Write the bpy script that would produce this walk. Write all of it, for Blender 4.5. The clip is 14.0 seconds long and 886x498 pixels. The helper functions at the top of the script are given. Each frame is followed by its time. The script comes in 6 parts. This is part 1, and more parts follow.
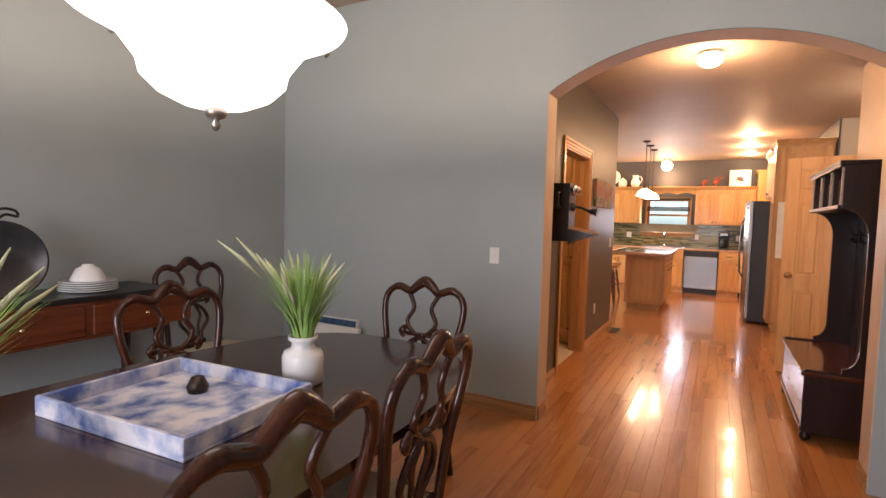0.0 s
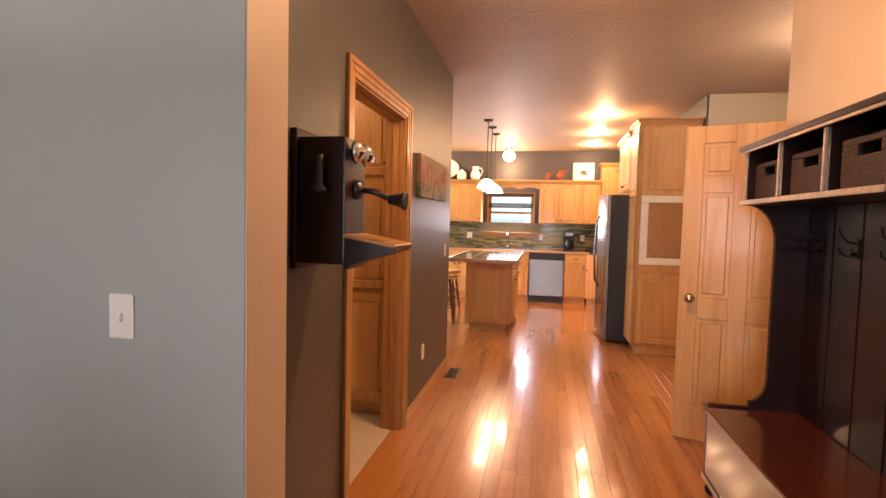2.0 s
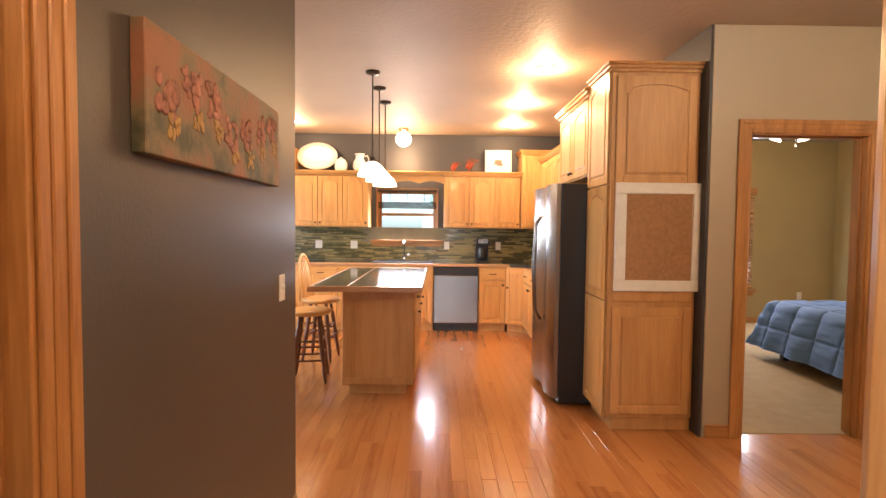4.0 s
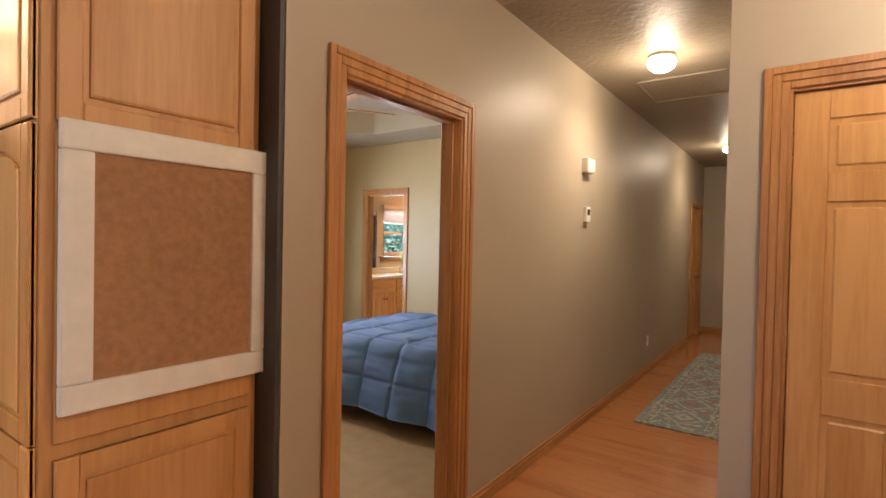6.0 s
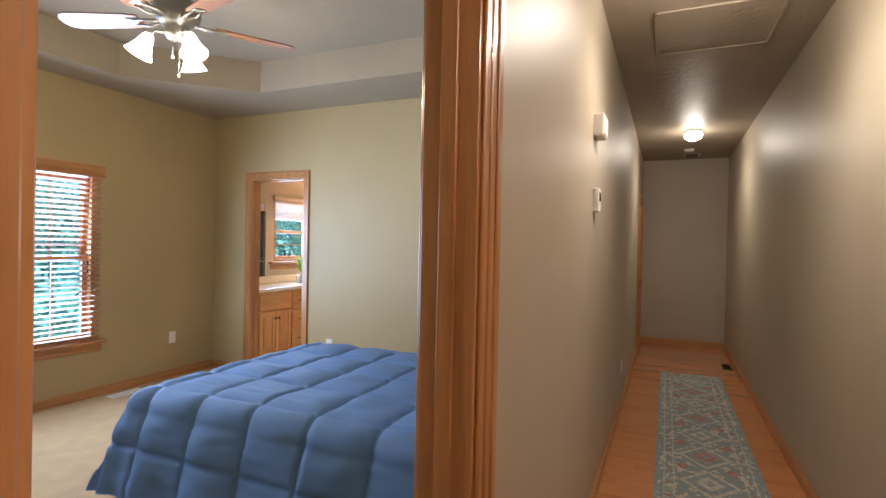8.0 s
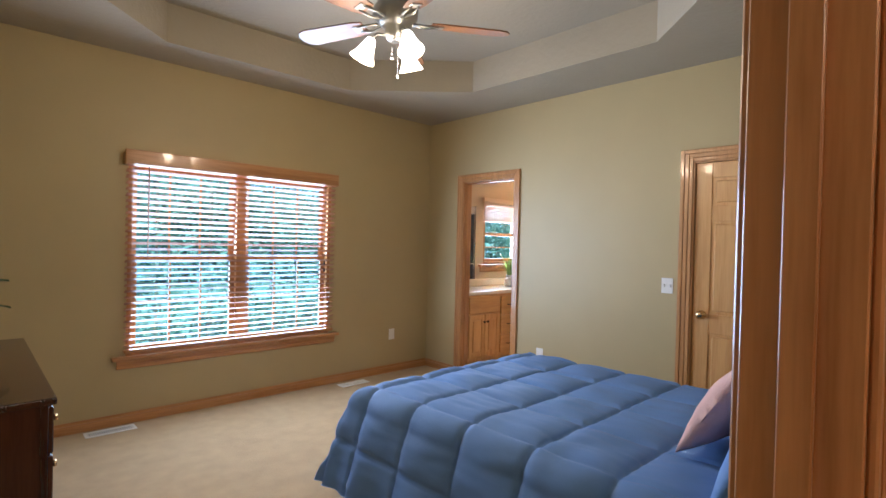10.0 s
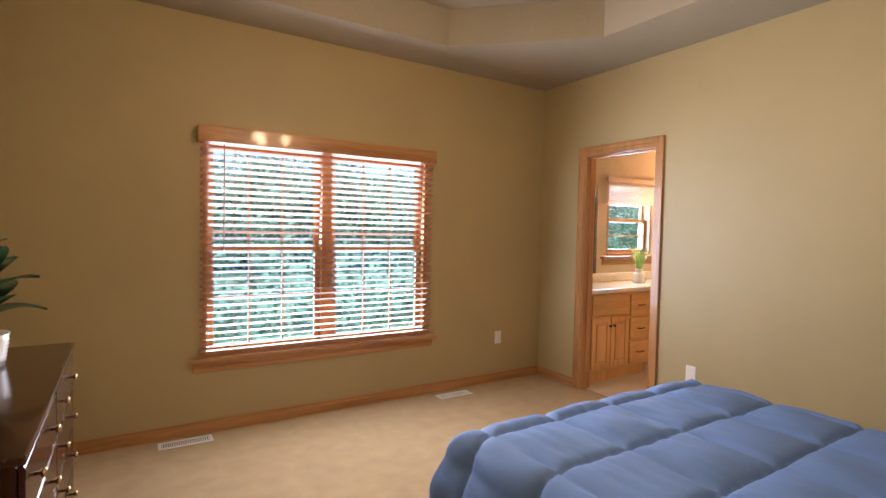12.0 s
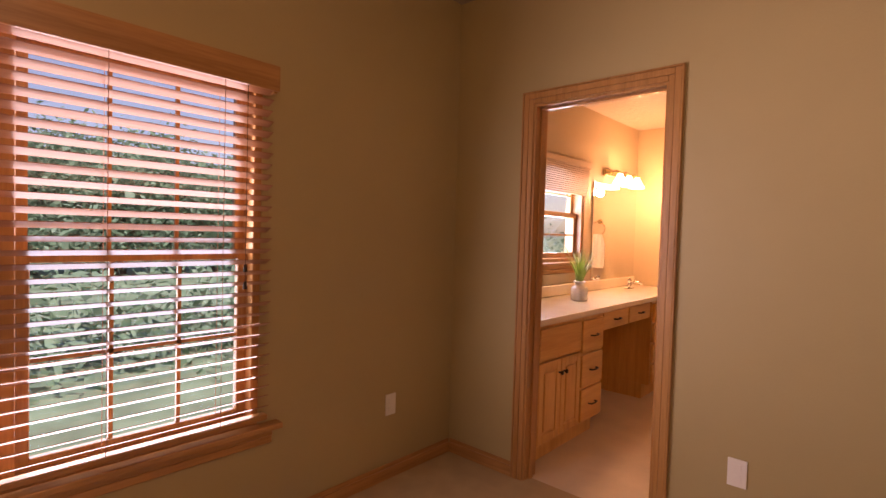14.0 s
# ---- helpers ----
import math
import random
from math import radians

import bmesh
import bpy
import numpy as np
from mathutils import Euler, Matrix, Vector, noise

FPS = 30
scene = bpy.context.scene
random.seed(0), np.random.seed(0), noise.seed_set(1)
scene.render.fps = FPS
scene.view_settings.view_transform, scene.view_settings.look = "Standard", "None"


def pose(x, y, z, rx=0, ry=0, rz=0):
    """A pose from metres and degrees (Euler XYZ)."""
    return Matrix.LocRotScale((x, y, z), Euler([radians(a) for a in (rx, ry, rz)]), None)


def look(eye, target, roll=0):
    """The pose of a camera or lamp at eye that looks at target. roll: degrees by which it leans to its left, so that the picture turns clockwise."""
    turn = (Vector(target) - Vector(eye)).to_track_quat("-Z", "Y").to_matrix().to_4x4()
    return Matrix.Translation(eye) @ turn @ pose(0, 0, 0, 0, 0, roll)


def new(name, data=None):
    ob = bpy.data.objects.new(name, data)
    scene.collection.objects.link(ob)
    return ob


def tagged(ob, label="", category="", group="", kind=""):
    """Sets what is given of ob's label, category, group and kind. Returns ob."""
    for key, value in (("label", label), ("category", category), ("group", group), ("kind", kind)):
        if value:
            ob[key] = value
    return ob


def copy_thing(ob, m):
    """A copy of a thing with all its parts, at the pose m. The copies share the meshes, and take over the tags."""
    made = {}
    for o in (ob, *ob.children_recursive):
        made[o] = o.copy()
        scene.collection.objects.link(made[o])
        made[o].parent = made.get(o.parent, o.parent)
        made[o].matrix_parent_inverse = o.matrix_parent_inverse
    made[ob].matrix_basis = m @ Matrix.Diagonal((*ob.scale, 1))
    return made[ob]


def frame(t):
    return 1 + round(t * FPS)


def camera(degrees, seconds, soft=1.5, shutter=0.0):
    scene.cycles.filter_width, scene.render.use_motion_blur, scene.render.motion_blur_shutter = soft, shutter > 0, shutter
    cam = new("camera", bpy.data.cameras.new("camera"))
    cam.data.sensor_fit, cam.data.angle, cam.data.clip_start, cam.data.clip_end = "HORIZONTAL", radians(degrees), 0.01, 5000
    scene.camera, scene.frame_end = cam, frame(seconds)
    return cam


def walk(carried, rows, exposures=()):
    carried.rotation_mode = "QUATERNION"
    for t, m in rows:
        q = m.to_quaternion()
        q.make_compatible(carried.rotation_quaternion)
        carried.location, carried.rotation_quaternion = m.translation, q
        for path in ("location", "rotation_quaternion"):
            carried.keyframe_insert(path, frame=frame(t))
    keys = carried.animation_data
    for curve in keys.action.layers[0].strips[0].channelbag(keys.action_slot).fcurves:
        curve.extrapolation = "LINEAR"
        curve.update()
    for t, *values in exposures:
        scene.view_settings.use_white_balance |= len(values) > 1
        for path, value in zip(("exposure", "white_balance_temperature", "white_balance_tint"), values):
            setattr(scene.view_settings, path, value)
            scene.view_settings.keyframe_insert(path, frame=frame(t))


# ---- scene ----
cam = camera(82.4, 14.0)
PATH = [
    (0, (0.229, -0.946, 1.372), (-0.724, 0.809, 1.251), 1.6),
    (0.5, (0.152, -0.413, 1.409), (-0.664, 1.409, 1.287), 1.2),
    (1, (0.05, 0.139, 1.443), (-0.628, 2.017, 1.31), 1.4),
    (1.5, (-0.014, 0.716, 1.419), (-0.542, 2.641, 1.293), 1.4),
    (2, (-0.102, 1.27, 1.383), (-0.494, 3.228, 1.273), 1.4),
    (2.2, (-0.119, 1.501, 1.377), (-0.462, 3.468, 1.268), 1.4),
    (4.3, (-0.314, 3.902, 1.394), (-0.138, 5.893, 1.313), 1.1),
    (4.5, (-0.286, 4.132, 1.397), (0.027, 6.106, 1.322), 1.5),
    (5, (-0.165, 4.706, 1.424), (0.644, 6.534, 1.367), 1.0),
    (5.5, (0.071, 5.188, 1.439), (1.398, 6.684, 1.387), 1.2),
    (6, (0.436, 5.491, 1.426), (2.062, 6.655, 1.392), 1.2),
    (6.5, (0.763, 5.824, 1.427), (2.545, 6.732, 1.396), 1.1),
    (7, (1.094, 6.061, 1.409), (2.937, 6.838, 1.384), 1.3),
    (7.5, (1.378, 6.317, 1.405), (3.233, 7.063, 1.379), 1.2),
    (8, (1.578, 6.543, 1.405), (3.407, 7.351, 1.388), 1.2),
    (8.5, (1.724, 6.683, 1.401), (3.463, 7.672, 1.387), 1.3),
    (9, (1.762, 6.777, 1.4), (3.383, 7.948, 1.383), 1.2),
    (9.2, (1.767, 6.788, 1.392), (3.341, 8.022, 1.376), 1.3),
    (11.5, (2.112, 7.097, 1.399), (3.198, 8.775, 1.339), 1.1),
    (12, (2.273, 7.482, 1.381), (3.336, 9.175, 1.307), 1.2),
    (12.5, (2.493, 7.916, 1.361), (3.564, 9.604, 1.282), 1.2),
    (13, (2.671, 8.416, 1.365), (3.85, 10.029, 1.272), 1.4),
    (13.5, (2.977, 8.78, 1.345), (4.317, 10.262, 1.267), 1.4),
    (14, (3.313, 9.099, 1.353), (4.801, 10.435, 1.288), 1.7),
]
EXPOSURES = [
    (0.0, 1.00, 7000, 25), (2.0, 1.15, 7300, 29), (4.5, 1.18, 6700, 16), (5.5, 0.94, 6500, 17), (7.0, 1.22, 5800, 12),
    (9.0, 0.86, 5300, 12), (11.5, 0.95, 6300, 18), (12.5, 0.80, 7300, 28), (13.2, 0.40, 8400, 42), (14.0, 0.05, 9600, 57),
]
walk(cam, [(t, look(eye, target, roll)) for t, eye, target, roll in PATH], EXPOSURES)

# ---- world and daylight ----
world = bpy.data.worlds.new("sky")
scene.world = world
world.use_nodes = True
wn = world.node_tree.nodes
sky = wn.new("ShaderNodeTexSky")
sky.sky_type = 'NISHITA'
sky.sun_disc = False
sky.sun_elevation = radians(48)
sky.sun_rotation = radians(200)
wn["Background"].inputs["Strength"].default_value = 0.15
world.node_tree.links.new(sky.outputs[0], wn["Background"].inputs["Color"])

sun = new("sun", bpy.data.lights.new("sun", 'SUN'))
sun.data.energy, sun.data.angle, sun.data.color = 5.0, radians(0.5), (1, 0.95, 0.88)
sun.matrix_world = look((-4, -12, 16), (0, 0, 0))


def area(name, loc, target, w, h, power, col):
    ob = new(name, bpy.data.lights.new(name, 'AREA'))
    ob.data.shape, ob.data.size, ob.data.size_y, ob.data.energy, ob.data.color = 'RECTANGLE', w, h, power, col
    ob.matrix_world = look(loc, target)
    return ob


def bulb(name, loc, power, col=(1, 0.62, 0.32), r=0.06):
    ob = new(name, bpy.data.lights.new(name, 'POINT'))
    ob.data.energy, ob.data.color, ob.data.shadow_soft_size = power, col, r
    ob.location = loc
    return ob


DAY = (0.78, 0.88, 1.0)
WARM = (1, 0.65, 0.35)
SOFT = (1, 0.80, 0.56)
area("daylight_dining", (-0.9, -3.05, 1.55), (-0.9, 0, 1.4), 2.4, 1.5, 48, DAY)
area("daylight_bedroom", (3.55, 11.03, 1.22), (3.55, 8, 0.8), 1.65, 1.35, 40, DAY)
area("daylight_bedroom", (3.55, 11.19, 1.24), (3.55, 8, 1.0), 1.6, 1.4, 46, DAY)
area("daylight_kitchen", (-0.75, 10.90, 1.45), (-0.75, 8, 1.0), 0.8, 0.45, 16, DAY)
# Fill light for the kitchen, added at an invented opening to the west.
area("nook_fill", (-3.55, 8.3, 1.3), (0, 8.3, 0.6), 2.2, 1.9, 30, DAY)
area("daylight_bath", (6.98, 11.30, 1.5), (6.98, 9, 0.9), 0.74, 0.74, 50, DAY)


def down_lamp(name, loc, power, col, degrees, blend):
    """A ceiling lamp whose fitting throws its light downwards."""
    ob = new(name, bpy.data.lights.new(name, 'SPOT'))
    ob.data.energy, ob.data.color, ob.data.shadow_soft_size = power, col, 0.06
    ob.data.spot_size, ob.data.spot_blend = radians(degrees), blend
    ob.location = loc
    return ob


bulb("hall_lamp", (0.1, 3.6, 2.56), 20, WARM, 0.08)
down_lamp("hall_lamp", (0.1, 3.6, 2.60), 24, WARM, 168, 0.8)
for kx, ky in ((0.58, 7.84), (0.61, 9.07), (0.66, 10.2), (-2.18, 10.1)):
    bulb("kitchen_lamp", (kx, ky, 2.62), 14, WARM, 0.05)
bulb("sink_lamp", (-0.78, 10.5, 2.40), 18, WARM)
for py in (8.0, 8.5, 9.05):
    down_lamp("pendant_lamp", (-0.88, py, 1.82), 8, WARM, 165, 0.4)
bulb("corridor_lamp", (4.15, 6.33, 2.55), 8, SOFT, 0.08)
down_lamp("corridor_lamp", (4.15, 6.33, 2.60), 32, SOFT, 168, 0.8)
bulb("corridor_lamp", (7.85, 6.3, 2.55), 6, SOFT, 0.08)
down_lamp("corridor_lamp", (7.85, 6.3, 2.60), 22, SOFT, 168, 0.8)
# Unseen lamp, added out of view because the landing was too dark.
bulb("unseen_landing_lamp", (1.9, 5.05, 2.55), 20, SOFT, 0.08)
# Unseen lamp, added to brighten the linen cabinet through the doorway.
bulb("unseen_laundry_lamp", (-1.8, 3.9, 2.4), 8, WARM)
bulb("dining_lamp", (-1.04, 0.02, 1.905), 52, (1, 0.9, 0.78), 0.05)
for k in range(3):
    a = radians(120 * k + 20)
    bulb("fan_lamp", (3.55 + 0.17 * math.cos(a), 9.06 + 0.17 * math.sin(a), 2.30), 7, (1, 0.72, 0.42), 0.05)
for k in range(3):
    bulb("vanity_lamp", (7.77 + 0.2 * k, 10.86, 1.80), 10, WARM, 0.04)

# ---- materials ----


def mat(name, col, rough=0.5, metal=0.0, var=0.12, scale=6.0, bump=0.0, bscale=120.0, coat=0.0, emit=0.0, alpha=None, fine=None):
    m = bpy.data.materials.new(name)
    m.use_nodes = True
    nt = m.node_tree
    p = nt.nodes["Principled BSDF"]
    p.inputs["Roughness"].default_value = rough
    p.inputs["Metallic"].default_value = metal
    p.inputs["Coat Weight"].default_value = coat
    p.inputs["Coat Roughness"].default_value = 0.08
    tc = nt.nodes.new("ShaderNodeTexCoord")
    n = nt.nodes.new("ShaderNodeTexNoise")
    n.inputs["Scale"].default_value = scale
    n.inputs["Detail"].default_value = 6
    nt.links.new(tc.outputs["Object"], n.inputs["Vector"])
    r = nt.nodes.new("ShaderNodeValToRGB")
    r.color_ramp.elements[0].position, r.color_ramp.elements[1].position = 0.3, 0.7
    r.color_ramp.elements[0].color = (*[c * (1 - var) for c in col], 1)
    r.color_ramp.elements[1].color = (*[min(1, c * (1 + var)) for c in col], 1)
    nt.links.new(n.outputs["Fac"], r.inputs["Fac"])
    nt.links.new(r.outputs["Color"], p.inputs["Base Color"])
    if bump:
        b = nt.nodes.new("ShaderNodeBump")
        n2 = nt.nodes.new("ShaderNodeTexNoise")
        n2.inputs["Scale"].default_value = bscale
        n2.inputs["Detail"].default_value = 4
        b.inputs["Strength"].default_value = bump
        b.inputs["Distance"].default_value = 0.01
        nt.links.new(tc.outputs["Object"], n2.inputs["Vector"])
        nt.links.new(n2.outputs["Fac"], b.inputs["Height"])
        nt.links.new(b.outputs["Normal"], p.inputs["Normal"])
    if emit:
        p.inputs["Emission Color"].default_value = (*col, 1)
        p.inputs["Emission Strength"].default_value = emit
    return m


def wood(name, dark, light, axis=2, rough=0.38, coat=0.15, grain=1.0, rand=0.12):
    """Wood whose grain runs along one axis of the object; each piece shifts a little in tone."""
    m = bpy.data.materials.new(name)
    m.use_nodes = True
    nt = m.node_tree
    L = nt.links.new
    p = nt.nodes["Principled BSDF"]
    p.inputs["Roughness"].default_value = rough
    p.inputs["Coat Weight"].default_value = coat
    p.inputs["Coat Roughness"].default_value = 0.06
    tc = nt.nodes.new("ShaderNodeTexCoord")
    info = nt.nodes.new("ShaderNodeObjectInfo")
    off = nt.nodes.new("ShaderNodeVectorMath")
    off.operation = 'ADD'
    mul = nt.nodes.new("ShaderNodeMath")
    mul.operation = 'MULTIPLY'
    mul.inputs[1].default_value = 17.0
    L(info.outputs["Random"], mul.inputs[0])
    L(tc.outputs["Object"], off.inputs[0])
    L(mul.outputs[0], off.inputs[1])
    mp = nt.nodes.new("ShaderNodeMapping")
    s = [13.0 * grain] * 3
    s[axis] = 0.9 * grain
    mp.inputs["Scale"].default_value = s
    L(off.outputs[0], mp.inputs["Vector"])
    n = nt.nodes.new("ShaderNodeTexNoise")
    n.inputs["Scale"].default_value = 1.3
    n.inputs["Detail"].default_value = 3
    n.inputs["Distortion"].default_value = 0.6
    L(mp.outputs[0], n.inputs["Vector"])
    fine = nt.nodes.new("ShaderNodeTexNoise")
    fine.inputs["Scale"].default_value = 9
    fine.inputs["Detail"].default_value = 3
    L(mp.outputs[0], fine.inputs["Vector"])
    mix = nt.nodes.new("ShaderNodeMath")
    mix.operation = 'MULTIPLY_ADD'
    mix.inputs[1].default_value = 0.35
    L(fine.outputs["Fac"], mix.inputs[0])
    sc = nt.nodes.new("ShaderNodeMath")
    sc.operation = 'MULTIPLY'
    sc.inputs[1].default_value = 0.65
    L(n.outputs["Fac"], sc.inputs[0])
    L(sc.outputs[0], mix.inputs[2])
    add = nt.nodes.new("ShaderNodeMath")
    add.operation = 'MULTIPLY_ADD'
    add.inputs[1].default_value = rand
    L(info.outputs["Random"], add.inputs[0])
    L(mix.outputs[0], add.inputs[2])
    r = nt.nodes.new("ShaderNodeValToRGB")
    r.color_ramp.elements[0].position, r.color_ramp.elements[1].position = 0.34, 0.68
    r.color_ramp.elements[0].color, r.color_ramp.elements[1].color = (*dark, 1), (*light, 1)
    L(add.outputs[0], r.inputs["Fac"])
    L(r.outputs["Color"], p.inputs["Base Color"])
    b = nt.nodes.new("ShaderNodeBump")
    b.inputs["Strength"].default_value = 0.05
    b.inputs["Distance"].default_value = 0.004
    L(fine.outputs["Fac"], b.inputs["Height"])
    L(b.outputs["Normal"], p.inputs["Normal"])
    return m


def glass(name, col=(1, 1, 1), rough=0.0):
    """A thin pane: clear, with a mirror's gloss that grows at a slant."""
    m = bpy.data.materials.new(name)
    m.use_nodes = True
    nt = m.node_tree
    nt.nodes.remove(nt.nodes["Principled BSDF"])
    t = nt.nodes.new("ShaderNodeBsdfTransparent")
    t.inputs["Color"].default_value = (*col, 1)
    g = nt.nodes.new("ShaderNodeBsdfGlossy")
    g.inputs["Roughness"].default_value = rough
    lw = nt.nodes.new("ShaderNodeLayerWeight")
    pw = nt.nodes.new("ShaderNodeMath")
    pw.operation = 'POWER'
    pw.inputs[1].default_value = 4.0
    nt.links.new(lw.outputs["Facing"], pw.inputs[0])
    f = nt.nodes.new("ShaderNodeMath")
    f.operation = 'MULTIPLY_ADD'
    f.inputs[1].default_value, f.inputs[2].default_value = 0.8, 0.04
    nt.links.new(pw.outputs[0], f.inputs[0])
    mx = nt.nodes.new("ShaderNodeMixShader")
    nt.links.new(f.outputs[0], mx.inputs[0])
    nt.links.new(t.outputs[0], mx.inputs[1])
    nt.links.new(g.outputs[0], mx.inputs[2])
    nt.links.new(mx.outputs[0], nt.nodes["Material Output"].inputs["Surface"])
    return m


def glow(name, col, strength, through_=0.0):
    m = mat(name, col, 0.35, var=0.03, emit=strength)
    return m


M_DINE = mat("paint_grey", (0.35, 0.395, 0.385), 0.55, var=0.03, scale=1.5, bump=0.06, bscale=90)
M_DARK = mat("paint_brown", (0.078, 0.070, 0.062), 0.42, var=0.05, scale=1.5, bump=0.06, bscale=90)
M_CORR = mat("paint_taupe", (0.415, 0.36, 0.275), 0.46, var=0.04, scale=1.5, bump=0.06, bscale=90)
M_BED = mat("paint_olive", (0.42, 0.337, 0.172), 0.5, var=0.04, scale=1.5, bump=0.06, bscale=90)
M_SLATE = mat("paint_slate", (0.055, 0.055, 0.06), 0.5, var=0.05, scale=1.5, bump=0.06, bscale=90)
M_CREAM = mat("paint_cream", (0.62, 0.47, 0.34), 0.5, var=0.04, scale=2, bump=0.05, bscale=90)
M_BATH = mat("paint_tan", (0.55, 0.43, 0.28), 0.5, var=0.04, scale=2, bump=0.05)
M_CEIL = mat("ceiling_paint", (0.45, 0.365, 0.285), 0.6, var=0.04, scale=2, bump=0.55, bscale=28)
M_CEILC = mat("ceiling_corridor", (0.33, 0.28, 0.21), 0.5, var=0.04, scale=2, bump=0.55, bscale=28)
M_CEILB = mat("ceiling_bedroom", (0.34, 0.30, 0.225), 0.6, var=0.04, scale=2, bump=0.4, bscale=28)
M_OAK = wood("oak_trim", (0.29, 0.122, 0.036), (0.50, 0.255, 0.095), 2, 0.35, 0.2)
M_OAKX = wood("oak_trim_x", (0.29, 0.122, 0.036), (0.50, 0.255, 0.095), 0, 0.35, 0.2)
M_OAKY = wood("oak_trim_y", (0.29, 0.122, 0.036), (0.50, 0.255, 0.095), 1, 0.35, 0.2)
M_DOOR = wood("oak_door", (0.48, 0.235, 0.07), (0.64, 0.365, 0.14), 2, 0.35, 0.2, 0.8)
M_MAPLE = wood("maple_cabinet", (0.52, 0.255, 0.075), (0.70, 0.41, 0.15), 2, 0.36, 0.2, 0.7)
M_MAPLEX = wood("maple_cabinet_x", (0.52, 0.255, 0.075), (0.70, 0.41, 0.15), 0, 0.36, 0.2, 0.7)
M_PANTRY = wood("maple_panel", (0.42, 0.205, 0.068), (0.58, 0.32, 0.12), 2, 0.45, 0.0, 0.7)
M_FLOOR = wood("oak_floor", (0.27, 0.085, 0.022), (0.47, 0.19, 0.06), 1, 0.22, 0.5, 0.9, 0.3)
M_MAHOG = wood("mahogany", (0.018, 0.005, 0.003), (0.058, 0.016, 0.008), 2, 0.25, 0.4)
M_MAHOGY = wood("mahogany_y", (0.018, 0.006, 0.003), (0.05, 0.016, 0.008), 1, 0.18, 0.35)
M_ESP = wood("espresso", (0.011, 0.0035, 0.003), (0.025, 0.008, 0.006), 2, 0.36, 0.12)
M_ESPY = wood("espresso_y", (0.040, 0.008, 0.004), (0.085, 0.018, 0.008), 1, 0.2, 0.5)
for m_ in (M_ESP, M_MAHOG):
    m_.node_tree.nodes["Principled BSDF"].inputs["Specular IOR Level"].default_value = 0.3
M_EDGE = mat("worn_edge", (0.42, 0.33, 0.26), 0.5, var=0.2, scale=40)
M_BLIND = wood("blind_wood", (0.25, 0.10, 0.05), (0.40, 0.19, 0.10), 0, 0.3, 0.25)
M_CARPET = mat("carpet", (0.44, 0.318, 0.172), 0.95, var=0.07, scale=9, bump=0.6, bscale=260)
M_VINYL = mat("vinyl", (0.62, 0.52, 0.40), 0.35, var=0.07, scale=5)
M_WHITE = mat("white_plastic", (0.78, 0.77, 0.73), 0.4, var=0.02)
M_WPAINT = mat("white_wood", (0.74, 0.73, 0.67), 0.5, var=0.05, scale=20, bump=0.1)
M_CERAM = mat("ceramic", (0.78, 0.78, 0.76), 0.25, var=0.03, coat=0.4)
M_CORK = mat("cork", (0.36, 0.195, 0.095), 0.9, var=0.14, scale=45, bump=0.3, bscale=200)
M_STEEL = mat("brushed_steel", (0.29, 0.285, 0.28), 0.26, 1.0, var=0.06, scale=3)
M_BLACK = mat("black_enamel", (0.012, 0.012, 0.014), 0.35, var=0.1)
M_IRON = mat("bronze", (0.05, 0.038, 0.03), 0.4, 0.8, var=0.1)
M_BRASS = mat("satin_brass", (0.62, 0.47, 0.27), 0.25, 1.0, var=0.05)
M_CHROME = mat("chrome", (0.75, 0.75, 0.76), 0.12, 1.0, var=0.02)
M_COUNTER = mat("laminate_edge", (0.52, 0.31, 0.17), 0.3, var=0.06, scale=20, coat=0.3)
M_TOP = mat("dark_counter", (0.055, 0.06, 0.06), 0.12, var=0.4, scale=60, coat=0.5)
M_BATHTOP = mat("cultured_marble", (0.78, 0.70, 0.56), 0.2, var=0.05, scale=5, coat=0.4)
M_PINK = mat("pillow_pink", (0.62, 0.40, 0.36), 0.9, var=0.06, scale=8, bump=0.2)
M_QUILT = mat("comforter_blue", (0.115, 0.23, 0.52), 0.7, var=0.06, scale=4, bump=0.14, bscale=22)
M_MATT = mat("mattress", (0.55, 0.55, 0.56), 0.9, var=0.04)
M_GREEN = mat("leaf_green", (0.018, 0.075, 0.022), 0.35, var=0.35, scale=8, coat=0.2)
M_GRASS = mat("grass_blade", (0.30, 0.48, 0.13), 0.6, var=0.35, scale=12)
M_SEED = mat("grass_seed", (0.48, 0.50, 0.30), 0.8, var=0.2, scale=12)
M_RUGE = mat("rug_edge", (0.20, 0.22, 0.22), 0.95, var=0.1)
M_TOWEL = mat("towel", (0.80, 0.74, 0.64), 0.95, var=0.05, bump=0.4, bscale=200)
M_LAWN = mat("lawn", (0.22, 0.37, 0.24), 0.95, var=0.35, scale=1.2, bump=0.3, bscale=30)
M_LEAF = mat("tree_leaf", (0.17, 0.31, 0.20), 0.6, var=0.5, scale=0.9)
M_BARK = mat("bark", (0.10, 0.075, 0.055), 0.9, var=0.3, scale=9, bump=0.4, bscale=20)
M_SIDING = mat("siding", (0.5, 0.48, 0.44), 0.7, var=0.05)
M_GLASS = glass("window_glass", (0.76, 0.90, 1.0))
M_MIRROR = mat("mirror", (0.86, 0.87, 0.87), 0.01, 1.0, var=0.0)
M_BOWL = glow("bowl_glass", (1, 0.96, 0.90), 1.4)
M_SHADE = glow("lamp_shade", (1, 0.82, 0.58), 3.4)
M_DOME = glow("lamp_dome", (1, 0.84, 0.60), 7.0)
M_CAN = glow("can_lens", (1, 0.88, 0.68), 16.0)
M_BULB = glow("bulb", (1, 0.86, 0.66), 9.0)

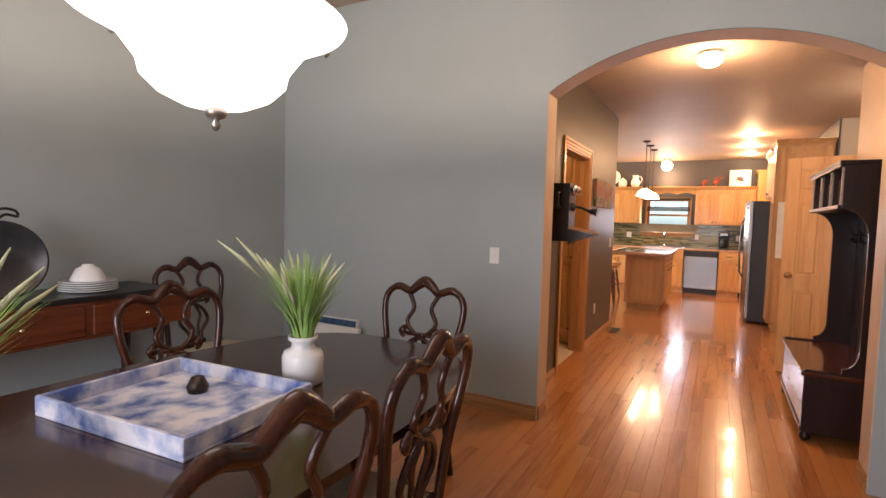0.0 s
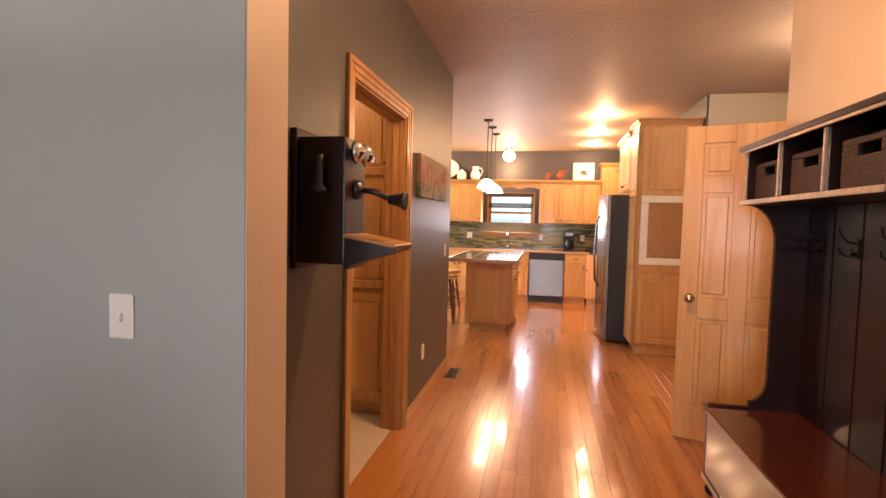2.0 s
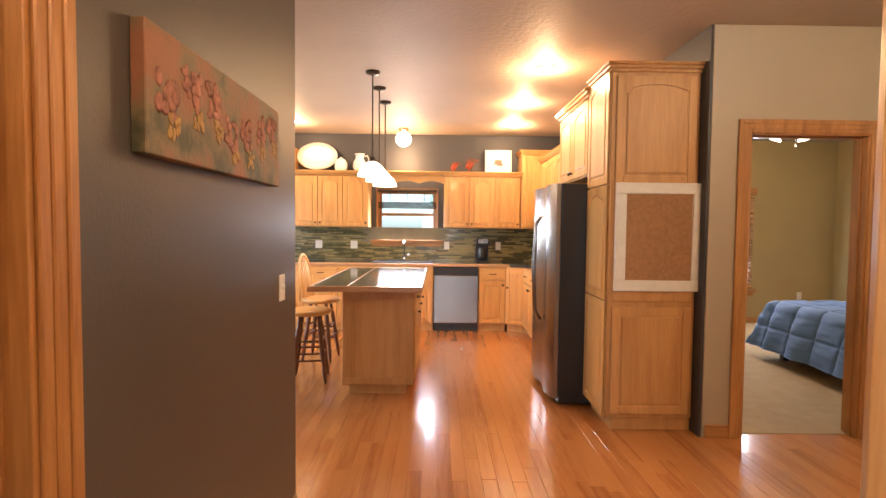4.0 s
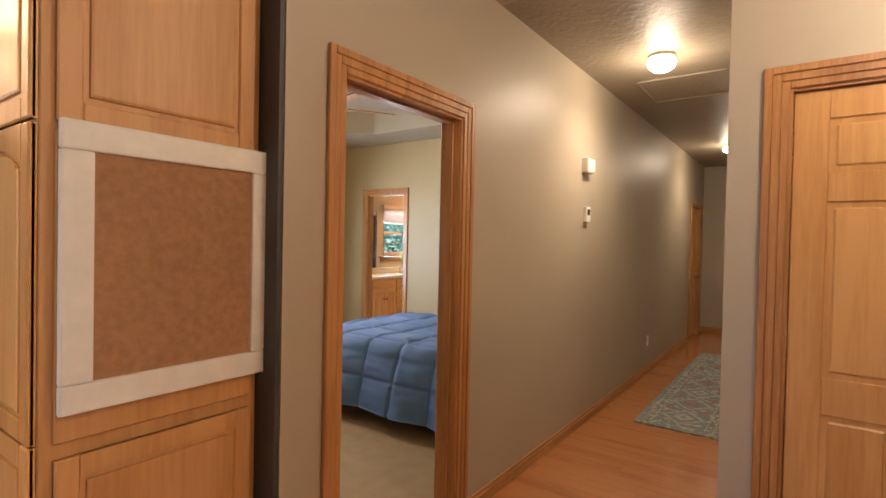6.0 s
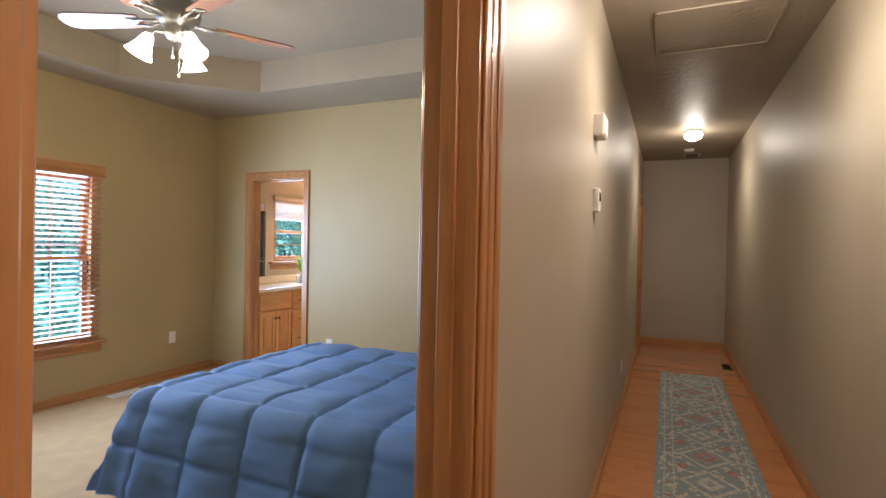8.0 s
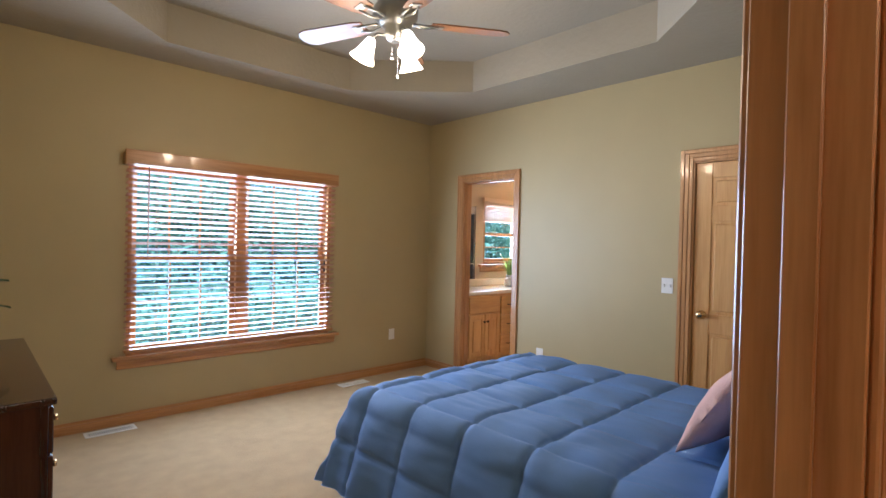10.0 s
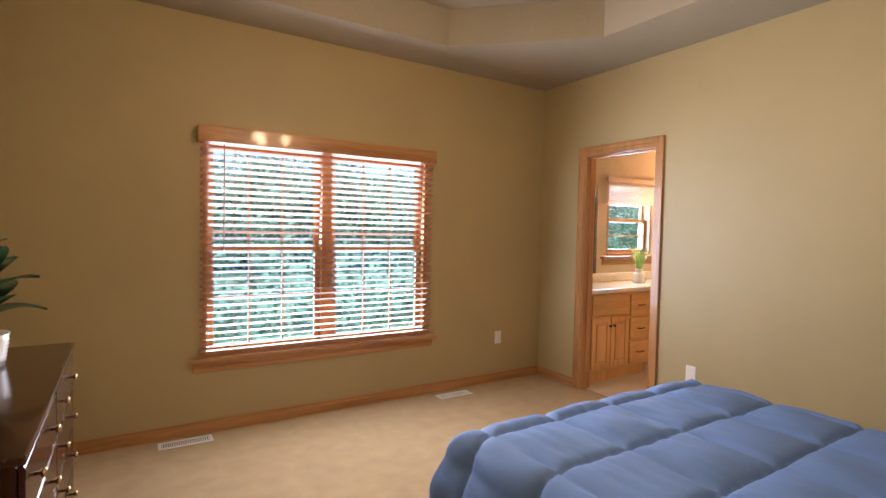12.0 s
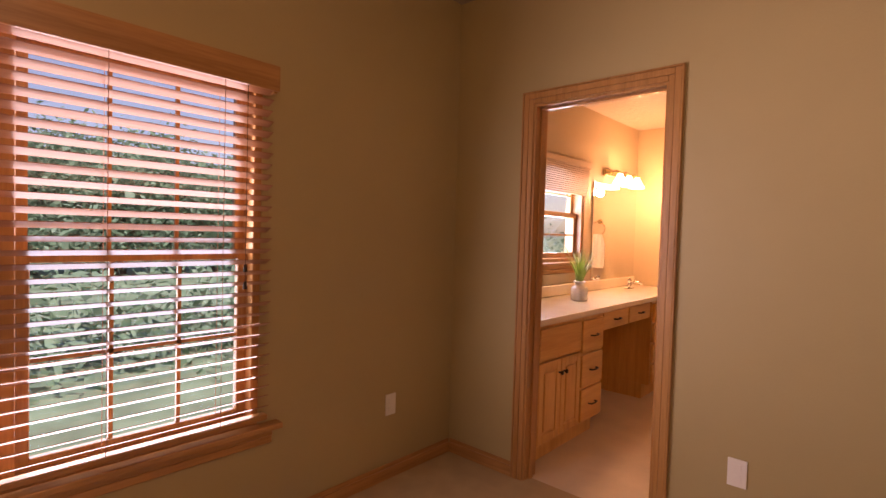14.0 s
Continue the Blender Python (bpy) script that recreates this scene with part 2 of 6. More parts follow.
# ---- mesh tools ----


class Build:
    def __init__(self):
        self.bm = bmesh.new()

    def box(self, x0, y0, z0, x1, y1, z1, bev=0.0, seg=1, m=None):
        r = bmesh.ops.create_cube(self.bm, size=1.0)
        vs = r["verts"]
        for v in vs:
            v.co = Vector(((x0 + x1) / 2 + v.co.x * (x1 - x0), (y0 + y1) / 2 + v.co.y * (y1 - y0), (z0 + z1) / 2 + v.co.z * (z1 - z0)))
        if m is not None:
            bmesh.ops.transform(self.bm, matrix=m, verts=vs)
        if bev > 0:
            bev = min(bev, 0.45 * min(abs(x1 - x0), abs(y1 - y0), abs(z1 - z0)))
            es = list({e for v in vs for e in v.link_edges})
            bmesh.ops.bevel(self.bm, geom=es, offset=bev, segments=seg, profile=0.6, affect='EDGES')
        return self

    def lathe(self, prof, n=24, at=(0, 0, 0), m=None, a0=0.0):
        rings = []
        T = Matrix.Translation(at) @ (m or Matrix())
        for r, z in prof:
            if r < 1e-5:
                rings.append([self.bm.verts.new(T @ Vector((0, 0, z)))])
            else:
                rings.append([self.bm.verts.new(T @ Vector((r * math.cos(a0 + 2 * math.pi * k / n), r * math.sin(a0 + 2 * math.pi * k / n), z))) for k in range(n)])
        for a, b in zip(rings, rings[1:]):
            for k in range(n):
                q = [a[k % len(a)], a[(k + 1) % len(a)], b[(k + 1) % len(b)], b[k % len(b)]]
                q = list(dict.fromkeys(q))
                if len(q) > 2:
                    f = self.bm.faces.new(q)
                    f.smooth = True
        return self

    def tube(self, pts, r, n=8, caps=True):
        """A round bar along points; r is one radius or one for each point."""
        pts = [Vector(p) for p in pts]
        rs = r if isinstance(r, (list, tuple)) else [r] * len(pts)
        rings = []
        up = Vector((0, 0, 1))
        for i, p in enumerate(pts):
            d = (pts[min(i + 1, len(pts) - 1)] - pts[max(i - 1, 0)]).normalized()
            s = d.cross(up)
            if s.length < 1e-3:
                s = d.cross(Vector((0, 1, 0)))
            s.normalize()
            t = s.cross(d).normalized()
            rings.append([self.bm.verts.new(p + rs[i] * (math.cos(2 * math.pi * k / n) * s + math.sin(2 * math.pi * k / n) * t)) for k in range(n)])
        for a, b in zip(rings, rings[1:]):
            for k in range(n):
                f = self.bm.faces.new((a[k], a[(k + 1) % n], b[(k + 1) % n], b[k]))
                f.smooth = True
        if caps:
            self.bm.faces.new(rings[0])
            self.bm.faces.new(rings[-1][::-1])
        return self

    def prism(self, pts, d0, d1, axis=1, bev=0.0):
        """A flat outline (two coordinates a point) pushed along axis from d0 to d1."""
        def at(p, d):
            return Vector({0: (d, p[0], p[1]), 1: (p[0], d, p[1]), 2: (p[0], p[1], d)}[axis])
        a = [self.bm.verts.new(at(p, d0)) for p in pts]
        b = [self.bm.verts.new(at(p, d1)) for p in pts]
        n = len(pts)
        fs = [self.bm.faces.new(a), self.bm.faces.new(b[::-1])]
        for k in range(n):
            self.bm.faces.new((a[k], b[k], b[(k + 1) % n], a[(k + 1) % n]))
        if bev:
            es = list({e for f in fs for e in f.edges})
            bmesh.ops.bevel(self.bm, geom=es, offset=bev, segments=2, profile=0.6, affect='EDGES')
        return self

    def grid(self, f, nu, nv, smooth=True):
        vs = [[self.bm.verts.new(f(i / nu, j / nv)) for j in range(nv + 1)] for i in range(nu + 1)]
        for i in range(nu):
            for j in range(nv):
                q = self.bm.faces.new((vs[i][j], vs[i + 1][j], vs[i + 1][j + 1], vs[i][j + 1]))
                q.smooth = smooth
        return self

    def mesh(self, name, material):
        bmesh.ops.recalc_face_normals(self.bm, faces=self.bm.faces[:])
        me = bpy.data.meshes.new(name)
        self.bm.to_mesh(me)
        self.bm.free()
        me.materials.append(material)
        return me

    def done(self, name, material, parent=None):
        ob = new(name, self.mesh(name, material))
        if parent:
            ob.parent = parent
        return ob


def thing(name, label, category, at=(0, 0, 0), rz=0, group=""):
    ob = new(name)
    ob.empty_display_size = 0.1
    ob.matrix_world = pose(*at, 0, 0, rz)
    return tagged(ob, label, category, group)


def structure(ob, label=""):
    return tagged(ob, label, "", "", "structure")


def slab(name, axis, d0, d1, a0, a1, z0, z1, material, holes=(), label=""):
    """A wall between d0 and d1 of one axis, running from a0 to a1, with openings (a0, a1, z0, z1) right through it."""
    us = sorted({a0, a1, *[h[0] for h in holes], *[h[1] for h in holes]})
    vs = sorted({z0, z1, *[h[2] for h in holes], *[h[3] for h in holes]})
    us, vs = [u for u in us if a0 <= u <= a1], [v for v in vs if z0 <= v <= z1]
    full = {}
    for i in range(len(us) - 1):
        for j in range(len(vs) - 1):
            u, v = (us[i] + us[i + 1]) / 2, (vs[j] + vs[j + 1]) / 2
            full[i, j] = not any(h[0] < u < h[1] and h[2] < v < h[3] for h in holes)
    b = Build()
    cache = {}

    def vert(i, j, k):
        if (i, j, k) not in cache:
            d = (d0, d1)[k]
            cache[i, j, k] = b.bm.verts.new((d, us[i], vs[j]) if axis == 0 else (us[i], d, vs[j]))
        return cache[i, j, k]
    for (i, j), on in full.items():
        if not on:
            continue
        for k in (0, 1):
            b.bm.faces.new([vert(i, j, k), vert(i + 1, j, k), vert(i + 1, j + 1, k), vert(i, j + 1, k)])
        for di, dj, p, q in ((-1, 0, (i, j), (i, j + 1)), (1, 0, (i + 1, j), (i + 1, j + 1)), (0, -1, (i, j), (i + 1, j)), (0, 1, (i, j + 1), (i + 1, j + 1))):
            if not full.get((i + di, j + dj), False):
                b.bm.faces.new([vert(*p, 0), vert(*q, 0), vert(*q, 1), vert(*p, 1)])
    return structure(b.done(name, material), label)

# ---- the large structure ----
H = 2.73
HD = 3.08                     # dining ceiling
XL, XR = -0.99, 1.22          # hall walls
YD = 2.37                     # dining side of the arch wall
YB = 6.89                     # corridor's north wall
XE, YN = 5.67, 11.12          # bedroom's east and north walls
YK = 10.95                    # kitchen's north wall
YC = 5.76                     # corridor's south wall

# the arch wall
arc = []
cx_, half_, spring_, rise_ = 0.085, 0.895, 2.22, 0.27
R_ = (half_ ** 2 + rise_ ** 2) / (2 * rise_)
for k in range(25):
    x = cx_ - half_ + 2 * half_ * k / 24
    arc.append((x, spring_ + rise_ - R_ + math.sqrt(R_ ** 2 - (x - cx_) ** 2)))
b = Build()
b.prism([(-3.35, 0), (cx_ - half_, 0), *arc, (cx_ + half_, 0), (2.6, 0), (2.6, HD), (-3.35, HD)], YD, YD + 0.2, 1)
b.bm.normal_update()
bmesh.ops.triangulate(b.bm, faces=[f for f in b.bm.faces if len(f.verts) > 4])
structure(b.done("wall_arch", M_DINE), "grey painted wall with a wide arched opening")
b = Build()
for k in range(24):
    (xa, za), (xb, zb) = arc[k], arc[k + 1]
    b.bm.faces.new([b.bm.verts.new(p) for p in ((xa, YD + 0.004, za - 0.003), (xb, YD + 0.004, zb - 0.003), (xb, YD + 0.196, zb - 0.003), (xa, YD + 0.196, za - 0.003))])
for xs, sgn in ((cx_ - half_, 1), (cx_ + half_, -1)):
    b.box(xs, YD + 0.003, 0.0, xs + sgn * 0.004, YD + 0.197, spring_)
structure(b.done("trim_arch_lining", M_CREAM), "cream painted lining of the arch")

slab("wall_dining_west", 0, -3.35, -3.2, -3.2, YD, 0, HD, M_DINE)
slab("wall_dining_south", 1, -3.25, -3.1, -3.35, 2.6, 0, HD, M_DINE, [(-2.1, 0.3, 0.8, 2.3)])
slab("wall_dining_east", 0, 2.6, 2.75, -3.25, YD, 0, HD, M_DINE)
slab("wall_hall_west", 0, XL - 0.13, XL, YD + 0.2, 6.0, 0, H, M_DARK, [(3.50, 4.43, -0.1, 2.04)], "dark brown painted hall wall with a doorway")
slab("wall_hall_east", 0, XR, XR + 0.12, YD + 0.2, 4.50, 0, H, M_CREAM)
slab("wall_closet_north", 1, 4.38, 4.50, XR + 0.12, 2.79, 0, H, M_CORR, [(1.42, 2.10, -0.1, 2.04)])
slab("wall_closet_back", 1, 3.4, 3.5, XR + 0.12, 2.9, 0, H, M_CORR)
slab("wall_landing_east", 0, 2.79, 2.91, 3.5, YC - 0.12, 0, H, M_CORR, [(4.78, 5.56, -0.1, 2.04)])
slab("wall_corridor_south", 1, YC - 0.12, YC, 2.79, 9.8, 0, H, M_CORR, [], "taupe painted corridor wall")
slab("wall_corridor_end", 0, 9.8, 9.92, 5.6, 7.1, 0, H, M_CORR)
slab("wall_bedroom_south", 1, YB, YB + 0.12, 1.484, 9.8, 0, H, M_CORR, [(1.74, 2.545, -0.1, 2.04), (8.75, 9.5, -0.1, 2.04)], "taupe painted wall with the bedroom doorway")
slab("wall_bedroom_west", 0, 1.482, 1.60, YB + 0.12, YN, 0, 3.2, M_BED)
slab("wall_bedroom_north", 1, YN, YN + 0.16, 1.48, 8.65, 0, 3.2, M_BED, [(2.70, 4.40, 0.50, 1.97), (6.60, 7.36, 1.14, 1.92)], "olive painted wall with the bedroom window")
slab("wall_bedroom_east", 0, XE, XE + 0.12, YB + 0.12, YN, 0, 3.2, M_BED, [(9.882, 10.588, -0.1, 2.06), (7.49, 8.25, -0.1, 2.04)])
slab("wall_bedroom_inner", 1, YB + 0.12, YB + 0.124, 1.60, XE, 0, 3.2, M_BED, [(1.74, 2.545, -0.1, 2.04)])
slab("wall_bath_east", 0, 8.5, 8.65, 7.01, YN, 0, H, M_BATH)
slab("wall_bath_inner", 1, YN - 0.004, YN, XE + 0.12, 8.5, 0, H, M_BATH, [(6.60, 7.36, 1.14, 1.92)])
slab("wall_bath_south", 1, 8.55, 8.67, XE + 0.12, 8.5, 0, H, M_BATH)
slab("wall_kitchen_north", 1, YK, YK + 0.16, -3.75, 1.48, 0, H, M_SLATE, [(-1.20, -0.30, 1.20, 1.95)], "dark slate wall above the cabinets")
# Starts almost at YB, so the taupe wall's west end is dark too.
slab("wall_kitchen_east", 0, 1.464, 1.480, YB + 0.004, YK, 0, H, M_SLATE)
# Unseen closing wall; its opening is made up to go with the fill light.
slab("wall_kitchen_west", 0, -3.75, -3.6, 5.88, YK, 0, H, M_CORR, [(7.1, 9.5, 0.3, 2.3)])
slab("wall_kitchen_south", 1, 5.88, 6.0, -3.75, XL - 0.13, 0, H, M_DARK)
slab("wall_laundry_north", 1, 5.2, 5.3, -2.7, XL - 0.13, 0, H, M_CORR)
slab("wall_laundry_south", 1, 2.9, 3.0, -2.7, XL - 0.13, 0, H, M_CORR)
slab("wall_laundry_west", 0, -2.8, -2.7, 2.9, 5.3, 0, H, M_CORR)


def sheet(name, x0, y0, x1, y1, z0, z1, material, label=""):
    return structure(Build().box(x0, y0, z0, x1, y1, z1).done(name, material), label)


sheet("ceiling_dining", -3.35, -3.25, 2.75, YD + 0.1, HD, HD + 0.1, M_CEIL)
sheet("ceiling_hall", XL - 0.13, YD + 0.2, 2.9, YB + 0.06, H, H + 0.1, M_CEIL)
sheet("ceiling_kitchen", -3.75, YB + 0.06, 1.48, YK + 0.16, H, H + 0.1, M_CEIL)
sheet("ceiling_nook", -3.75, 5.88, XL - 0.13, YB + 0.06, H, H + 0.1, M_CEIL)
sheet("ceiling_laundry", -2.8, 2.9, XL - 0.13, 5.3, H, H + 0.1, M_CEIL)
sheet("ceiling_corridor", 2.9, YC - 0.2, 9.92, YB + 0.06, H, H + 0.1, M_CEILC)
sheet("ceiling_bath", XE + 0.12, 7.0, 8.65, YN, 2.45, 2.55, M_CEIL)
# bedroom ceiling with a raised octagon
tx0, tx1, ty0, ty1, ch_ = 2.05, 5.06, 7.50, 10.67, 0.77
octa = [(tx0 + ch_, ty0), (tx1 - ch_, ty0), (tx1, ty0 + ch_), (tx1, ty1 - ch_), (tx1 - ch_, ty1), (tx0 + ch_, ty1), (tx0, ty1 - ch_), (tx0, ty0 + ch_)]
b = Build()
bx0, bx1, by0, by1 = 1.60, XE, YB + 0.12, YN
lo = [b.bm.verts.new((x, y, H)) for x, y in octa]
hi = [b.bm.verts.new((x, y, H + 0.27)) for x, y in octa]
co = [b.bm.verts.new((x, y, H)) for x, y in ((bx0, by0), (bx1, by0), (bx1, by1), (bx0, by1))]
b.bm.faces.new(hi)
for k in range(8):
    b.bm.faces.new((lo[k], lo[(k + 1) % 8], hi[(k + 1) % 8], hi[k]))
for q in ((co[0], co[1], lo[1], lo[0]), (co[1], lo[2], lo[1]), (co[1], co[2], lo[3], lo[2]), (co[2], lo[4], lo[3]), (co[2], co[3], lo[5], lo[4]), (co[3], lo[6], lo[5]), (co[3], co[0], lo[7], lo[6]), (co[0], lo[0], lo[7])):
    b.bm.faces.new(q)
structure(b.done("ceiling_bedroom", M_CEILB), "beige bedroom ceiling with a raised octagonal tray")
sheet("roof", -3.75, -3.25, 9.92, YN + 0.16, 3.2, 3.3, M_SIDING)

sheet("floor_base", -3.75, -3.25, 9.92, YN + 0.16, -0.2, -0.02, M_FLOOR)
sheet("floor_carpet", 1.60, YB + 0.06, XE + 0.06, YN, -0.02, 0.004, M_CARPET, "beige wall-to-wall bedroom carpet")
sheet("floor_bath", XE + 0.06, 8.67, 8.5, YN, -0.02, 0.002, M_VINYL)
sheet("floor_laundry", -2.7, 3.0, XL - 0.06, 5.2, -0.02, 0.002, M_VINYL)
sheet("floor_room_rest", 6.0, 7.01, 9.8, 8.55, -0.02, 0.0, M_CARPET)


def run(name, axis, d, a0, a1, side, gaps=(), material=None, h=0.085):
    """Skirting along a wall face at d, on the given side of it."""
    material = material or (M_OAKX if axis == 1 else M_OAKY)
    cuts = [a0]
    for g0, g1 in sorted(gaps):
        cuts += [g0, g1]
    cuts.append(a1)
    b = Build()
    for u0, u1 in zip(cuts[::2], cuts[1::2]):
        for t, z0, z1 in ((0.014, 0.0, h * 0.72), (0.009, h * 0.72, h)):
            d0, d1 = sorted((d, d + side * t))
            b.box(*((d0, u0, z0, d1, u1, z1) if axis == 0 else (u0, d0, z0, u1, d1, z1)), 0.003)
    return structure(b.done(name, material))


run("baseboard_dining_arch", 1, YD, -3.19, cx_ - half_, -1, h=0.10)
run("baseboard_dining_west", 0, -3.2, -3.1, YD, 1)
run("baseboard_hall_west", 0, XL, YD + 0.2, 5.99, 1, [(3.42, 4.51)])
run("baseboard_jamb_west", 0, cx_ - half_ + 0.004, YD + 0.01, YD + 0.19, 1, h=0.10)
run("baseboard_jamb_east", 0, cx_ + half_ - 0.004, YD + 0.01, YD + 0.19, -1, h=0.10)
run("baseboard_hall_east", 0, XR, YD + 0.2, 4.5, -1)
run("baseboard_corridor_north", 1, YB, 1.50, 9.79, -1, [(1.66, 2.625), (8.67, 9.58)])
run("baseboard_corridor_south", 1, YC, 2.80, 9.79, 1)
run("baseboard_corridor_end", 0, 9.8, YC, YB, -1)
run("baseboard_bedroom_north", 1, YN, 1.61, XE - 0.01, -1)
run("baseboard_bedroom_east", 0, XE, YB + 0.13, YN - 0.01, -1, [(7.41, 8.33), (9.82, 10.65)])
run("baseboard_bedroom_west", 0, 1.60, YB + 0.13, YN - 0.01, 1)
run("baseboard_landing", 0, 2.79, 4.51, YC - 0.01, -1, [(4.70, 5.64)])


def casing(name, axis, d0, d1, a0, a1, top, sides=(-1, 1), w=0.08, material=None):
    """The lining of a doorway through a wall from d0 to d1 and moulded casings on its faces."""
    b = Build()

    def bx(da, db, ua, ub, za, zb, bev=0.002):
        da, db = sorted((da, db))
        b.box(*((da, ua, za, db, ub, zb) if axis == 0 else (ua, da, za, ub, db, zb)), bev)
    t = 0.018
    bx(d0, d1, a0, a0 + t, 0, top)
    bx(d0, d1, a1 - t, a1, 0, top)
    bx(d0, d1, a0 + t, a1 - t, top - t, top)
    mid = (d0 + d1) / 2
    bx(mid - 0.018, mid + 0.018, a0 + t, a0 + t + 0.011, 0, top - t)
    bx(mid - 0.018, mid + 0.018, a1 - t - 0.011, a1 - t, 0, top - t)
    bx(mid - 0.018, mid + 0.018, a0 + t, a1 - t, top - t - 0.011, top - t)
    for s in sides:
        f = d0 if s < 0 else d1
        for u, (o0, o1, th) in itertools_product((0, 1), ((-0.006, 0.022, 0.011), (0.022, 0.052, 0.015), (0.052, w, 0.020))):
            if u == 0:
                bx(f, f + s * th, a0 - o1, a0 - o0, 0, top + o1, 0.003)
            else:
                bx(f, f + s * th, a1 + o0, a1 + o1, 0, top + o1, 0.003)
        for o0, o1, th in ((-0.006, 0.022, 0.011), (0.022, 0.052, 0.015), (0.052, w, 0.020)):
            bx(f, f + s * th, a0 - o0, a1 + o0, top + o0, top + o1, 0.003)
    return structure(b.done(name, material or M_OAK), "oak door casing with a moulded profile")


def itertools_product(us, vs):
    return [(u, v) for u in us for v in vs]


casing("door_frame_laundry", 0, XL - 0.13, XL, 3.50, 4.43, 2.04)
casing("door_frame_bedroom", 1, YB, YB + 0.124, 1.74, 2.545, 2.04)
casing("door_frame_bath", 0, XE, XE + 0.12, 9.882, 10.588, 2.06, w=0.062)
casing("door_frame_closet", 0, XE, XE + 0.12, 7.49, 8.25, 2.04, (-1,))
casing("door_frame_landing", 0, 2.79, 2.91, 4.78, 5.56, 2.04, (-1,))
casing("door_frame_coats", 1, 4.38, 4.50, 1.42, 2.10, 2.04, (1,))
casing("door_frame_corridor", 1, YB, YB + 0.12, 8.75, 9.5, 2.04, (-1,))


def six_panel(name, w, label, hinges=True, knob_side=1):
    """A six-panel oak door in its own frame: width along x from 0, thickness along y, hinged at x = 0."""
    d = thing(name, label, "door")
    h, t, st = 2.02, 0.035, 0.11
    b = Build()
    mid = 0.10
    pw = (w - 2 * st - mid) / 2
    rows = ((0.24, 0.80), (0.94, 1.60), (1.71, 1.91))
    b.box(0, -t / 2 + 0.008, 0.012, w, t / 2 - 0.008, h - 0.001)
    for x0, x1 in ((0, st), (w - st, w), (st + pw, st + pw + mid)):
        b.box(x0, -t / 2, 0.01, x1, t / 2, h, 0.003)
    zs = [0.01] + [z for r in rows for z in r] + [h]
    for z0, z1 in zip(zs[::2], zs[1::2]):
        b.box(st, -t / 2, z0, st + pw, t / 2, z1, 0.003).box(st + pw + mid, -t / 2, z0, w - st, t / 2, z1, 0.003)
    b.done("slab", M_DOOR, d)
    for z0, z1 in rows:
        for x0 in (st, st + pw + mid):
            Build().box(x0 + 0.014, -t / 2 + 0.001, z0 + 0.014, x0 + pw - 0.014, t / 2 - 0.001, z1 - 0.014, 0.016).done("panel", M_DOOR, d)
    b = Build()
    for s in (-1, 1):
        m = Matrix.Translation((w - 0.065, s * t / 2, 0.93)) @ Matrix.Rotation(radians(-90 * s), 4, 'X')
        b.lathe([(0.0, 0), (0.031, 0), (0.031, 0.006), (0.012, 0.012), (0.011, 0.03), (0.024, 0.042), (0.028, 0.054), (0.02, 0.066), (0, 0.068)], 16, (0, 0, 0), m)
    tagged(b.done("knob", M_BRASS, d), "brass knob")
    b = Build()
    for z in (0.22, 1.0, 1.78):
        b.tube([(-0.004, -t / 2 - 0.004, z), (-0.004, -t / 2 - 0.004, z + 0.09)], 0.006, 8)
    tagged(b.done("hinge", M_BRASS, d), "brass hinge")
    return d


d = six_panel("closet_door", 0.72, "closed six-panel oak closet door with brass knob")
d.matrix_world = pose(XE + 0.035, 7.51, 0, 0, 0, 90)
d = six_panel("landing_door", 0.74, "closed six-panel oak door with brass hinges")
d.matrix_world = pose(2.825, 5.54, 0, 0, 0, -90)
d = six_panel("coat_closet_door", 0.66, "open six-panel oak door with brass knob beside the hall tree")
d.matrix_world = pose(1.395, 4.585, 0, 0, 0, 162)
d = six_panel("corridor_door", 0.71, "closed six-panel oak door at the corridor end")
d.matrix_world = pose(8.77, YB + 0.055, 0, 0, 0, 0)

# ---- windows ----


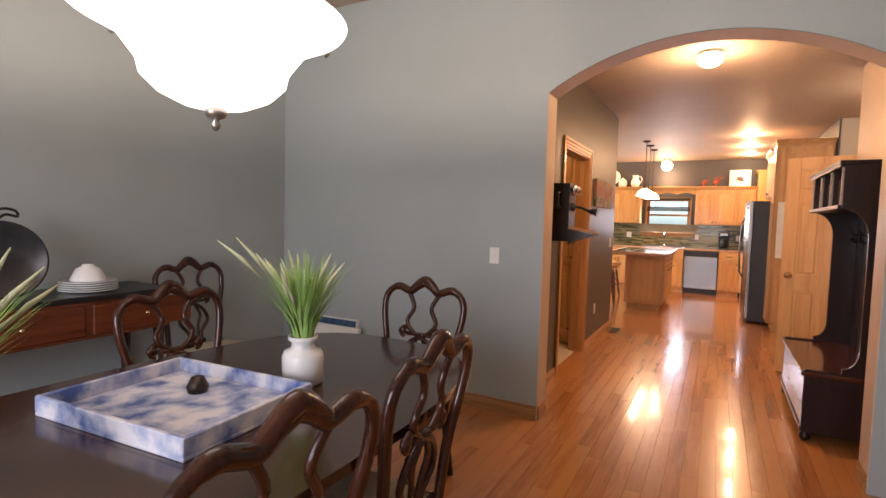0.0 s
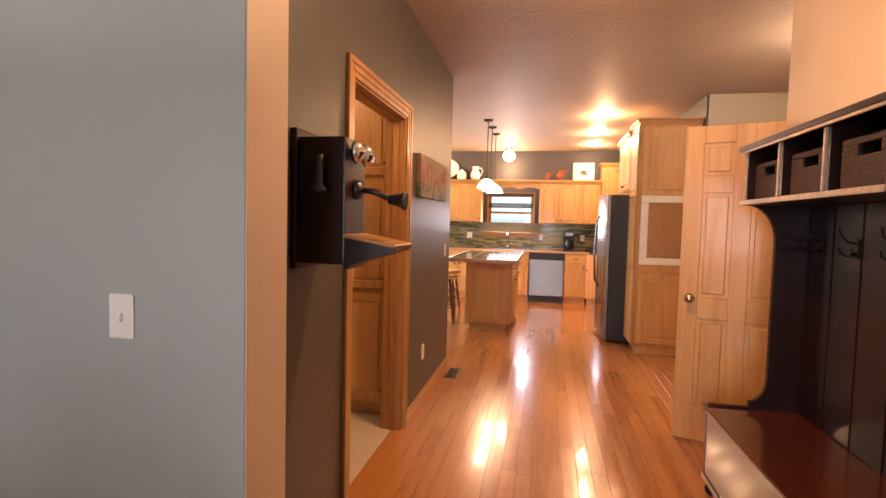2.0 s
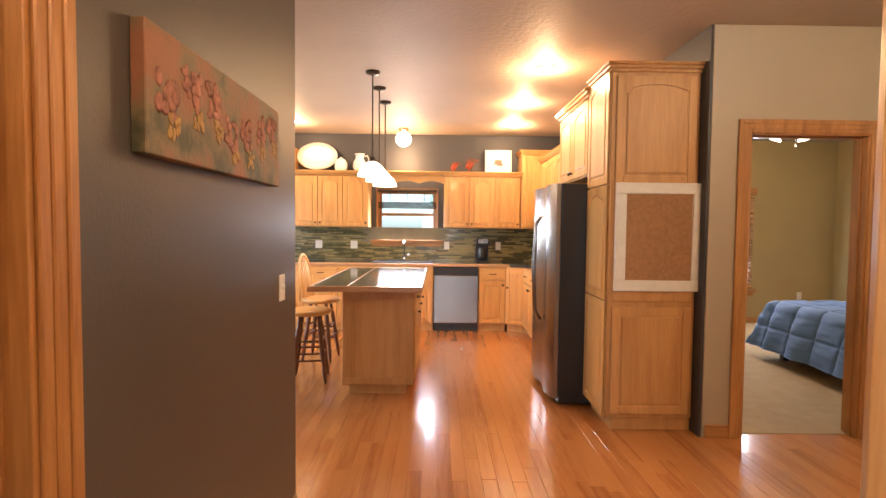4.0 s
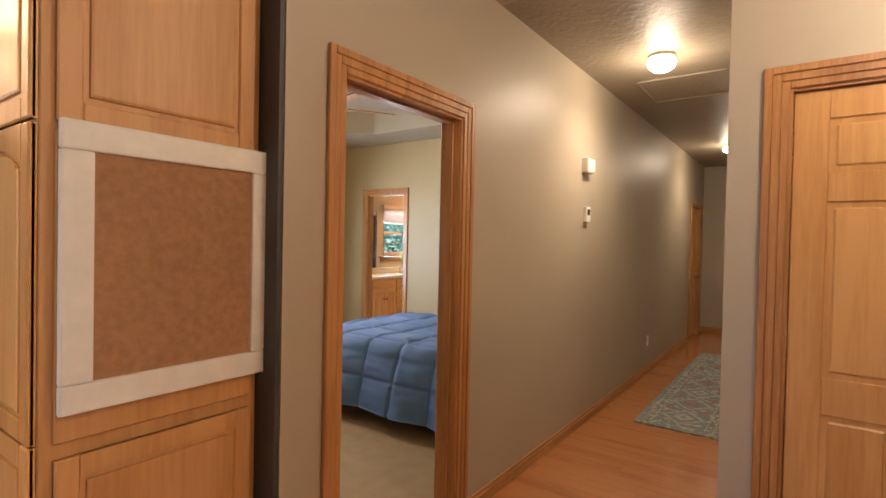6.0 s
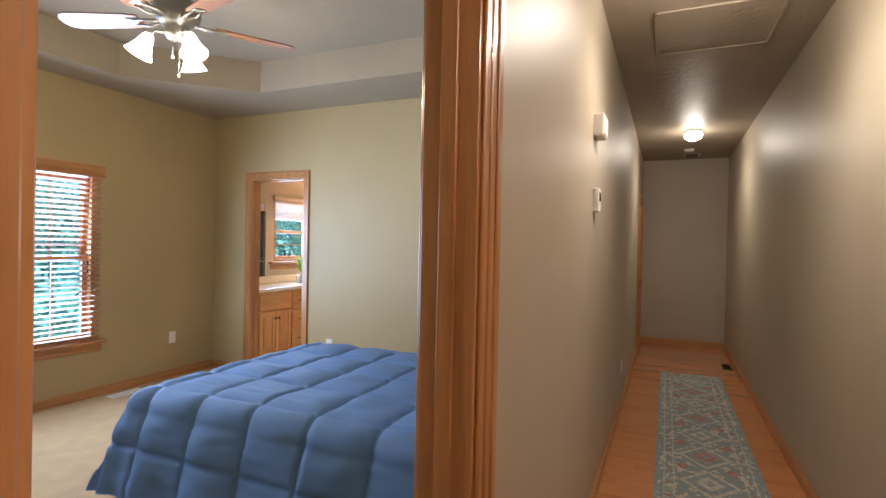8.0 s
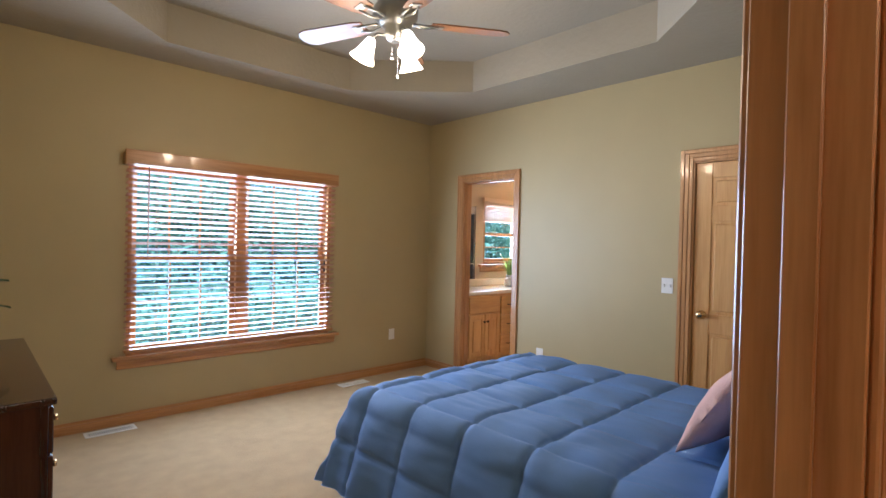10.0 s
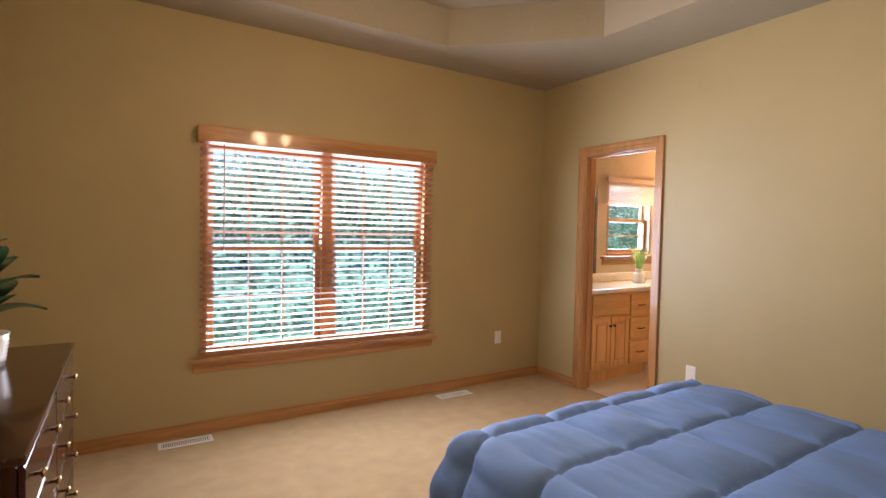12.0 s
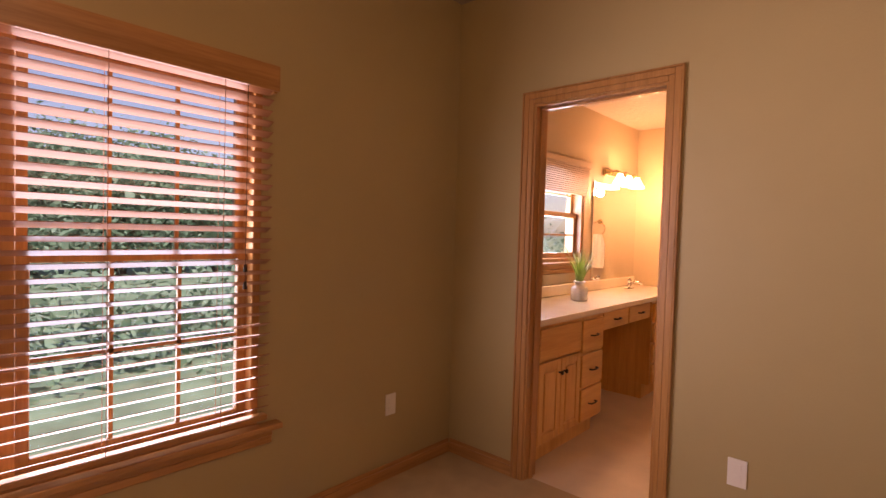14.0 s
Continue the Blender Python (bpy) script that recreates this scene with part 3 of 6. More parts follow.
def window(name, y, t, x0, x1, z0, z1, units, label, grille=(2, 2), sill=True):
    """A double-hung window in a north wall whose inner face is at y: frame, sashes with muntins, panes and sill."""
    w = structure(thing(name, label, ""), label)

    tagged(w, label)
    fw = 0.035
    b = Build()
    b.box(x0, y + 0.002, z0, x0 + fw, y + t, z1, 0.003).box(x1 - fw, y + 0.002, z0, x1, y + t, z1, 0.003)
    b.box(x0 + fw, y + 0.002, z1 - fw, x1 - fw, y + t, z1, 0.003).box(x0 + fw, y + 0.002, z0, x1 - fw, y + t, z0 + fw, 0.003)
    ux = [x0 + fw + (x1 - x0 - 2 * fw) * k / units for k in range(units + 1)]
    for u in ux[1:-1]:
        b.box(u - 0.045, y + 0.02, z0 + fw, u + 0.045, y + t, z1 - fw, 0.003)
    b.done("frame", M_OAK, w)
    zm = (z0 + z1) / 2
    for k in range(units):
        a0 = ux[k] + (0.045 if k else 0)
        a1 = ux[k + 1] - (0.045 if k < units - 1 else 0)
        for s, (za, zb, yo) in enumerate(((z0 + fw, zm + 0.02, 0.05), (zm - 0.02, z1 - fw, 0.085))):
            b = Build()
            sw = 0.04
            b.box(a0, y + yo, za, a0 + sw, y + yo + 0.03, zb, 0.003).box(a1 - sw, y + yo, za, a1, y + yo + 0.03, zb, 0.003)
            b.box(a0 + sw, y + yo, za, a1 - sw, y + yo + 0.03, za + sw, 0.003).box(a0 + sw, y + yo, zb - sw, a1 - sw, y + yo + 0.03, zb, 0.003)
            for g in range(1, grille[0] + 1):
                gx = a0 + sw + (a1 - a0 - 2 * sw) * g / (grille[0] + 1)
                b.box(gx - 0.007, y + yo + 0.008, za + sw, gx + 0.007, y + yo + 0.022, zb - sw)
            for g in range(1, grille[1]):
                gz = za + sw + (zb - za - 2 * sw) * g / grille[1]
                b.box(a0 + sw, y + yo + 0.008, gz - 0.007, a1 - sw, y + yo + 0.022, gz + 0.007)
            b.done("sash", M_OAK, w)
            p = Build().box(a0 + sw, y + yo + 0.013, za + sw, a1 - sw, y + yo + 0.017, zb - sw).done("pane", M_GLASS, w)
            p.visible_shadow = False
    if sill:
        b = Build()
        b.box(x0 - 0.09, y - 0.055, z0 - 0.022, x1 + 0.09, y + 0.03, z0 + 0.004, 0.006, 2)
        b.box(x0 - 0.06, y - 0.022, z0 - 0.055, x1 + 0.06, y - 0.001, z0 - 0.022, 0.004)
        b.box(x0 - 0.06, y - 0.016, z0 - 0.09, x1 + 0.06, y - 0.001, z0 - 0.055, 0.004)
        b.done("sill", M_OAKX, w)
    return w


window("window_bedroom", YN, 0.15, 2.70, 4.40, 0.50, 1.97, 2, "oak double window with two double-hung sashes")
window("window_kitchen", YK, 0.15, -1.20, -0.30, 1.20, 1.95, 1, "kitchen window above the sink", (0, 1))
window("window_bath", YN, 0.15, 6.60, 7.36, 1.14, 1.92, 1, "small bathroom window with oak trim", (0, 2))


def blind(x0, x1, y, z0, z1, label):
    d = thing("venetian_blind", label, "blind")
    b = Build()
    b.box(x0 - 0.035, y - 0.075, z1 - 0.05, x1 + 0.035, y - 0.055, z1 + 0.055, 0.006, 2)
    b.box(x0 - 0.035, y - 0.055, z1 - 0.055, x0 - 0.018, y - 0.002, z1 + 0.035, 0.003).box(x1 + 0.018, y - 0.055, z1 - 0.055, x1 + 0.035, y - 0.002, z1 + 0.035, 0.003)
    b.done("valance", M_OAKX, d)
    Build().box(x0 - 0.02, y - 0.050, z0 + 0.03, x1 + 0.02, y - 0.005, z0 + 0.055, 0.005).done("bottom_rail", M_OAKX, d)
    n = int((z1 - z0 - 0.09) / 0.0445)
    me = Build().box(x0 - 0.02, -0.024, -0.0015, x1 + 0.02, 0.024, 0.0015, 0.001).mesh("slat", M_BLIND)
    for k in range(n):
        s = new("slat", me)
        s.parent = d
        s.matrix_local = pose(0, y - 0.03, z0 + 0.085 + 0.0445 * k, -24 + 1.5 * math.sin(k * 1.7), 0, 0.06 * math.sin(k * 2.3))
    b = Build()
    for u in (0.11, 0.34, 0.66, 0.89):
        xx = x0 + (x1 - x0) * u
        for yy in (y - 0.054, y - 0.006):
            b.tube([(xx, yy, z0 + 0.05), (xx, yy, z1)], 0.0012, 5)
    b.tube([(x0 + 0.12, y - 0.062, z1 - 0.06), (x0 + 0.12, y - 0.062, z1 - 0.75)], 0.004, 6)
    b.done("cord", M_BLIND, d)
    b = Build()
    for zz in (1.17, 1.10):
        b.lathe([(0, 0), (0.009, 0), (0.006, 0.03), (0, 0.032)], 8, (x1 - 0.10, y - 0.064, zz))
    b.tube([(x1 - 0.10, y - 0.064, 1.13), (x1 - 0.10, y - 0.064, z1 - 0.05)], 0.0012, 5)
    tagged(b.done("pull", M_IRON, d), "dark cord pulls")
    return d


blind(2.70, 4.40, YN, 0.50, 1.97, "brown wooden venetian blind lowered over the bedroom window")

b = Build()
for k in range(15):
    b.box(6.58, YN - 0.035, 1.70 + 0.0165 * k, 7.38, YN - 0.012, 1.70 + 0.0165 * k + 0.013, 0.003)
b.box(6.56, YN - 0.045, 1.935, 7.40, YN - 0.004, 1.985, 0.004)
tagged(b.done("woven_shade", M_CREAM), "raised pleated woven shade on the bathroom window", "shade")
d = thing("bamboo_shade", "dark woven bamboo shade raised over the kitchen window", "shade")
b = Build()
for k in range(6):
    b.box(-1.17, YK - 0.03, 1.66 + 0.016 * k, -0.33, YK - 0.006, 1.673 + 0.016 * k, 0.004)
b.box(-1.18, YK - 0.035, 1.90, -0.32, YK - 0.004, 1.94, 0.004)
for u in (-1.0, -0.75, -0.5):
    b.tube([(u, YK - 0.014, 1.75), (u, YK - 0.014, 1.9)], 0.004, 6)
b.done("slats", M_IRON, d)

# ---- wall fittings ----


def plate(name, at, normal, label, w=0.072, h=0.115, kind="switch"):
    d = thing(name, label, kind, at, {"+x": 90, "-x": -90, "-y": 0, "+y": 180}[normal])
    Build().box(-w / 2, -0.006, -h / 2, w / 2, 0, h / 2, 0.004, 2).done("cover", M_WHITE, d)
    if kind == "switch":
        for k in range(max(1, round(w / 0.05) - 0)):
            n = max(1, round(w / 0.05))
            xx = (k - (n - 1) / 2) * 0.046
            Build().box(xx - 0.006, -0.016, -0.012, xx + 0.006, -0.006, 0.010, 0.002).done("toggle", M_WHITE, d)
    else:
        for z in (-0.022, 0.022):
            Build().box(-0.016, -0.009, z - 0.014, 0.016, -0.006, z + 0.014, 0.004, 2).done("socket", M_WHITE, d)
    return d


plate("light_switch", (-1.155, YD, 1.12), "-y", "white light switch on grey wall")
plate("light_switch", (XL, 5.78, 1.12), "+x", "white light switch on brown wall")
plate("light_switch", (XE, 8.41, 1.12), "-x", "white double light switch beside closet door", 0.085)
plate("light_switch", (3.24, YC, 1.06), "+y", "white light switch on corridor wall")
plate("wall_outlet", (XL, 5.0, 0.38), "+x", "white wall outlet near floor", kind="outlet")
plate("wall_outlet", (5.17, YN, 0.41), "-y", "white wall outlet near floor", kind="outlet")
plate("wall_outlet", (XE, 9.55, 0.40), "-x", "white wall outlet near floor", kind="outlet")
plate("wall_outlet", (6.32, YB, 0.36), "-y", "white wall outlet near floor", kind="outlet")
plate("wall_outlet", (8.5, 10.55, 1.10), "-x", "white wall outlet by the towel", kind="outlet")
for ox in (-2.03, -1.52, -0.17, 0.58):
    plate("wall_outlet", (ox, YK - 0.012, 1.13), "-y", "white outlet on the tiled backsplash", 0.10 if ox < -1 else 0.075, kind="outlet")


def register(name, x0, y0, x1, y1, z, material, label):
    d = thing(name, label, "vent", (x0, y0, z))
    w, l = x1 - x0, y1 - y0
    b = Build()
    e = 0.018
    b.box(0, 0, 0, w, e, 0.006, 0.002).box(0, l - e, 0, w, l, 0.006, 0.002).box(0, e, 0, e, l - e, 0.006, 0.002).box(w - e, e, 0, w, l - e, 0.006, 0.002)
    b.done("rim", material, d)
    b = Build()
    n = max(3, int(max(w, l) / 0.014))
    for k in range(n):
        u = e + (max(w, l) - 2 * e) * (k + 0.5) / n
        if w > l:
            b.box(u - 0.003, e, 0, u + 0.003, l - e, 0.004)
        else:
            b.box(e, u - 0.003, 0, w - e, u + 0.003, 0.004)
    b.done("louvres", material, d)
    Build().box(e, e, -0.003, w - e, l - e, 0.0012).done("well", M_BLACK, d)
    return d


register("floor_vent", 2.44, 10.95, 2.75, 11.06, 0.004, M_WPAINT, "white metal floor register in carpet")
register("floor_vent", 4.45, 10.92, 4.76, 11.03, 0.004, M_WPAINT, "white metal floor register in carpet")
register("floor_vent", -0.94, 5.60, -0.82, 5.90, 0.001, M_IRON, "bronze floor register in the hardwood")
register("floor_vent", 8.4, 5.80, 8.7, 5.90, 0.001, M_IRON, "bronze floor register in the corridor")

d = thing("thermostat", "white wall thermostat with small grey screen", "thermostat", (4.28, YB, 1.65))
Build().box(-0.045, -0.028, -0.06, 0.045, 0, 0.06, 0.006, 2).done("case", M_WHITE, d)
Build().box(-0.028, -0.031, -0.005, 0.028, -0.027, 0.04, 0.002).done("screen", M_STEEL, d)
d = thing("door_chime", "white door chime box on the corridor wall", "chime", (4.26, YB, 2.02))
Build().box(-0.075, -0.05, -0.055, 0.075, 0, 0.055, 0.006, 2).box(-0.06, -0.055, -0.045, 0.06, -0.049, 0.045, 0.004).done("case", M_WHITE, d)
d = thing("smoke_detector", "white round smoke detector on the ceiling", "detector", (9.0, 6.3, H))
Build().lathe([(0, -0.035), (0.045, -0.034), (0.06, -0.02), (0.065, 0), (0, 0)], 24).done("body", M_WHITE, d)
register("ceiling_vent", 9.3, 6.15, 9.6, 6.35, H - 0.008, M_WPAINT, "white ceiling vent grille")
b = Build()
b.box(4.65, 5.98, H - 0.012, 4.68, 6.64, H, 0.003).box(5.30, 5.98, H - 0.012, 5.33, 6.64, H, 0.003).box(4.65, 5.98, H - 0.012, 5.33, 6.0, H, 0.003).box(4.65, 6.62, H - 0.012, 5.33, 6.64, H, 0.003)
b.box(4.68, 6.0, H - 0.006, 5.30, 6.62, H)
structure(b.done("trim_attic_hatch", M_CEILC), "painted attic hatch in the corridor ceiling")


def flush_light(at, label="glowing flush ceiling light with bright glass dome"):
    d = thing("ceiling_light", label, "lamp", at, 0, "ceiling lights")
    Build().lathe([(0, 0), (0.088, 0), (0.088, -0.016), (0.08, -0.024), (0, -0.024)], 28).done("base", M_WHITE, d)
    Build().lathe([(0.082, -0.026), (0.095, -0.045), (0.085, -0.08), (0.05, -0.105), (0, -0.112)], 28).done("dome", M_DOME, d)
    return d


flush_light((0.1, 3.6, H))
flush_light((4.15, 6.33, H))
flush_light((7.85, 6.3, H))
# Fixture for the added landing lamp, out of view.
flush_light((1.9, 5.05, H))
# Fixture for the added laundry lamp, also unseen.
flush_light((-1.8, 3.9, H))


def can_light(at):
    d = thing("recessed_light", "glowing recessed ceiling light with white trim ring", "lamp", at, 0, "recessed kitchen lights")
    Build().lathe([(0.075, 0), (0.10, 0), (0.10, -0.008), (0.078, -0.012), (0.075, 0)], 28).done("ring", M_WHITE, d)
    Build().lathe([(0, -0.012), (0.05, -0.010), (0.076, -0.003)], 24).done("lens", M_CAN, d)


for kx, ky in ((0.58, 7.84), (0.61, 9.07), (0.66, 10.2), (-2.18, 10.1)):
    can_light((kx, ky, H))
d = thing("sink_light", "glowing glass ceiling light above the sink", "lamp", (-0.78, 10.5, H))
Build().lathe([(0, 0), (0.07, 0), (0.07, -0.02), (0.03, -0.03), (0.03, -0.05), (0, -0.05)], 24).done("base", M_BRASS, d)
Build().lathe([(0.03, -0.05), (0.08, -0.08), (0.11, -0.14), (0.09, -0.20), (0.04, -0.24), (0, -0.245)], 24).done("globe", M_DOME, d)

# ---- hall ----


def hall_tree():
    d = thing("hall_tree", "dark espresso wooden hall tree with bench, hooks and three cubbies", "hall tree", (0.76, 2.98, 0))
    D, W, Ht = 0.45, 1.12, 1.77
    # the sides: wide at the seat and at the top, scooped between
    side = [(0.0, 0.06), (D, 0.06), (D, Ht), (0.13, Ht), (0.13, 1.50)]
    for k in range(9):
        a = k / 8 * math.pi / 2
        side.append((0.13 + 0.14 * math.sin(a), 1.50 - 0.18 + 0.18 * math.cos(a)))
    side += [(0.27, 0.62)]
    for k in range(7):
        a = k / 6 * math.pi / 2
        side.append((0.27 - 0.08 * (1 - math.cos(a)), 0.62 - 0.12 * math.sin(a)))
    side += [(0.19, 0.47), (0.0, 0.47)]
    for y0 in (0.0, W - 0.025):
        b = Build()
        b.prism(side, y0, y0 + 0.025, 1)
        b.done("side", M_ESP, d)
    Build().box(-0.02, -0.012, 0.43, D - 0.02, W + 0.012, 0.46, 0.006, 2).done("seat", M_ESPY, d)
    b = Build()
    b.box(0.0, 0.026, 0.08, 0.02, W - 0.026, 0.429, 0.003)
    b.box(-0.008, 0.0, 0.07, 0.0, W, 0.10, 0.003)
    b.done("bench_front", M_ESPY, d)
    b = Build()
    n = 5
    for k in range(n):
        y0 = 0.026 + (W - 0.052) * k / n
        b.box(D - 0.03, y0 + 0.004, 0.46, D - 0.012, y0 + (W - 0.052) / n - 0.004, 1.50, 0.004)
    b.box(D - 0.012, 0.026, 0.08, D, W - 0.026, Ht)
    b.done("back", M_ESP, d)
    b = Build()
    b.box(0.10, -0.03, Ht, D + 0.01, W + 0.03, Ht + 0.025, 0.005, 2)
    b.box(0.11, 0.026, 1.50, D, W - 0.026, 1.525, 0.003)
    for k in (1, 2):
        b.box(0.135, W * k / 3 - 0.01, 1.525, D, W * k / 3 + 0.01, Ht)
    b.done("cubbies", M_ESP, d)
    b = Build()
    b.box(0.104, 0.0, 1.50, 0.110, W, 1.522, 0.002).box(0.104, 0.0, Ht - 0.014, 0.112, W, Ht, 0.002)
    for k in range(4):
        yy = 0.004 + (W - 0.022) * k / 3
        b.box(0.118, yy, 1.522, 0.130, yy + 0.014, Ht - 0.014, 0.002)
    tagged(b.done("edge_trim", M_EDGE, d), "worn pale edge of the cubbies")
    for s in range(4):
        yy = 0.15 + s * (W - 0.3) / 3
        b = Build()
        b.box(D - 0.036, yy - 0.014, 1.27, D - 0.029, yy + 0.014, 1.35, 0.003)
        b.tube([(D - 0.036, yy, 1.33), (D - 0.07, yy, 1.335), (D - 0.10, yy, 1.37), (D - 0.105, yy, 1.40)], 0.005, 8)
        for q in (-1, 1):
            b.tube([(D - 0.036, yy, 1.29), (D - 0.06, yy + q * 0.02, 1.275), (D - 0.075, yy + q * 0.04, 1.285), (D - 0.078, yy + q * 0.045, 1.31)], 0.0045, 8)
        tagged(b.done("hook", M_IRON, d), "bronze coat hook")
    for px, py in ((0.03, 0.04), (0.03, W - 0.04), (D - 0.04, 0.04), (D - 0.04, W - 0.04)):
        Build().lathe([(0, 0), (0.02, 0), (0.032, 0.02), (0.03, 0.04), (0.018, 0.055), (0.024, 0.08), (0, 0.08)], 16, (px, py, 0)).done("foot", M_ESP, d)
    me = None
    for k in range(3):
        y0 = 0.98 + 2.0 + 0.012
        q = thing("storage_basket", "dark brown woven basket with handle slot in hall tree", "basket", (0.76 + 0.16, 2.98 + W * (k + 0.5) / 3, 1.526), 0, "baskets in the hall tree")
        w = W / 6 - 0.03
        hh = 0.175
        b = Build()
        # the front is left open round the handle slot
        b.box(0, -w, 0, 0.012, w, 0.11, 0.003).box(0, -w, 0.11, 0.012, -0.06, 0.15, 0.002).box(0, 0.06, 0.11, 0.012, w, 0.15, 0.002).box(0, -w, 0.15, 0.012, w, hh, 0.003)
        b.box(0.012, -w, 0, 0.27, -w + 0.01, hh).box(0.012, w - 0.01, 0, 0.27, w, hh).box(0.26, -w + 0.01, 0, 0.27, w - 0.01, hh).box(0.012, -w + 0.01, 0, 0.26, w - 0.01, 0.01)
        b.done("body", M_BASKET, q)


M_BASKET = mat("basket_weave", (0.045, 0.022, 0.017), 0.75, var=0.4, scale=70, bump=0.8, bscale=150)
hall_tree()


def phone():
    d = thing("wall_telephone", "antique dark wooden wall telephone with bells and writing shelf", "telephone", (XL, 3.04, 1.20))
    Build().box(0, -0.115, 0.0, 0.025, 0.115, 0.50, 0.006, 2).done("backboard", M_ESP, d)
    Build().box(0.025, -0.10, 0.02, 0.20, 0.10, 0.47, 0.006, 2).done("box", M_ESP, d)
    b = Build()
    b.prism([(0.20, 0.0), (0.225, 0.02), (0.38, 0.07), (0.395, 0.085), (0.20, 0.12)], -0.10, 0.10, 1)
    b.done("bracket", M_ESP, d)
    Build().box(0.20, -0.11, 0.118, 0.39, 0.11, 0.130, 0.003, m=Matrix.Translation((0.2, 0, 0.12)) @ Matrix.Rotation(radians(10), 4, 'Y') @ Matrix.Translation((-0.2, 0, -0.12))).done("writing_shelf", M_OAKY, d)
    for s in (-1, 1):
        m = Matrix.Translation((0.20, s * 0.05, 0.42)) @ Matrix.Rotation(radians(90), 4, 'Y')
        tagged(Build().lathe([(0, 0), (0.012, 0), (0.012, 0.015), (0.042, 0.018), (0.040, 0.032), (0.022, 0.046), (0.006, 0.050), (0, 0.056)], 20, (0, 0, 0), m).done("bell", M_CHROME, d), "polished metal bell")
    b = Build()
    b.lathe([(0, 0), (0.038, 0), (0.034, 0.02), (0.016, 0.03), (0, 0.03)], 18, (0, 0, 0), Matrix.Translation((0.2, 0, 0.29)) @ Matrix.Rotation(radians(90), 4, 'Y'))
    b.tube([(0.21, 0, 0.29), (0.27, 0, 0.285), (0.34, 0, 0.255)], 0.011, 10)
    b.lathe([(0, 0), (0.018, 0), (0.020, 0.02), (0.028, 0.05), (0.036, 0.062), (0, 0.05)], 18, (0, 0, 0), Matrix.Translation((0.33, 0, 0.257)) @ Matrix.Rotation(radians(95), 4, 'Y'))
    tagged(b.done("mouthpiece", M_BLACK, d), "black metal mouthpiece on an arm")
    b = Build()
    b.tube([(0.12, -0.10, 0.36), (0.12, -0.135, 0.36)], 0.008, 8)
    b.lathe([(0, -0.07), (0.028, -0.07), (0.03, -0.055), (0.016, -0.04), (0.014, 0.04), (0.018, 0.06), (0, 0.06)], 16, (0.12, -0.14, 0.34))
    tagged(b.done("receiver", M_BLACK, d), "black receiver on its hook")
    b = Build()
    b.tube([(0.12, 0.10, 0.28), (0.12, 0.14, 0.28), (0.12, 0.14, 0.22), (0.12, 0.17, 0.22)], 0.006, 8)
    b.done("crank", M_CHROME, d)


phone()


def art_material(name, a, bcol, c, scale):
    m = mat(name, a, 0.6, var=0.2, scale=scale, bump=0.2, bscale=60)
    nt = m.node_tree
    r = [n for n in nt.nodes if n.type == 'VALTORGB'][0]
    e = r.color_ramp.elements
    e[0].position, e[0].color = 0.36, (*a, 1)
    e[1].position, e[1].color = 0.62, (*c, 1)
    k = e.new(0.48)
    k.color = (*bcol, 1)
    return m


M_ART = art_material("art_flowers", (0.07, 0.08, 0.045), (0.20, 0.15, 0.085), (0.30, 0.13, 0.07), 7)
M_ARTP = mat("art_petal", (0.40, 0.19, 0.14), 0.85, var=0.45, scale=25)
M_ARTY = mat("art_yellow", (0.42, 0.25, 0.07), 0.6, var=0.3, scale=25)
d = thing("flower_painting", "unframed canvas painting of red and yellow flowers", "painting", (XL, 5.17, 1.69))
Build().box(0, -0.47, -0.14, 0.035, 0.47, 0.16, 0.003).done("canvas", M_ART, d)
rng = random.Random(4)
bp, by_ = Build(), Build()
bloom = lambda bb, y, z, r: [bb.lathe([(0, 0.0015), (r * 0.5, 0.0012), (r, 0.0005), (r * 0.5, 0)], 9, (0, 0, 0), Matrix.Translation((0.035, y + rng.uniform(-2 * r, 2 * r), z + rng.uniform(-2 * r, 2 * r))) @ Matrix.Rotation(radians(90), 4, "Y") @ Matrix.Diagonal((rng.uniform(0.5, 1.2), rng.uniform(0.5, 1.1), rng.uniform(0.7, 1.3), 1))) for _ in range(15)]
for k in range(7):
    yy, zz = -0.38 + 0.127 * k, rng.uniform(-0.02, 0.09)
    bloom(bp, yy, zz, 0.022)
    bloom(by_, yy + 0.03, zz - 0.07, 0.013)
tagged(bp.done("red_blooms", M_ARTP, d), kind="stuff")
tagged(by_.done("yellow_blooms", M_ARTY, d), kind="stuff")


# ---- cabinet making ----


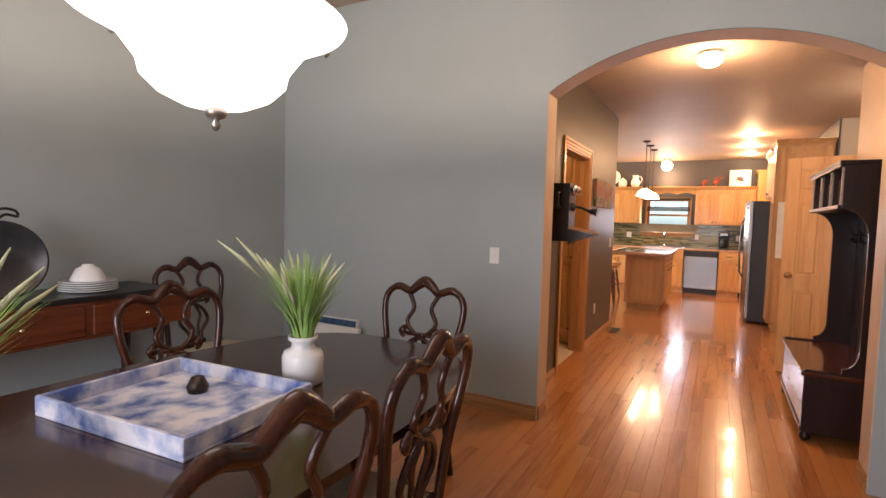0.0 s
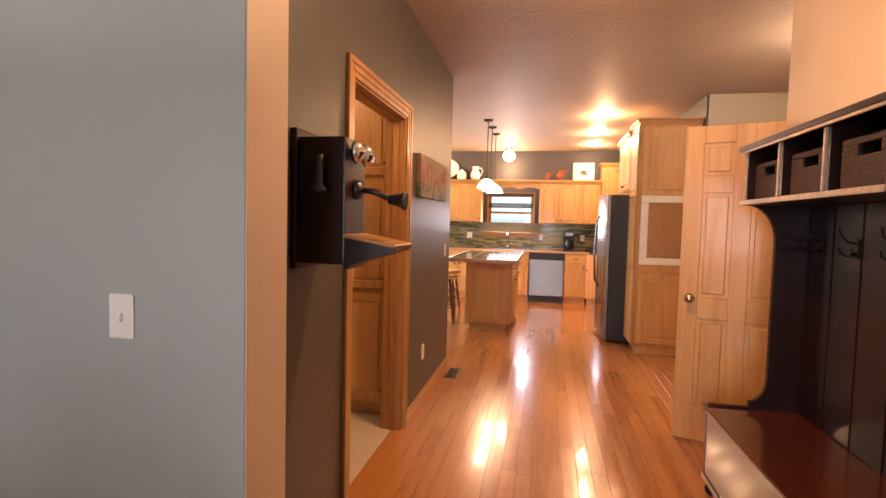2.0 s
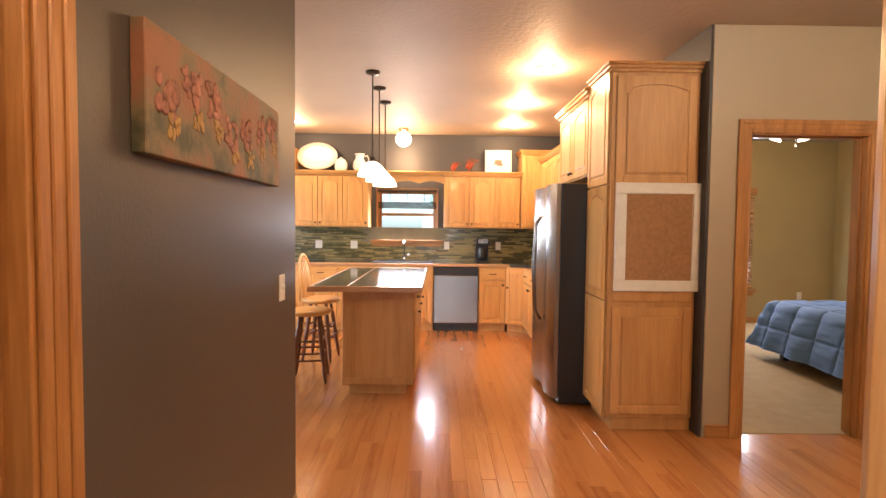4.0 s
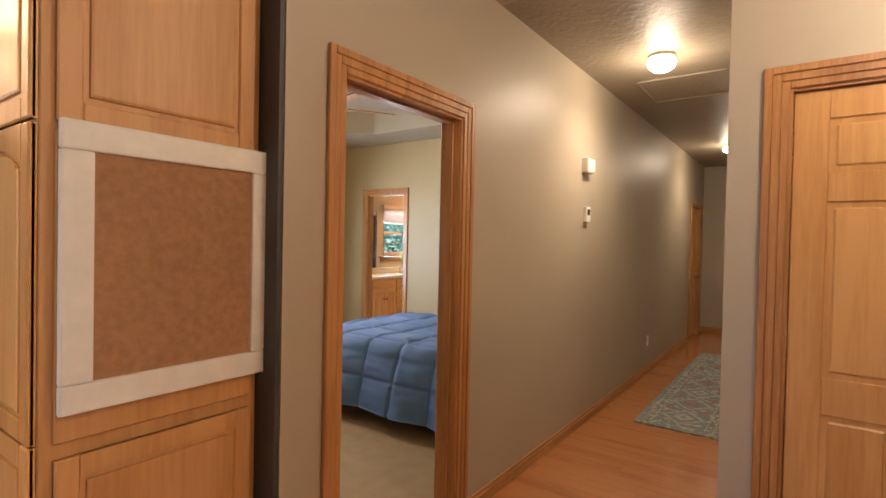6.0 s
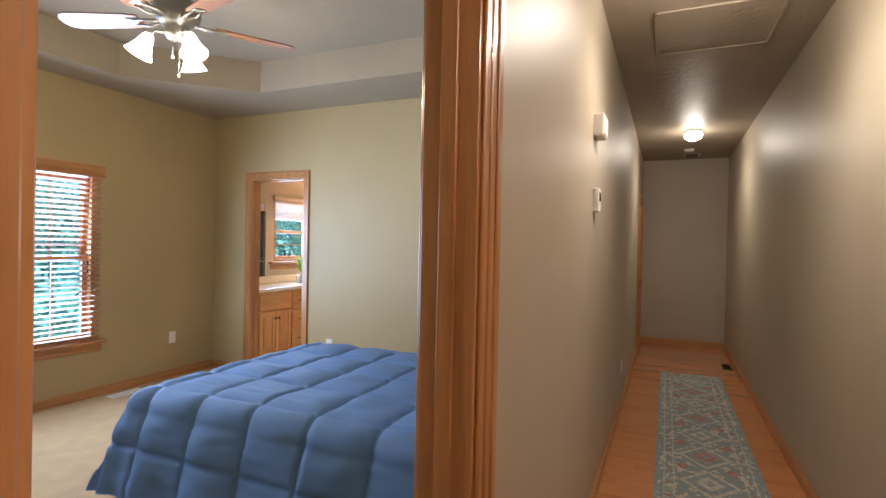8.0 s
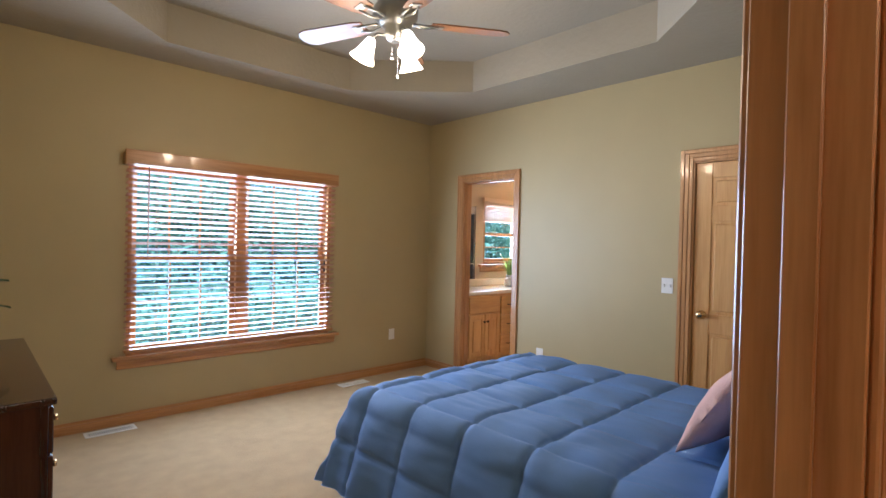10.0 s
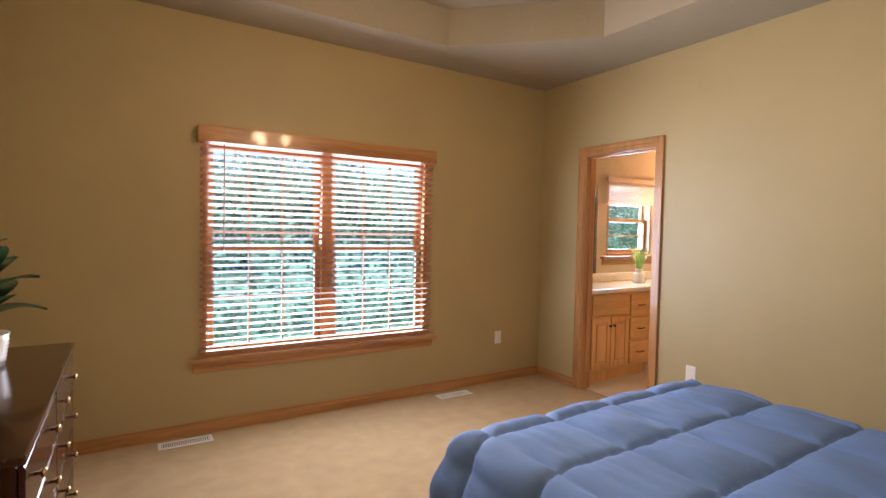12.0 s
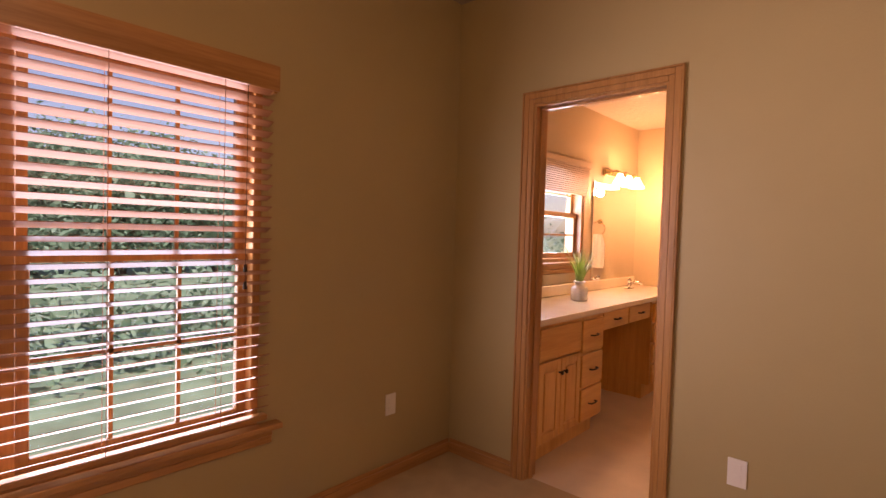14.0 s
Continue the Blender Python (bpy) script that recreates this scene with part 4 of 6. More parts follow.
def arch_front(d, x0, z0, w, h, y, material, arched=True, knob=None, name="door"):
    """A raised-panel cabinet front facing -y in its thing's space, with its lower corner at x0, z0."""
    q = new(name)
    q.parent = d
    b = Build()
    st = min(0.055, w * 0.2)
    t = 0.019
    b.box(x0, y - t + 0.008, z0, x0 + w, y, z0 + h)
    b.box(x0, y - t, z0, x0 + st, y - 0.001, z0 + h, 0.004).box(x0 + w - st, y - t, z0, x0 + w, y - 0.001, z0 + h, 0.004)
    b.box(x0 + st, y - t, z0, x0 + w - st, y - 0.001, z0 + st, 0.004)
    rise = min(0.045, w * 0.12) if arched else 0.0
    n = 10

    def crown(u, drop):
        return z0 + h - st - drop - rise + rise * math.sin(math.pi * u) ** 0.8 if arched else z0 + h - st - drop
    top = [(x0 + w - st, z0 + h), (x0 + st, z0 + h)]
    top += [(x0 + st + (w - 2 * st) * k / n, crown(k / n, 0)) for k in range(n + 1)]
    b.prism(top, y - t, y - 0.002, 1)
    b.done("frame", material, q)
    g = 0.014
    pan = [(x0 + w - st - g, z0 + st + g), (x0 + st + g, z0 + st + g)]
    pan += [(x0 + st + g + (w - 2 * st - 2 * g) * k / n, crown(k / n, g)) for k in range(n + 1)]
    b = Build()
    b.prism(pan, y - t - 0.001, y - 0.003, 1, 0.009)
    b.done("panel", material, q)
    if knob:
        b = Build()
        b.lathe([(0, 0), (0.006, 0), (0.006, 0.012), (0.014, 0.02), (0.012, 0.028), (0, 0.03)], 12, (0, 0, 0), Matrix.Translation((knob[0], y - t, knob[1])) @ Matrix.Rotation(radians(90), 4, 'X'))
        tagged(b.done("handle", M_IRON, q), "dark bronze knob")
    return q


def drawer_front(d, x0, z0, w, h, y, material, pull=True):
    q = new("drawer")
    q.parent = d
    Build().box(x0, y - 0.019, z0, x0 + w, y, z0 + h, 0.006, 2).done("front", material, q)
    if pull:
        b = Build()
        cx, cz = x0 + w / 2, z0 + h / 2
        b.tube([(cx - 0.045, y - 0.019, cz), (cx - 0.04, y - 0.04, cz), (cx, y - 0.045, cz), (cx + 0.04, y - 0.04, cz), (cx + 0.045, y - 0.019, cz)], 0.005, 8)
        tagged(b.done("handle", M_IRON, q), "dark bronze pull")
    return q


def crown_mould(d, x0, x1, y0, y1, z, material=None):
    b = Build()
    b.box(x0 - 0.010, y0 - 0.010, z, x1 + 0.010, y1, z + 0.022, 0.004)
    b.box(x0 - 0.028, y0 - 0.028, z + 0.022, x1 + 0.028, y1, z + 0.045, 0.009, 2)
    b.box(x0 - 0.042, y0 - 0.042, z + 0.045, x1 + 0.042, y1, z + 0.062, 0.005)
    b.done("crown", material or M_MAPLEX, d)


def upper(at, rz, w, h, dep, doors, label, crown=True, knobs=True):
    """A wall cabinet whose front faces -y before it is turned; origin at its front lower corner."""
    d = thing("wall_cabinet", label, "cabinet", at, rz, "kitchen wall cabinets")
    Build().box(0, 0, 0, w, dep, h, 0.002).done("body", M_MAPLE, d)
    dw = (w - 0.01) / doors
    for k in range(doors):
        x0 = 0.005 + dw * k + 0.004
        kx = x0 + (dw - 0.035 if k % 2 == 0 else 0.027)
        arch_front(d, x0, 0.012, dw - 0.008, h - 0.024, -0.001, M_MAPLE, True, (kx, 0.06) if knobs else None)
    if crown:
        crown_mould(d, 0, w, -0.02, dep, h)
    return d


def base_cab(at, rz, w, dep, cols, label, h=0.87):
    """A base cabinet with a drawer over a door in each column; front faces -y before it is turned."""
    d = thing("base_cabinet", label, "cabinet", at, rz, "kitchen base cabinets")
    Build().box(0, 0, 0.10, w, dep, h, 0.002).box(0.0, 0.06, 0.0, w, dep, 0.10).done("body", M_MAPLE, d)
    cw = (w - 0.01) / cols
    for k in range(cols):
        x0 = 0.005 + cw * k + 0.005
        drawer_front(d, x0, h - 0.165, cw - 0.010, 0.145, -0.001, M_MAPLEX)
        arch_front(d, x0, 0.115, cw - 0.010, h - 0.30, -0.001, M_MAPLE, False, (x0 + (cw - 0.045 if k % 2 == 0 else 0.03), h - 0.24))
    return d

# ---- kitchen ----
YF = 10.30                    # front of the north base cabinets
base_cab((-2.95, YF, 0), 0, 1.75, YK - YF - 0.012, 4, "honey maple base cabinets with drawers below the counter")
base_cab((-1.20, YF, 0), 0, 0.84, YK - YF - 0.012, 2, "honey maple sink base cabinet")
base_cab((0.255, YF, 0), 0, 0.36, YK - YF - 0.012, 1, "narrow honey maple base cabinet beside the dishwasher")
d = thing("corner_cabinet", "diagonal honey maple corner base cabinet", "cabinet", (0.615, YF, 0), -32)
Build().box(0, 0, 0.10, 0.36, 0.3, 0.87, 0.002).box(0, 0.06, 0, 0.36, 0.3, 0.1).done("body", M_MAPLE, d)
arch_front(d, 0.008, 0.115, 0.344, 0.735, -0.001, M_MAPLE, False, (0.04, 0.6))

d = thing("dishwasher", "stainless steel dishwasher with black control strip", "dishwasher", (-0.36, YF, 0))
Build().box(0.008, 0.0, 0.10, 0.605, 0.55, 0.865).done("tub", M_BLACK, d)
Build().box(0.010, -0.03, 0.115, 0.603, -0.002, 0.755, 0.008, 2).done("door", M_STEEL, d)
tagged(Build().box(0.010, -0.034, 0.76, 0.603, -0.002, 0.862, 0.006, 2).done("controls", M_BLACK, d), "black control panel")
tagged(Build().box(0.010, 0.03, 0.0, 0.603, 0.05, 0.098).done("kick", M_BLACK, d), "black toe kick")

d = thing("kitchen_counter", "dark laminate counter with wooden front edge", "counter")
Build().box(-2.95, YF - 0.005, 0.872, 0.66, YK - 0.012, 0.906, 0.002).done("top", M_TOP, d)
tagged(Build().box(-2.95, YF - 0.030, 0.872, 0.66, YF - 0.006, 0.910, 0.006, 2).done("edge", M_COUNTER, d), "wooden counter edge")
b = Build()
b.prism([(0.66, YF - 0.03), (0.96, YF - 0.20), (1.45, YF - 0.20), (1.45, YK - 0.013), (0.66, YK - 0.013)], 0.872, 0.907, 2)
b.done("corner", M_TOP, d)
d = thing("kitchen_sink", "black drop-in kitchen sink", "sink", (-0.78, 10.6, 0.907))
b = Build()
b.box(-0.40, -0.24, 0, 0.40, -0.20, 0.012, 0.004).box(-0.40, 0.20, 0, 0.40, 0.26, 0.012, 0.004).box(-0.40, -0.20, 0, -0.36, 0.20, 0.012, 0.004).box(0.36, -0.20, 0, 0.40, 0.20, 0.012, 0.004).box(-0.36, -0.2, 0.0005, 0.36, 0.2, 0.003)
b.done("rim", M_BLACK, d)
d = thing("kitchen_faucet", "chrome gooseneck kitchen faucet", "faucet", (-0.78, 10.82, 0.92))
b = Build()
b.lathe([(0, 0), (0.028, 0), (0.026, 0.02), (0.014, 0.03), (0, 0.03)], 16)
b.tube([(0, 0, 0.02), (0, 0, 0.2), (0, -0.03, 0.25), (0, -0.09, 0.27), (0, -0.15, 0.24), (0, -0.16, 0.2)], 0.011, 10)
b.done("spout", M_CHROME, d)
Build().tube([(0.02, 0, 0.05), (0.08, -0.01, 0.08)], 0.007, 8).done("lever", M_CHROME, d)

# the mosaic backsplash: thin strips of olive glass and stone
M_TILE = mat("mosaic_strip", (0.19, 0.17, 0.075), 0.2, var=0.5, scale=14, coat=0.4)
nt = M_TILE.node_tree
info = nt.nodes.new("ShaderNodeObjectInfo")
rr = [n for n in nt.nodes if n.type == 'VALTORGB'][0]
rr.color_ramp.elements[0].color = (0.09, 0.085, 0.04, 1)
rr.color_ramp.elements[1].color = (0.36, 0.30, 0.13, 1)
nt.links.new(info.outputs["Random"], rr.inputs["Fac"])
bs = structure(Build().box(-3.0, YK - 0.006, 0.907, 1.45, YK - 0.001, 1.385).done("wall_backsplash", M_COUNTER), "mosaic backsplash of thin olive strips")
M_GROUT = mat("grout", (0.20, 0.19, 0.14), 0.8)
bs.data.materials[0] = M_GROUT
rng = random.Random(11)
strip_meshes = [Build().box(0, -0.006, 0, L_, 0, 0.0185, 0.0015).mesh("tile", M_TILE) for L_ in (0.10, 0.16, 0.22, 0.30)]
lens_ = (0.10, 0.16, 0.22, 0.30)
near, rest = 0, Build()
M_TILES = [mat("mosaic_far_%d" % k, c, 0.25, var=0.3, scale=10, coat=0.3) for k, c in enumerate(((0.10, 0.10, 0.045), (0.20, 0.175, 0.075), (0.33, 0.27, 0.12)))]
rests = [Build() for _ in range(3)]
for row in range(22):
    z = 0.912 + row * 0.0212
    x = -2.98 + rng.uniform(-0.1, 0)
    while x < 1.42:
        k = rng.randrange(4)
        if z + 0.02 < 1.17 or not (-1.30 < x + lens_[k] and x < -0.22):
            if -0.3 < x < 1.0 and near < 300:
                t_ = new("tile", strip_meshes[k])
                t_.parent = bs
                t_.location = (x, YK - 0.006 - rng.uniform(0, 0.002), z)
                near += 1
            else:
                rests[rng.randrange(3)].box(x, YK - 0.012 - rng.uniform(0, 0.002), z, min(x + lens_[k], 1.44), YK - 0.006, z + 0.0185)
        x += lens_[k] + 0.0025
for k in range(3):
    o = rests[k].done("tiles", M_TILES[k], bs)
    tagged(o, kind="stuff")

YU = YK - 0.33
upper((-0.22, YU, 1.385), 0, 1.06, 0.715, 0.33, 3, "honey maple wall cabinets with arched panel doors")
upper((-2.32, YU, 1.385), 0, 1.05, 0.715, 0.33, 3, "honey maple wall cabinets with arched panel doors")
upper((-2.92, YU - 0.02, 1.385), 0, 0.59, 1.03, 0.35, 1, "tall honey maple corner wall cabinet")
upper((0.85, YU - 0.03, 1.385), 0, 0.42, 1.02, 0.36, 1, "tall honey maple corner wall cabinet")
d = thing("window_valance", "scalloped honey maple valance above the sink window", "valance")
pts = [(-0.225, 2.0), (-0.225, 2.10), (-1.268, 2.10), (-1.268, 2.0)]
pts += [(-1.268 + 1.043 * k / 24, 2.0 + 0.035 * abs(math.sin(3 * math.pi * k / 24))) for k in range(1, 24)]
b = Build()
b.prism(pts, YU + 0.0, YU + 0.02, 1)
b.done("board", M_MAPLEX, d)
crown_mould(d, -1.22, -0.27, YU - 0.02, YU + 0.05, 2.10)

# east side: pantry, refrigerator, cabinets and range
d = thing("pantry_cabinet", "tall maple pantry cabinet with panelled side", "cabinet", (0.86, 6.995, 0))
PW, PD, PH = 0.60, 0.46, 2.45
Build().box(0, 0, 0.09, PW, PD, PH, 0.003).box(0.05, 0.02, 0, PW, PD, 0.09).done("body", M_PANTRY, d)
arch_front(d, 0.03, 1.70, PW - 0.06, 0.72, -0.001, M_PANTRY, True, None, "side_panel")
arch_front(d, 0.03, 0.12, PW - 0.06, 0.74, -0.001, M_PANTRY, False, None, "side_panel")
Build().box(0.03, -0.012, 0.90, PW - 0.03, -0.001, 1.68, 0.003).done("side_middle", M_PANTRY, d)
crown_mould(d, 0, PW, 0, PD, PH, M_PANTRY)
for z0, hh, ar in ((0.10, 0.80, False), (0.905, 0.785, True), (1.70, 0.76, True)):
    q = arch_front(d, 0, 0, PD - 0.012, hh, -0.001, M_MAPLE, ar, None)
    q.matrix_local = pose(0, PD - 0.006, z0, 0, 0, -90)

d = thing("cork_board", "cork notice board in a white painted frame", "notice board", (0.892, 6.98, 0.972))
w_, h_ = 0.60, 0.735
b = Build()
for x0, z0, x1, z1 in ((0, 0, w_, 0.075), (0, h_ - 0.075, w_, h_), (0, 0.075, 0.075, h_ - 0.075), (w_ - 0.075, 0.075, w_, h_ - 0.075)):
    b.box(x0, -0.022, z0, x1, 0, z1, 0.007, 2)
b.done("frame", M_WPAINT, d)
Build().box(0.07, -0.010, 0.07, w_ - 0.07, 0.0, h_ - 0.07).done("cork", M_CORK, d)

d = thing("refrigerator", "stainless steel side-by-side refrigerator with black sides", "refrigerator", (0.58, 7.46, 0))
Build().box(0.07, 0, 0.02, 0.84, 0.91, 1.74, 0.006, 2).done("body", M_BLACK, d)
for y0, y1 in ((0.003, 0.39), (0.40, 0.907)):
    b = Build()
    n = 10
    pts = [(0.064, y0), (0.064, y1)] + [(0.03 - 0.035 * math.sin(math.pi * k / n), y1 - (y1 - y0) * k / n) for k in range(n + 1)]
    b.prism(pts, 0.06, 1.74, 2, 0.005)
    q = b.done("door", M_STEEL, d)
b = Build()
for yy in (0.365, 0.425):
    b.tube([(-0.005, yy, 0.62), (-0.05, yy, 0.70), (-0.065, yy, 1.05), (-0.05, yy, 1.42), (-0.005, yy, 1.5)], 0.012, 10)
tagged(b.done("handle", M_STEEL, d), "curved steel handle")
Build().box(0.02, 0.10, 1.10, 0.03, 0.30, 1.42, 0.004).done("dispenser", M_BLACK, d)

# side cabinets face west
upper((0.86, 8.37, 1.80), -90, 0.91, 0.60, 0.60, 2, "honey maple cabinet above the refrigerator", True, True)
upper((1.13, 9.17, 1.86), -90, 0.78, 0.38, 0.33, 2, "honey maple cabinet above the range", True, True)
upper((1.13, 10.57, 1.385), -90, 1.38, 0.90, 0.33, 3, "honey maple wall cabinets with arched panel doors")
d = thing("range", "stainless steel electric range with oven", "stove", (0.80, 8.42, 0))
Build().box(0.03, 0, 0.02, 0.64, 0.76, 0.90, 0.004).done("body", M_BLACK, d)
Build().box(0.0, 0.01, 0.24, 0.028, 0.75, 0.78, 0.006, 2).done("oven_door", M_STEEL, d)
Build().box(0.0, 0.01, 0.05, 0.028, 0.75, 0.225, 0.006, 2).done("drawer", M_STEEL, d)
Build().tube([(0.0, 0.08, 0.73), (-0.045, 0.09, 0.73), (-0.045, 0.67, 0.73), (0.0, 0.68, 0.73)], 0.010, 10).done("handle", M_STEEL, d)
Build().box(0.56, 0, 0.90, 0.64, 0.76, 1.06, 0.006).done("backguard", M_BLACK, d)
d = thing("dish_towel", "white dish towel hung over the oven handle", "towel", (0.755, 8.62, 0.75))
b = Build()
b.grid(lambda u, v: Vector((-0.016 - 0.004 * math.sin(9 * u) , 0.22 * u, -0.36 * v + 0.0)), 12, 10)
b.grid(lambda u, v: Vector((0.014 + 0.003 * math.sin(9 * u), 0.22 * u, -0.28 * v)), 12, 10)
b.grid(lambda u, v: Vector((-0.016 + 0.03 * v, 0.22 * u, 0.014 * math.sin(math.pi * v))), 12, 6)
b.done("cloth", M_TOWEL, d)
d = base_cab((0.84, 10.20, 0), -90, 0.98, 0.6, 2, "honey maple base cabinets beside the range")

# island
d = thing("kitchen_island", "maple kitchen island with dark glossy top", "island", (-1.07, 7.69, 0))
IW, IL = 0.57, 1.50
Build().box(0, 0, 0.09, IW, IL, 0.875, 0.004).box(0.04, 0.05, 0, IW - 0.06, IL - 0.05, 0.09).done("body", M_PANTRY, d)
b = Build()
b.box(-0.012, -0.012, 0.09, IW + 0.012, 0.0, 0.15, 0.004).box(-0.008, -0.010, 0.15, 0.05, 0, 0.87, 0.003).box(IW - 0.05, -0.010, 0.15, IW + 0.008, 0, 0.87, 0.003).box(0.05, -0.010, 0.80, IW - 0.05, 0, 0.87, 0.003)
b.done("end_frame", M_PANTRY, d)
for k in range(3):
    q = drawer_front(d, 0, 0, 0.47, 0.15, -0.001, M_MAPLEX)
    q.matrix_local = pose(IW, 0.03 + 0.485 * k, 0.71, 0, 0, 90)
    q = arch_front(d, 0, 0, 0.47, 0.57, -0.001, M_MAPLE, False, (0.42, 0.5))
    q.matrix_local = pose(IW, 0.03 + 0.485 * k, 0.125, 0, 0, 90)
Build().box(-0.225, -0.19, 0.885, 0.63, 1.68, 0.922, 0.004).done("top", M_TOP, d)
b = Build()
for x0, y0, x1, y1 in ((-0.245, -0.21, 0.65, -0.19), (-0.245, 1.68, 0.65, 1.70), (-0.245, -0.19, -0.225, 1.68), (0.63, -0.19, 0.65, 1.68)):
    b.box(x0, y0, 0.880, x1, y1, 0.926, 0.005, 2)
b.box(-0.20, -0.16, 0.875, 0.60, 1.65, 0.885)
b.box(0.052, -0.19, 0.9215, 0.058, 1.68, 0.9235)
tagged(b.done("edge", M_COUNTER, d), "wooden counter edge")


def stool(at, rz):
    d = thing("bar_stool", "wooden windsor bar stool with hooped back and turned legs", "stool", at, rz, "stools at the island")
    M1 = M_STOOL
    Build().lathe([(0, 0.60), (0.17, 0.60), (0.195, 0.615), (0.195, 0.635), (0.17, 0.645), (0, 0.635)], 28).done("seat", M_MAPLEX, d)
    me = None
    top_, bot_ = 0.11, 0.21
    for a in (45, 135, 225, 315):
        c, s = math.cos(radians(a)), math.sin(radians(a))
        pts, rs = [], []
        for k in range(13):
            u = k / 12
            r = top_ + (bot_ - top_) * u
            pts.append((r * c, r * s, 0.60 * (1 - u)))
            rs.append(0.014 + 0.007 * math.sin(math.pi * u) + 0.004 * math.cos(u * 22))
        Build().tube(pts, rs, 10).done("leg", M1, d)
    for zz, rr_ in ((0.20, 0.135), (0.32, 0.115)):
        for k in range(4):
            a0_, a1_ = radians(45 + 90 * k), radians(135 + 90 * k)
            r = top_ + (bot_ - top_) * (1 - zz / 0.6)
            z2 = zz + (0.05 if k % 2 else 0)
            Build().tube([(r * math.cos(a0_), r * math.sin(a0_), z2), (r * math.cos(a1_), r * math.sin(a1_), z2)], 0.010, 8).done("rung", M1, d)
    hoop = [(-0.15 - 0.05 * math.sin(math.pi * k / 20), 0.19 * math.cos(math.pi * k / 20), 0.635 + 0.46 * math.sin(math.pi * k / 20) ** 0.7) for k in range(21)]
    Build().tube(hoop, 0.012, 8).done("hoop", M_MAPLE, d)
    for k in range(-3, 4):
        yy = 0.045 * k
        zt = 0.635 + 0.45 * (max(0, 1 - (abs(yy) / 0.19) ** 2)) ** 0.35
        Build().tube([(-0.14, yy * 0.8, 0.635), (-0.195, yy, zt - 0.01)], 0.006, 6).done("spindle", M_MAPLE, d)
    return d


M_STOOL = wood("stool_dark", (0.07, 0.022, 0.010), (0.16, 0.055, 0.025), 2, 0.3, 0.3)
s1 = stool((-1.45, 8.12, 0), 8)
copy_thing(s1, pose(-1.52, 8.85, 0, 0, 0, -6))


def pendant(y):
    d = thing("pendant_light", "bronze pendant light with glowing white glass shade", "lamp", (-0.88, y, H), 0, "pendants over the island")
    Build().lathe([(0, 0), (0.065, 0), (0.06, -0.018), (0.02, -0.03), (0, -0.03)], 24).done("canopy", M_IRON, d)
    Build().tube([(0, 0, -0.02), (0, 0, -0.75)], 0.006, 8).done("rod", M_IRON, d)
    Build().lathe([(0, -0.73), (0.022, -0.73), (0.03, -0.78), (0, -0.78)], 16).done("socket", M_IRON, d)
    Build().lathe([(0.028, -0.775), (0.06, -0.79), (0.10, -0.83), (0.125, -0.88), (0.128, -0.90), (0.120, -0.90), (0.095, -0.84), (0.03, -0.785)], 28).done("shade", M_SHADE, d)
    Build().lathe([(0, -0.80), (0.02, -0.80), (0.032, -0.835), (0.02, -0.865), (0, -0.87)], 14).done("bulb", M_BULB, d)


for y in (8.0, 8.5, 9.05):
    pendant(y)

# on the counter and the cabinets
d = thing("coffee_maker", "black and steel drip coffee maker on the counter", "coffee maker", (0.33, 10.72, 0.907))
b = Build()
b.box(-0.09, -0.11, 0, 0.09, 0.11, 0.03, 0.008, 2).box(-0.09, 0.03, 0.03, 0.09, 0.11, 0.32, 0.008, 2).box(-0.09, -0.11, 0.25, 0.09, 0.03, 0.34, 0.012, 2)
b.done("housing", M_BLACK, d)
Build().box(-0.07, -0.114, 0.265, 0.07, -0.110, 0.325, 0.003).done("panel", M_STEEL, d)
Build().lathe([(0, 0.032), (0.06, 0.032), (0.072, 0.08), (0.068, 0.15), (0.05, 0.19), (0.055, 0.20), (0, 0.20)], 20, (0, -0.04, 0)).done("carafe", M_BLACK, d)
d = thing("white_platter", "large oval white platter leaning above the cabinets", "plate", (-2.03, 10.86, 2.385))
m = Matrix.Rotation(radians(80), 4, 'X') @ Matrix.Diagonal((0.29, 0.20, 1, 1))
Build().lathe([(0, 0), (0.7, 0), (1.0, 0.02), (0.99, 0.03), (0.68, 0.012), (0, 0.012)], 36, (0, 0, 0), m).done("dish", M_CERAM, d)
d = thing("white_jar", "white lidded ceramic jar on top of cabinets", "jar", (-1.68, 10.78, 2.163))
Build().lathe([(0, 0), (0.075, 0), (0.09, 0.05), (0.09, 0.12), (0.06, 0.165), (0.062, 0.17), (0.02, 0.19), (0.02, 0.205), (0, 0.21)], 24).done("body", M_CERAM, d)
d = thing("white_pitcher", "white ceramic pitcher with handle on top of cabinets", "pitcher", (-1.42, 10.78, 2.163))
Build().lathe([(0, 0), (0.065, 0), (0.095, 0.07), (0.09, 0.13), (0.055, 0.19), (0.06, 0.24), (0.075, 0.255), (0.066, 0.255), (0.05, 0.2), (0, 0.19)], 24).done("body", M_CERAM, d)
Build().tube([(0.06, 0, 0.22), (0.11, 0, 0.23), (0.135, 0, 0.17), (0.11, 0, 0.10), (0.085, 0, 0.09)], 0.010, 8).done("handle", M_CERAM, d)
d = thing("white_sign", "white rounded square sign with dark drawing above cabinets", "sign", (0.55, 10.80, 2.163))
m = Matrix.Rotation(radians(-6), 4, 'X')
Build().box(-0.19, -0.012, 0.0, 0.19, 0.012, 0.34, 0.011, 2, m).done("board", M_CERAM, d)
Build().box(-0.07, -0.0145, 0.13, 0.06, -0.0125, 0.15, 0, 1, m).box(-0.05, -0.0145, 0.15, 0.05, -0.0125, 0.20, 0, 1, m).box(-0.02, -0.0145, 0.11, 0.07, -0.0125, 0.13, 0, 1, m).done("drawing", M_IRON, d)
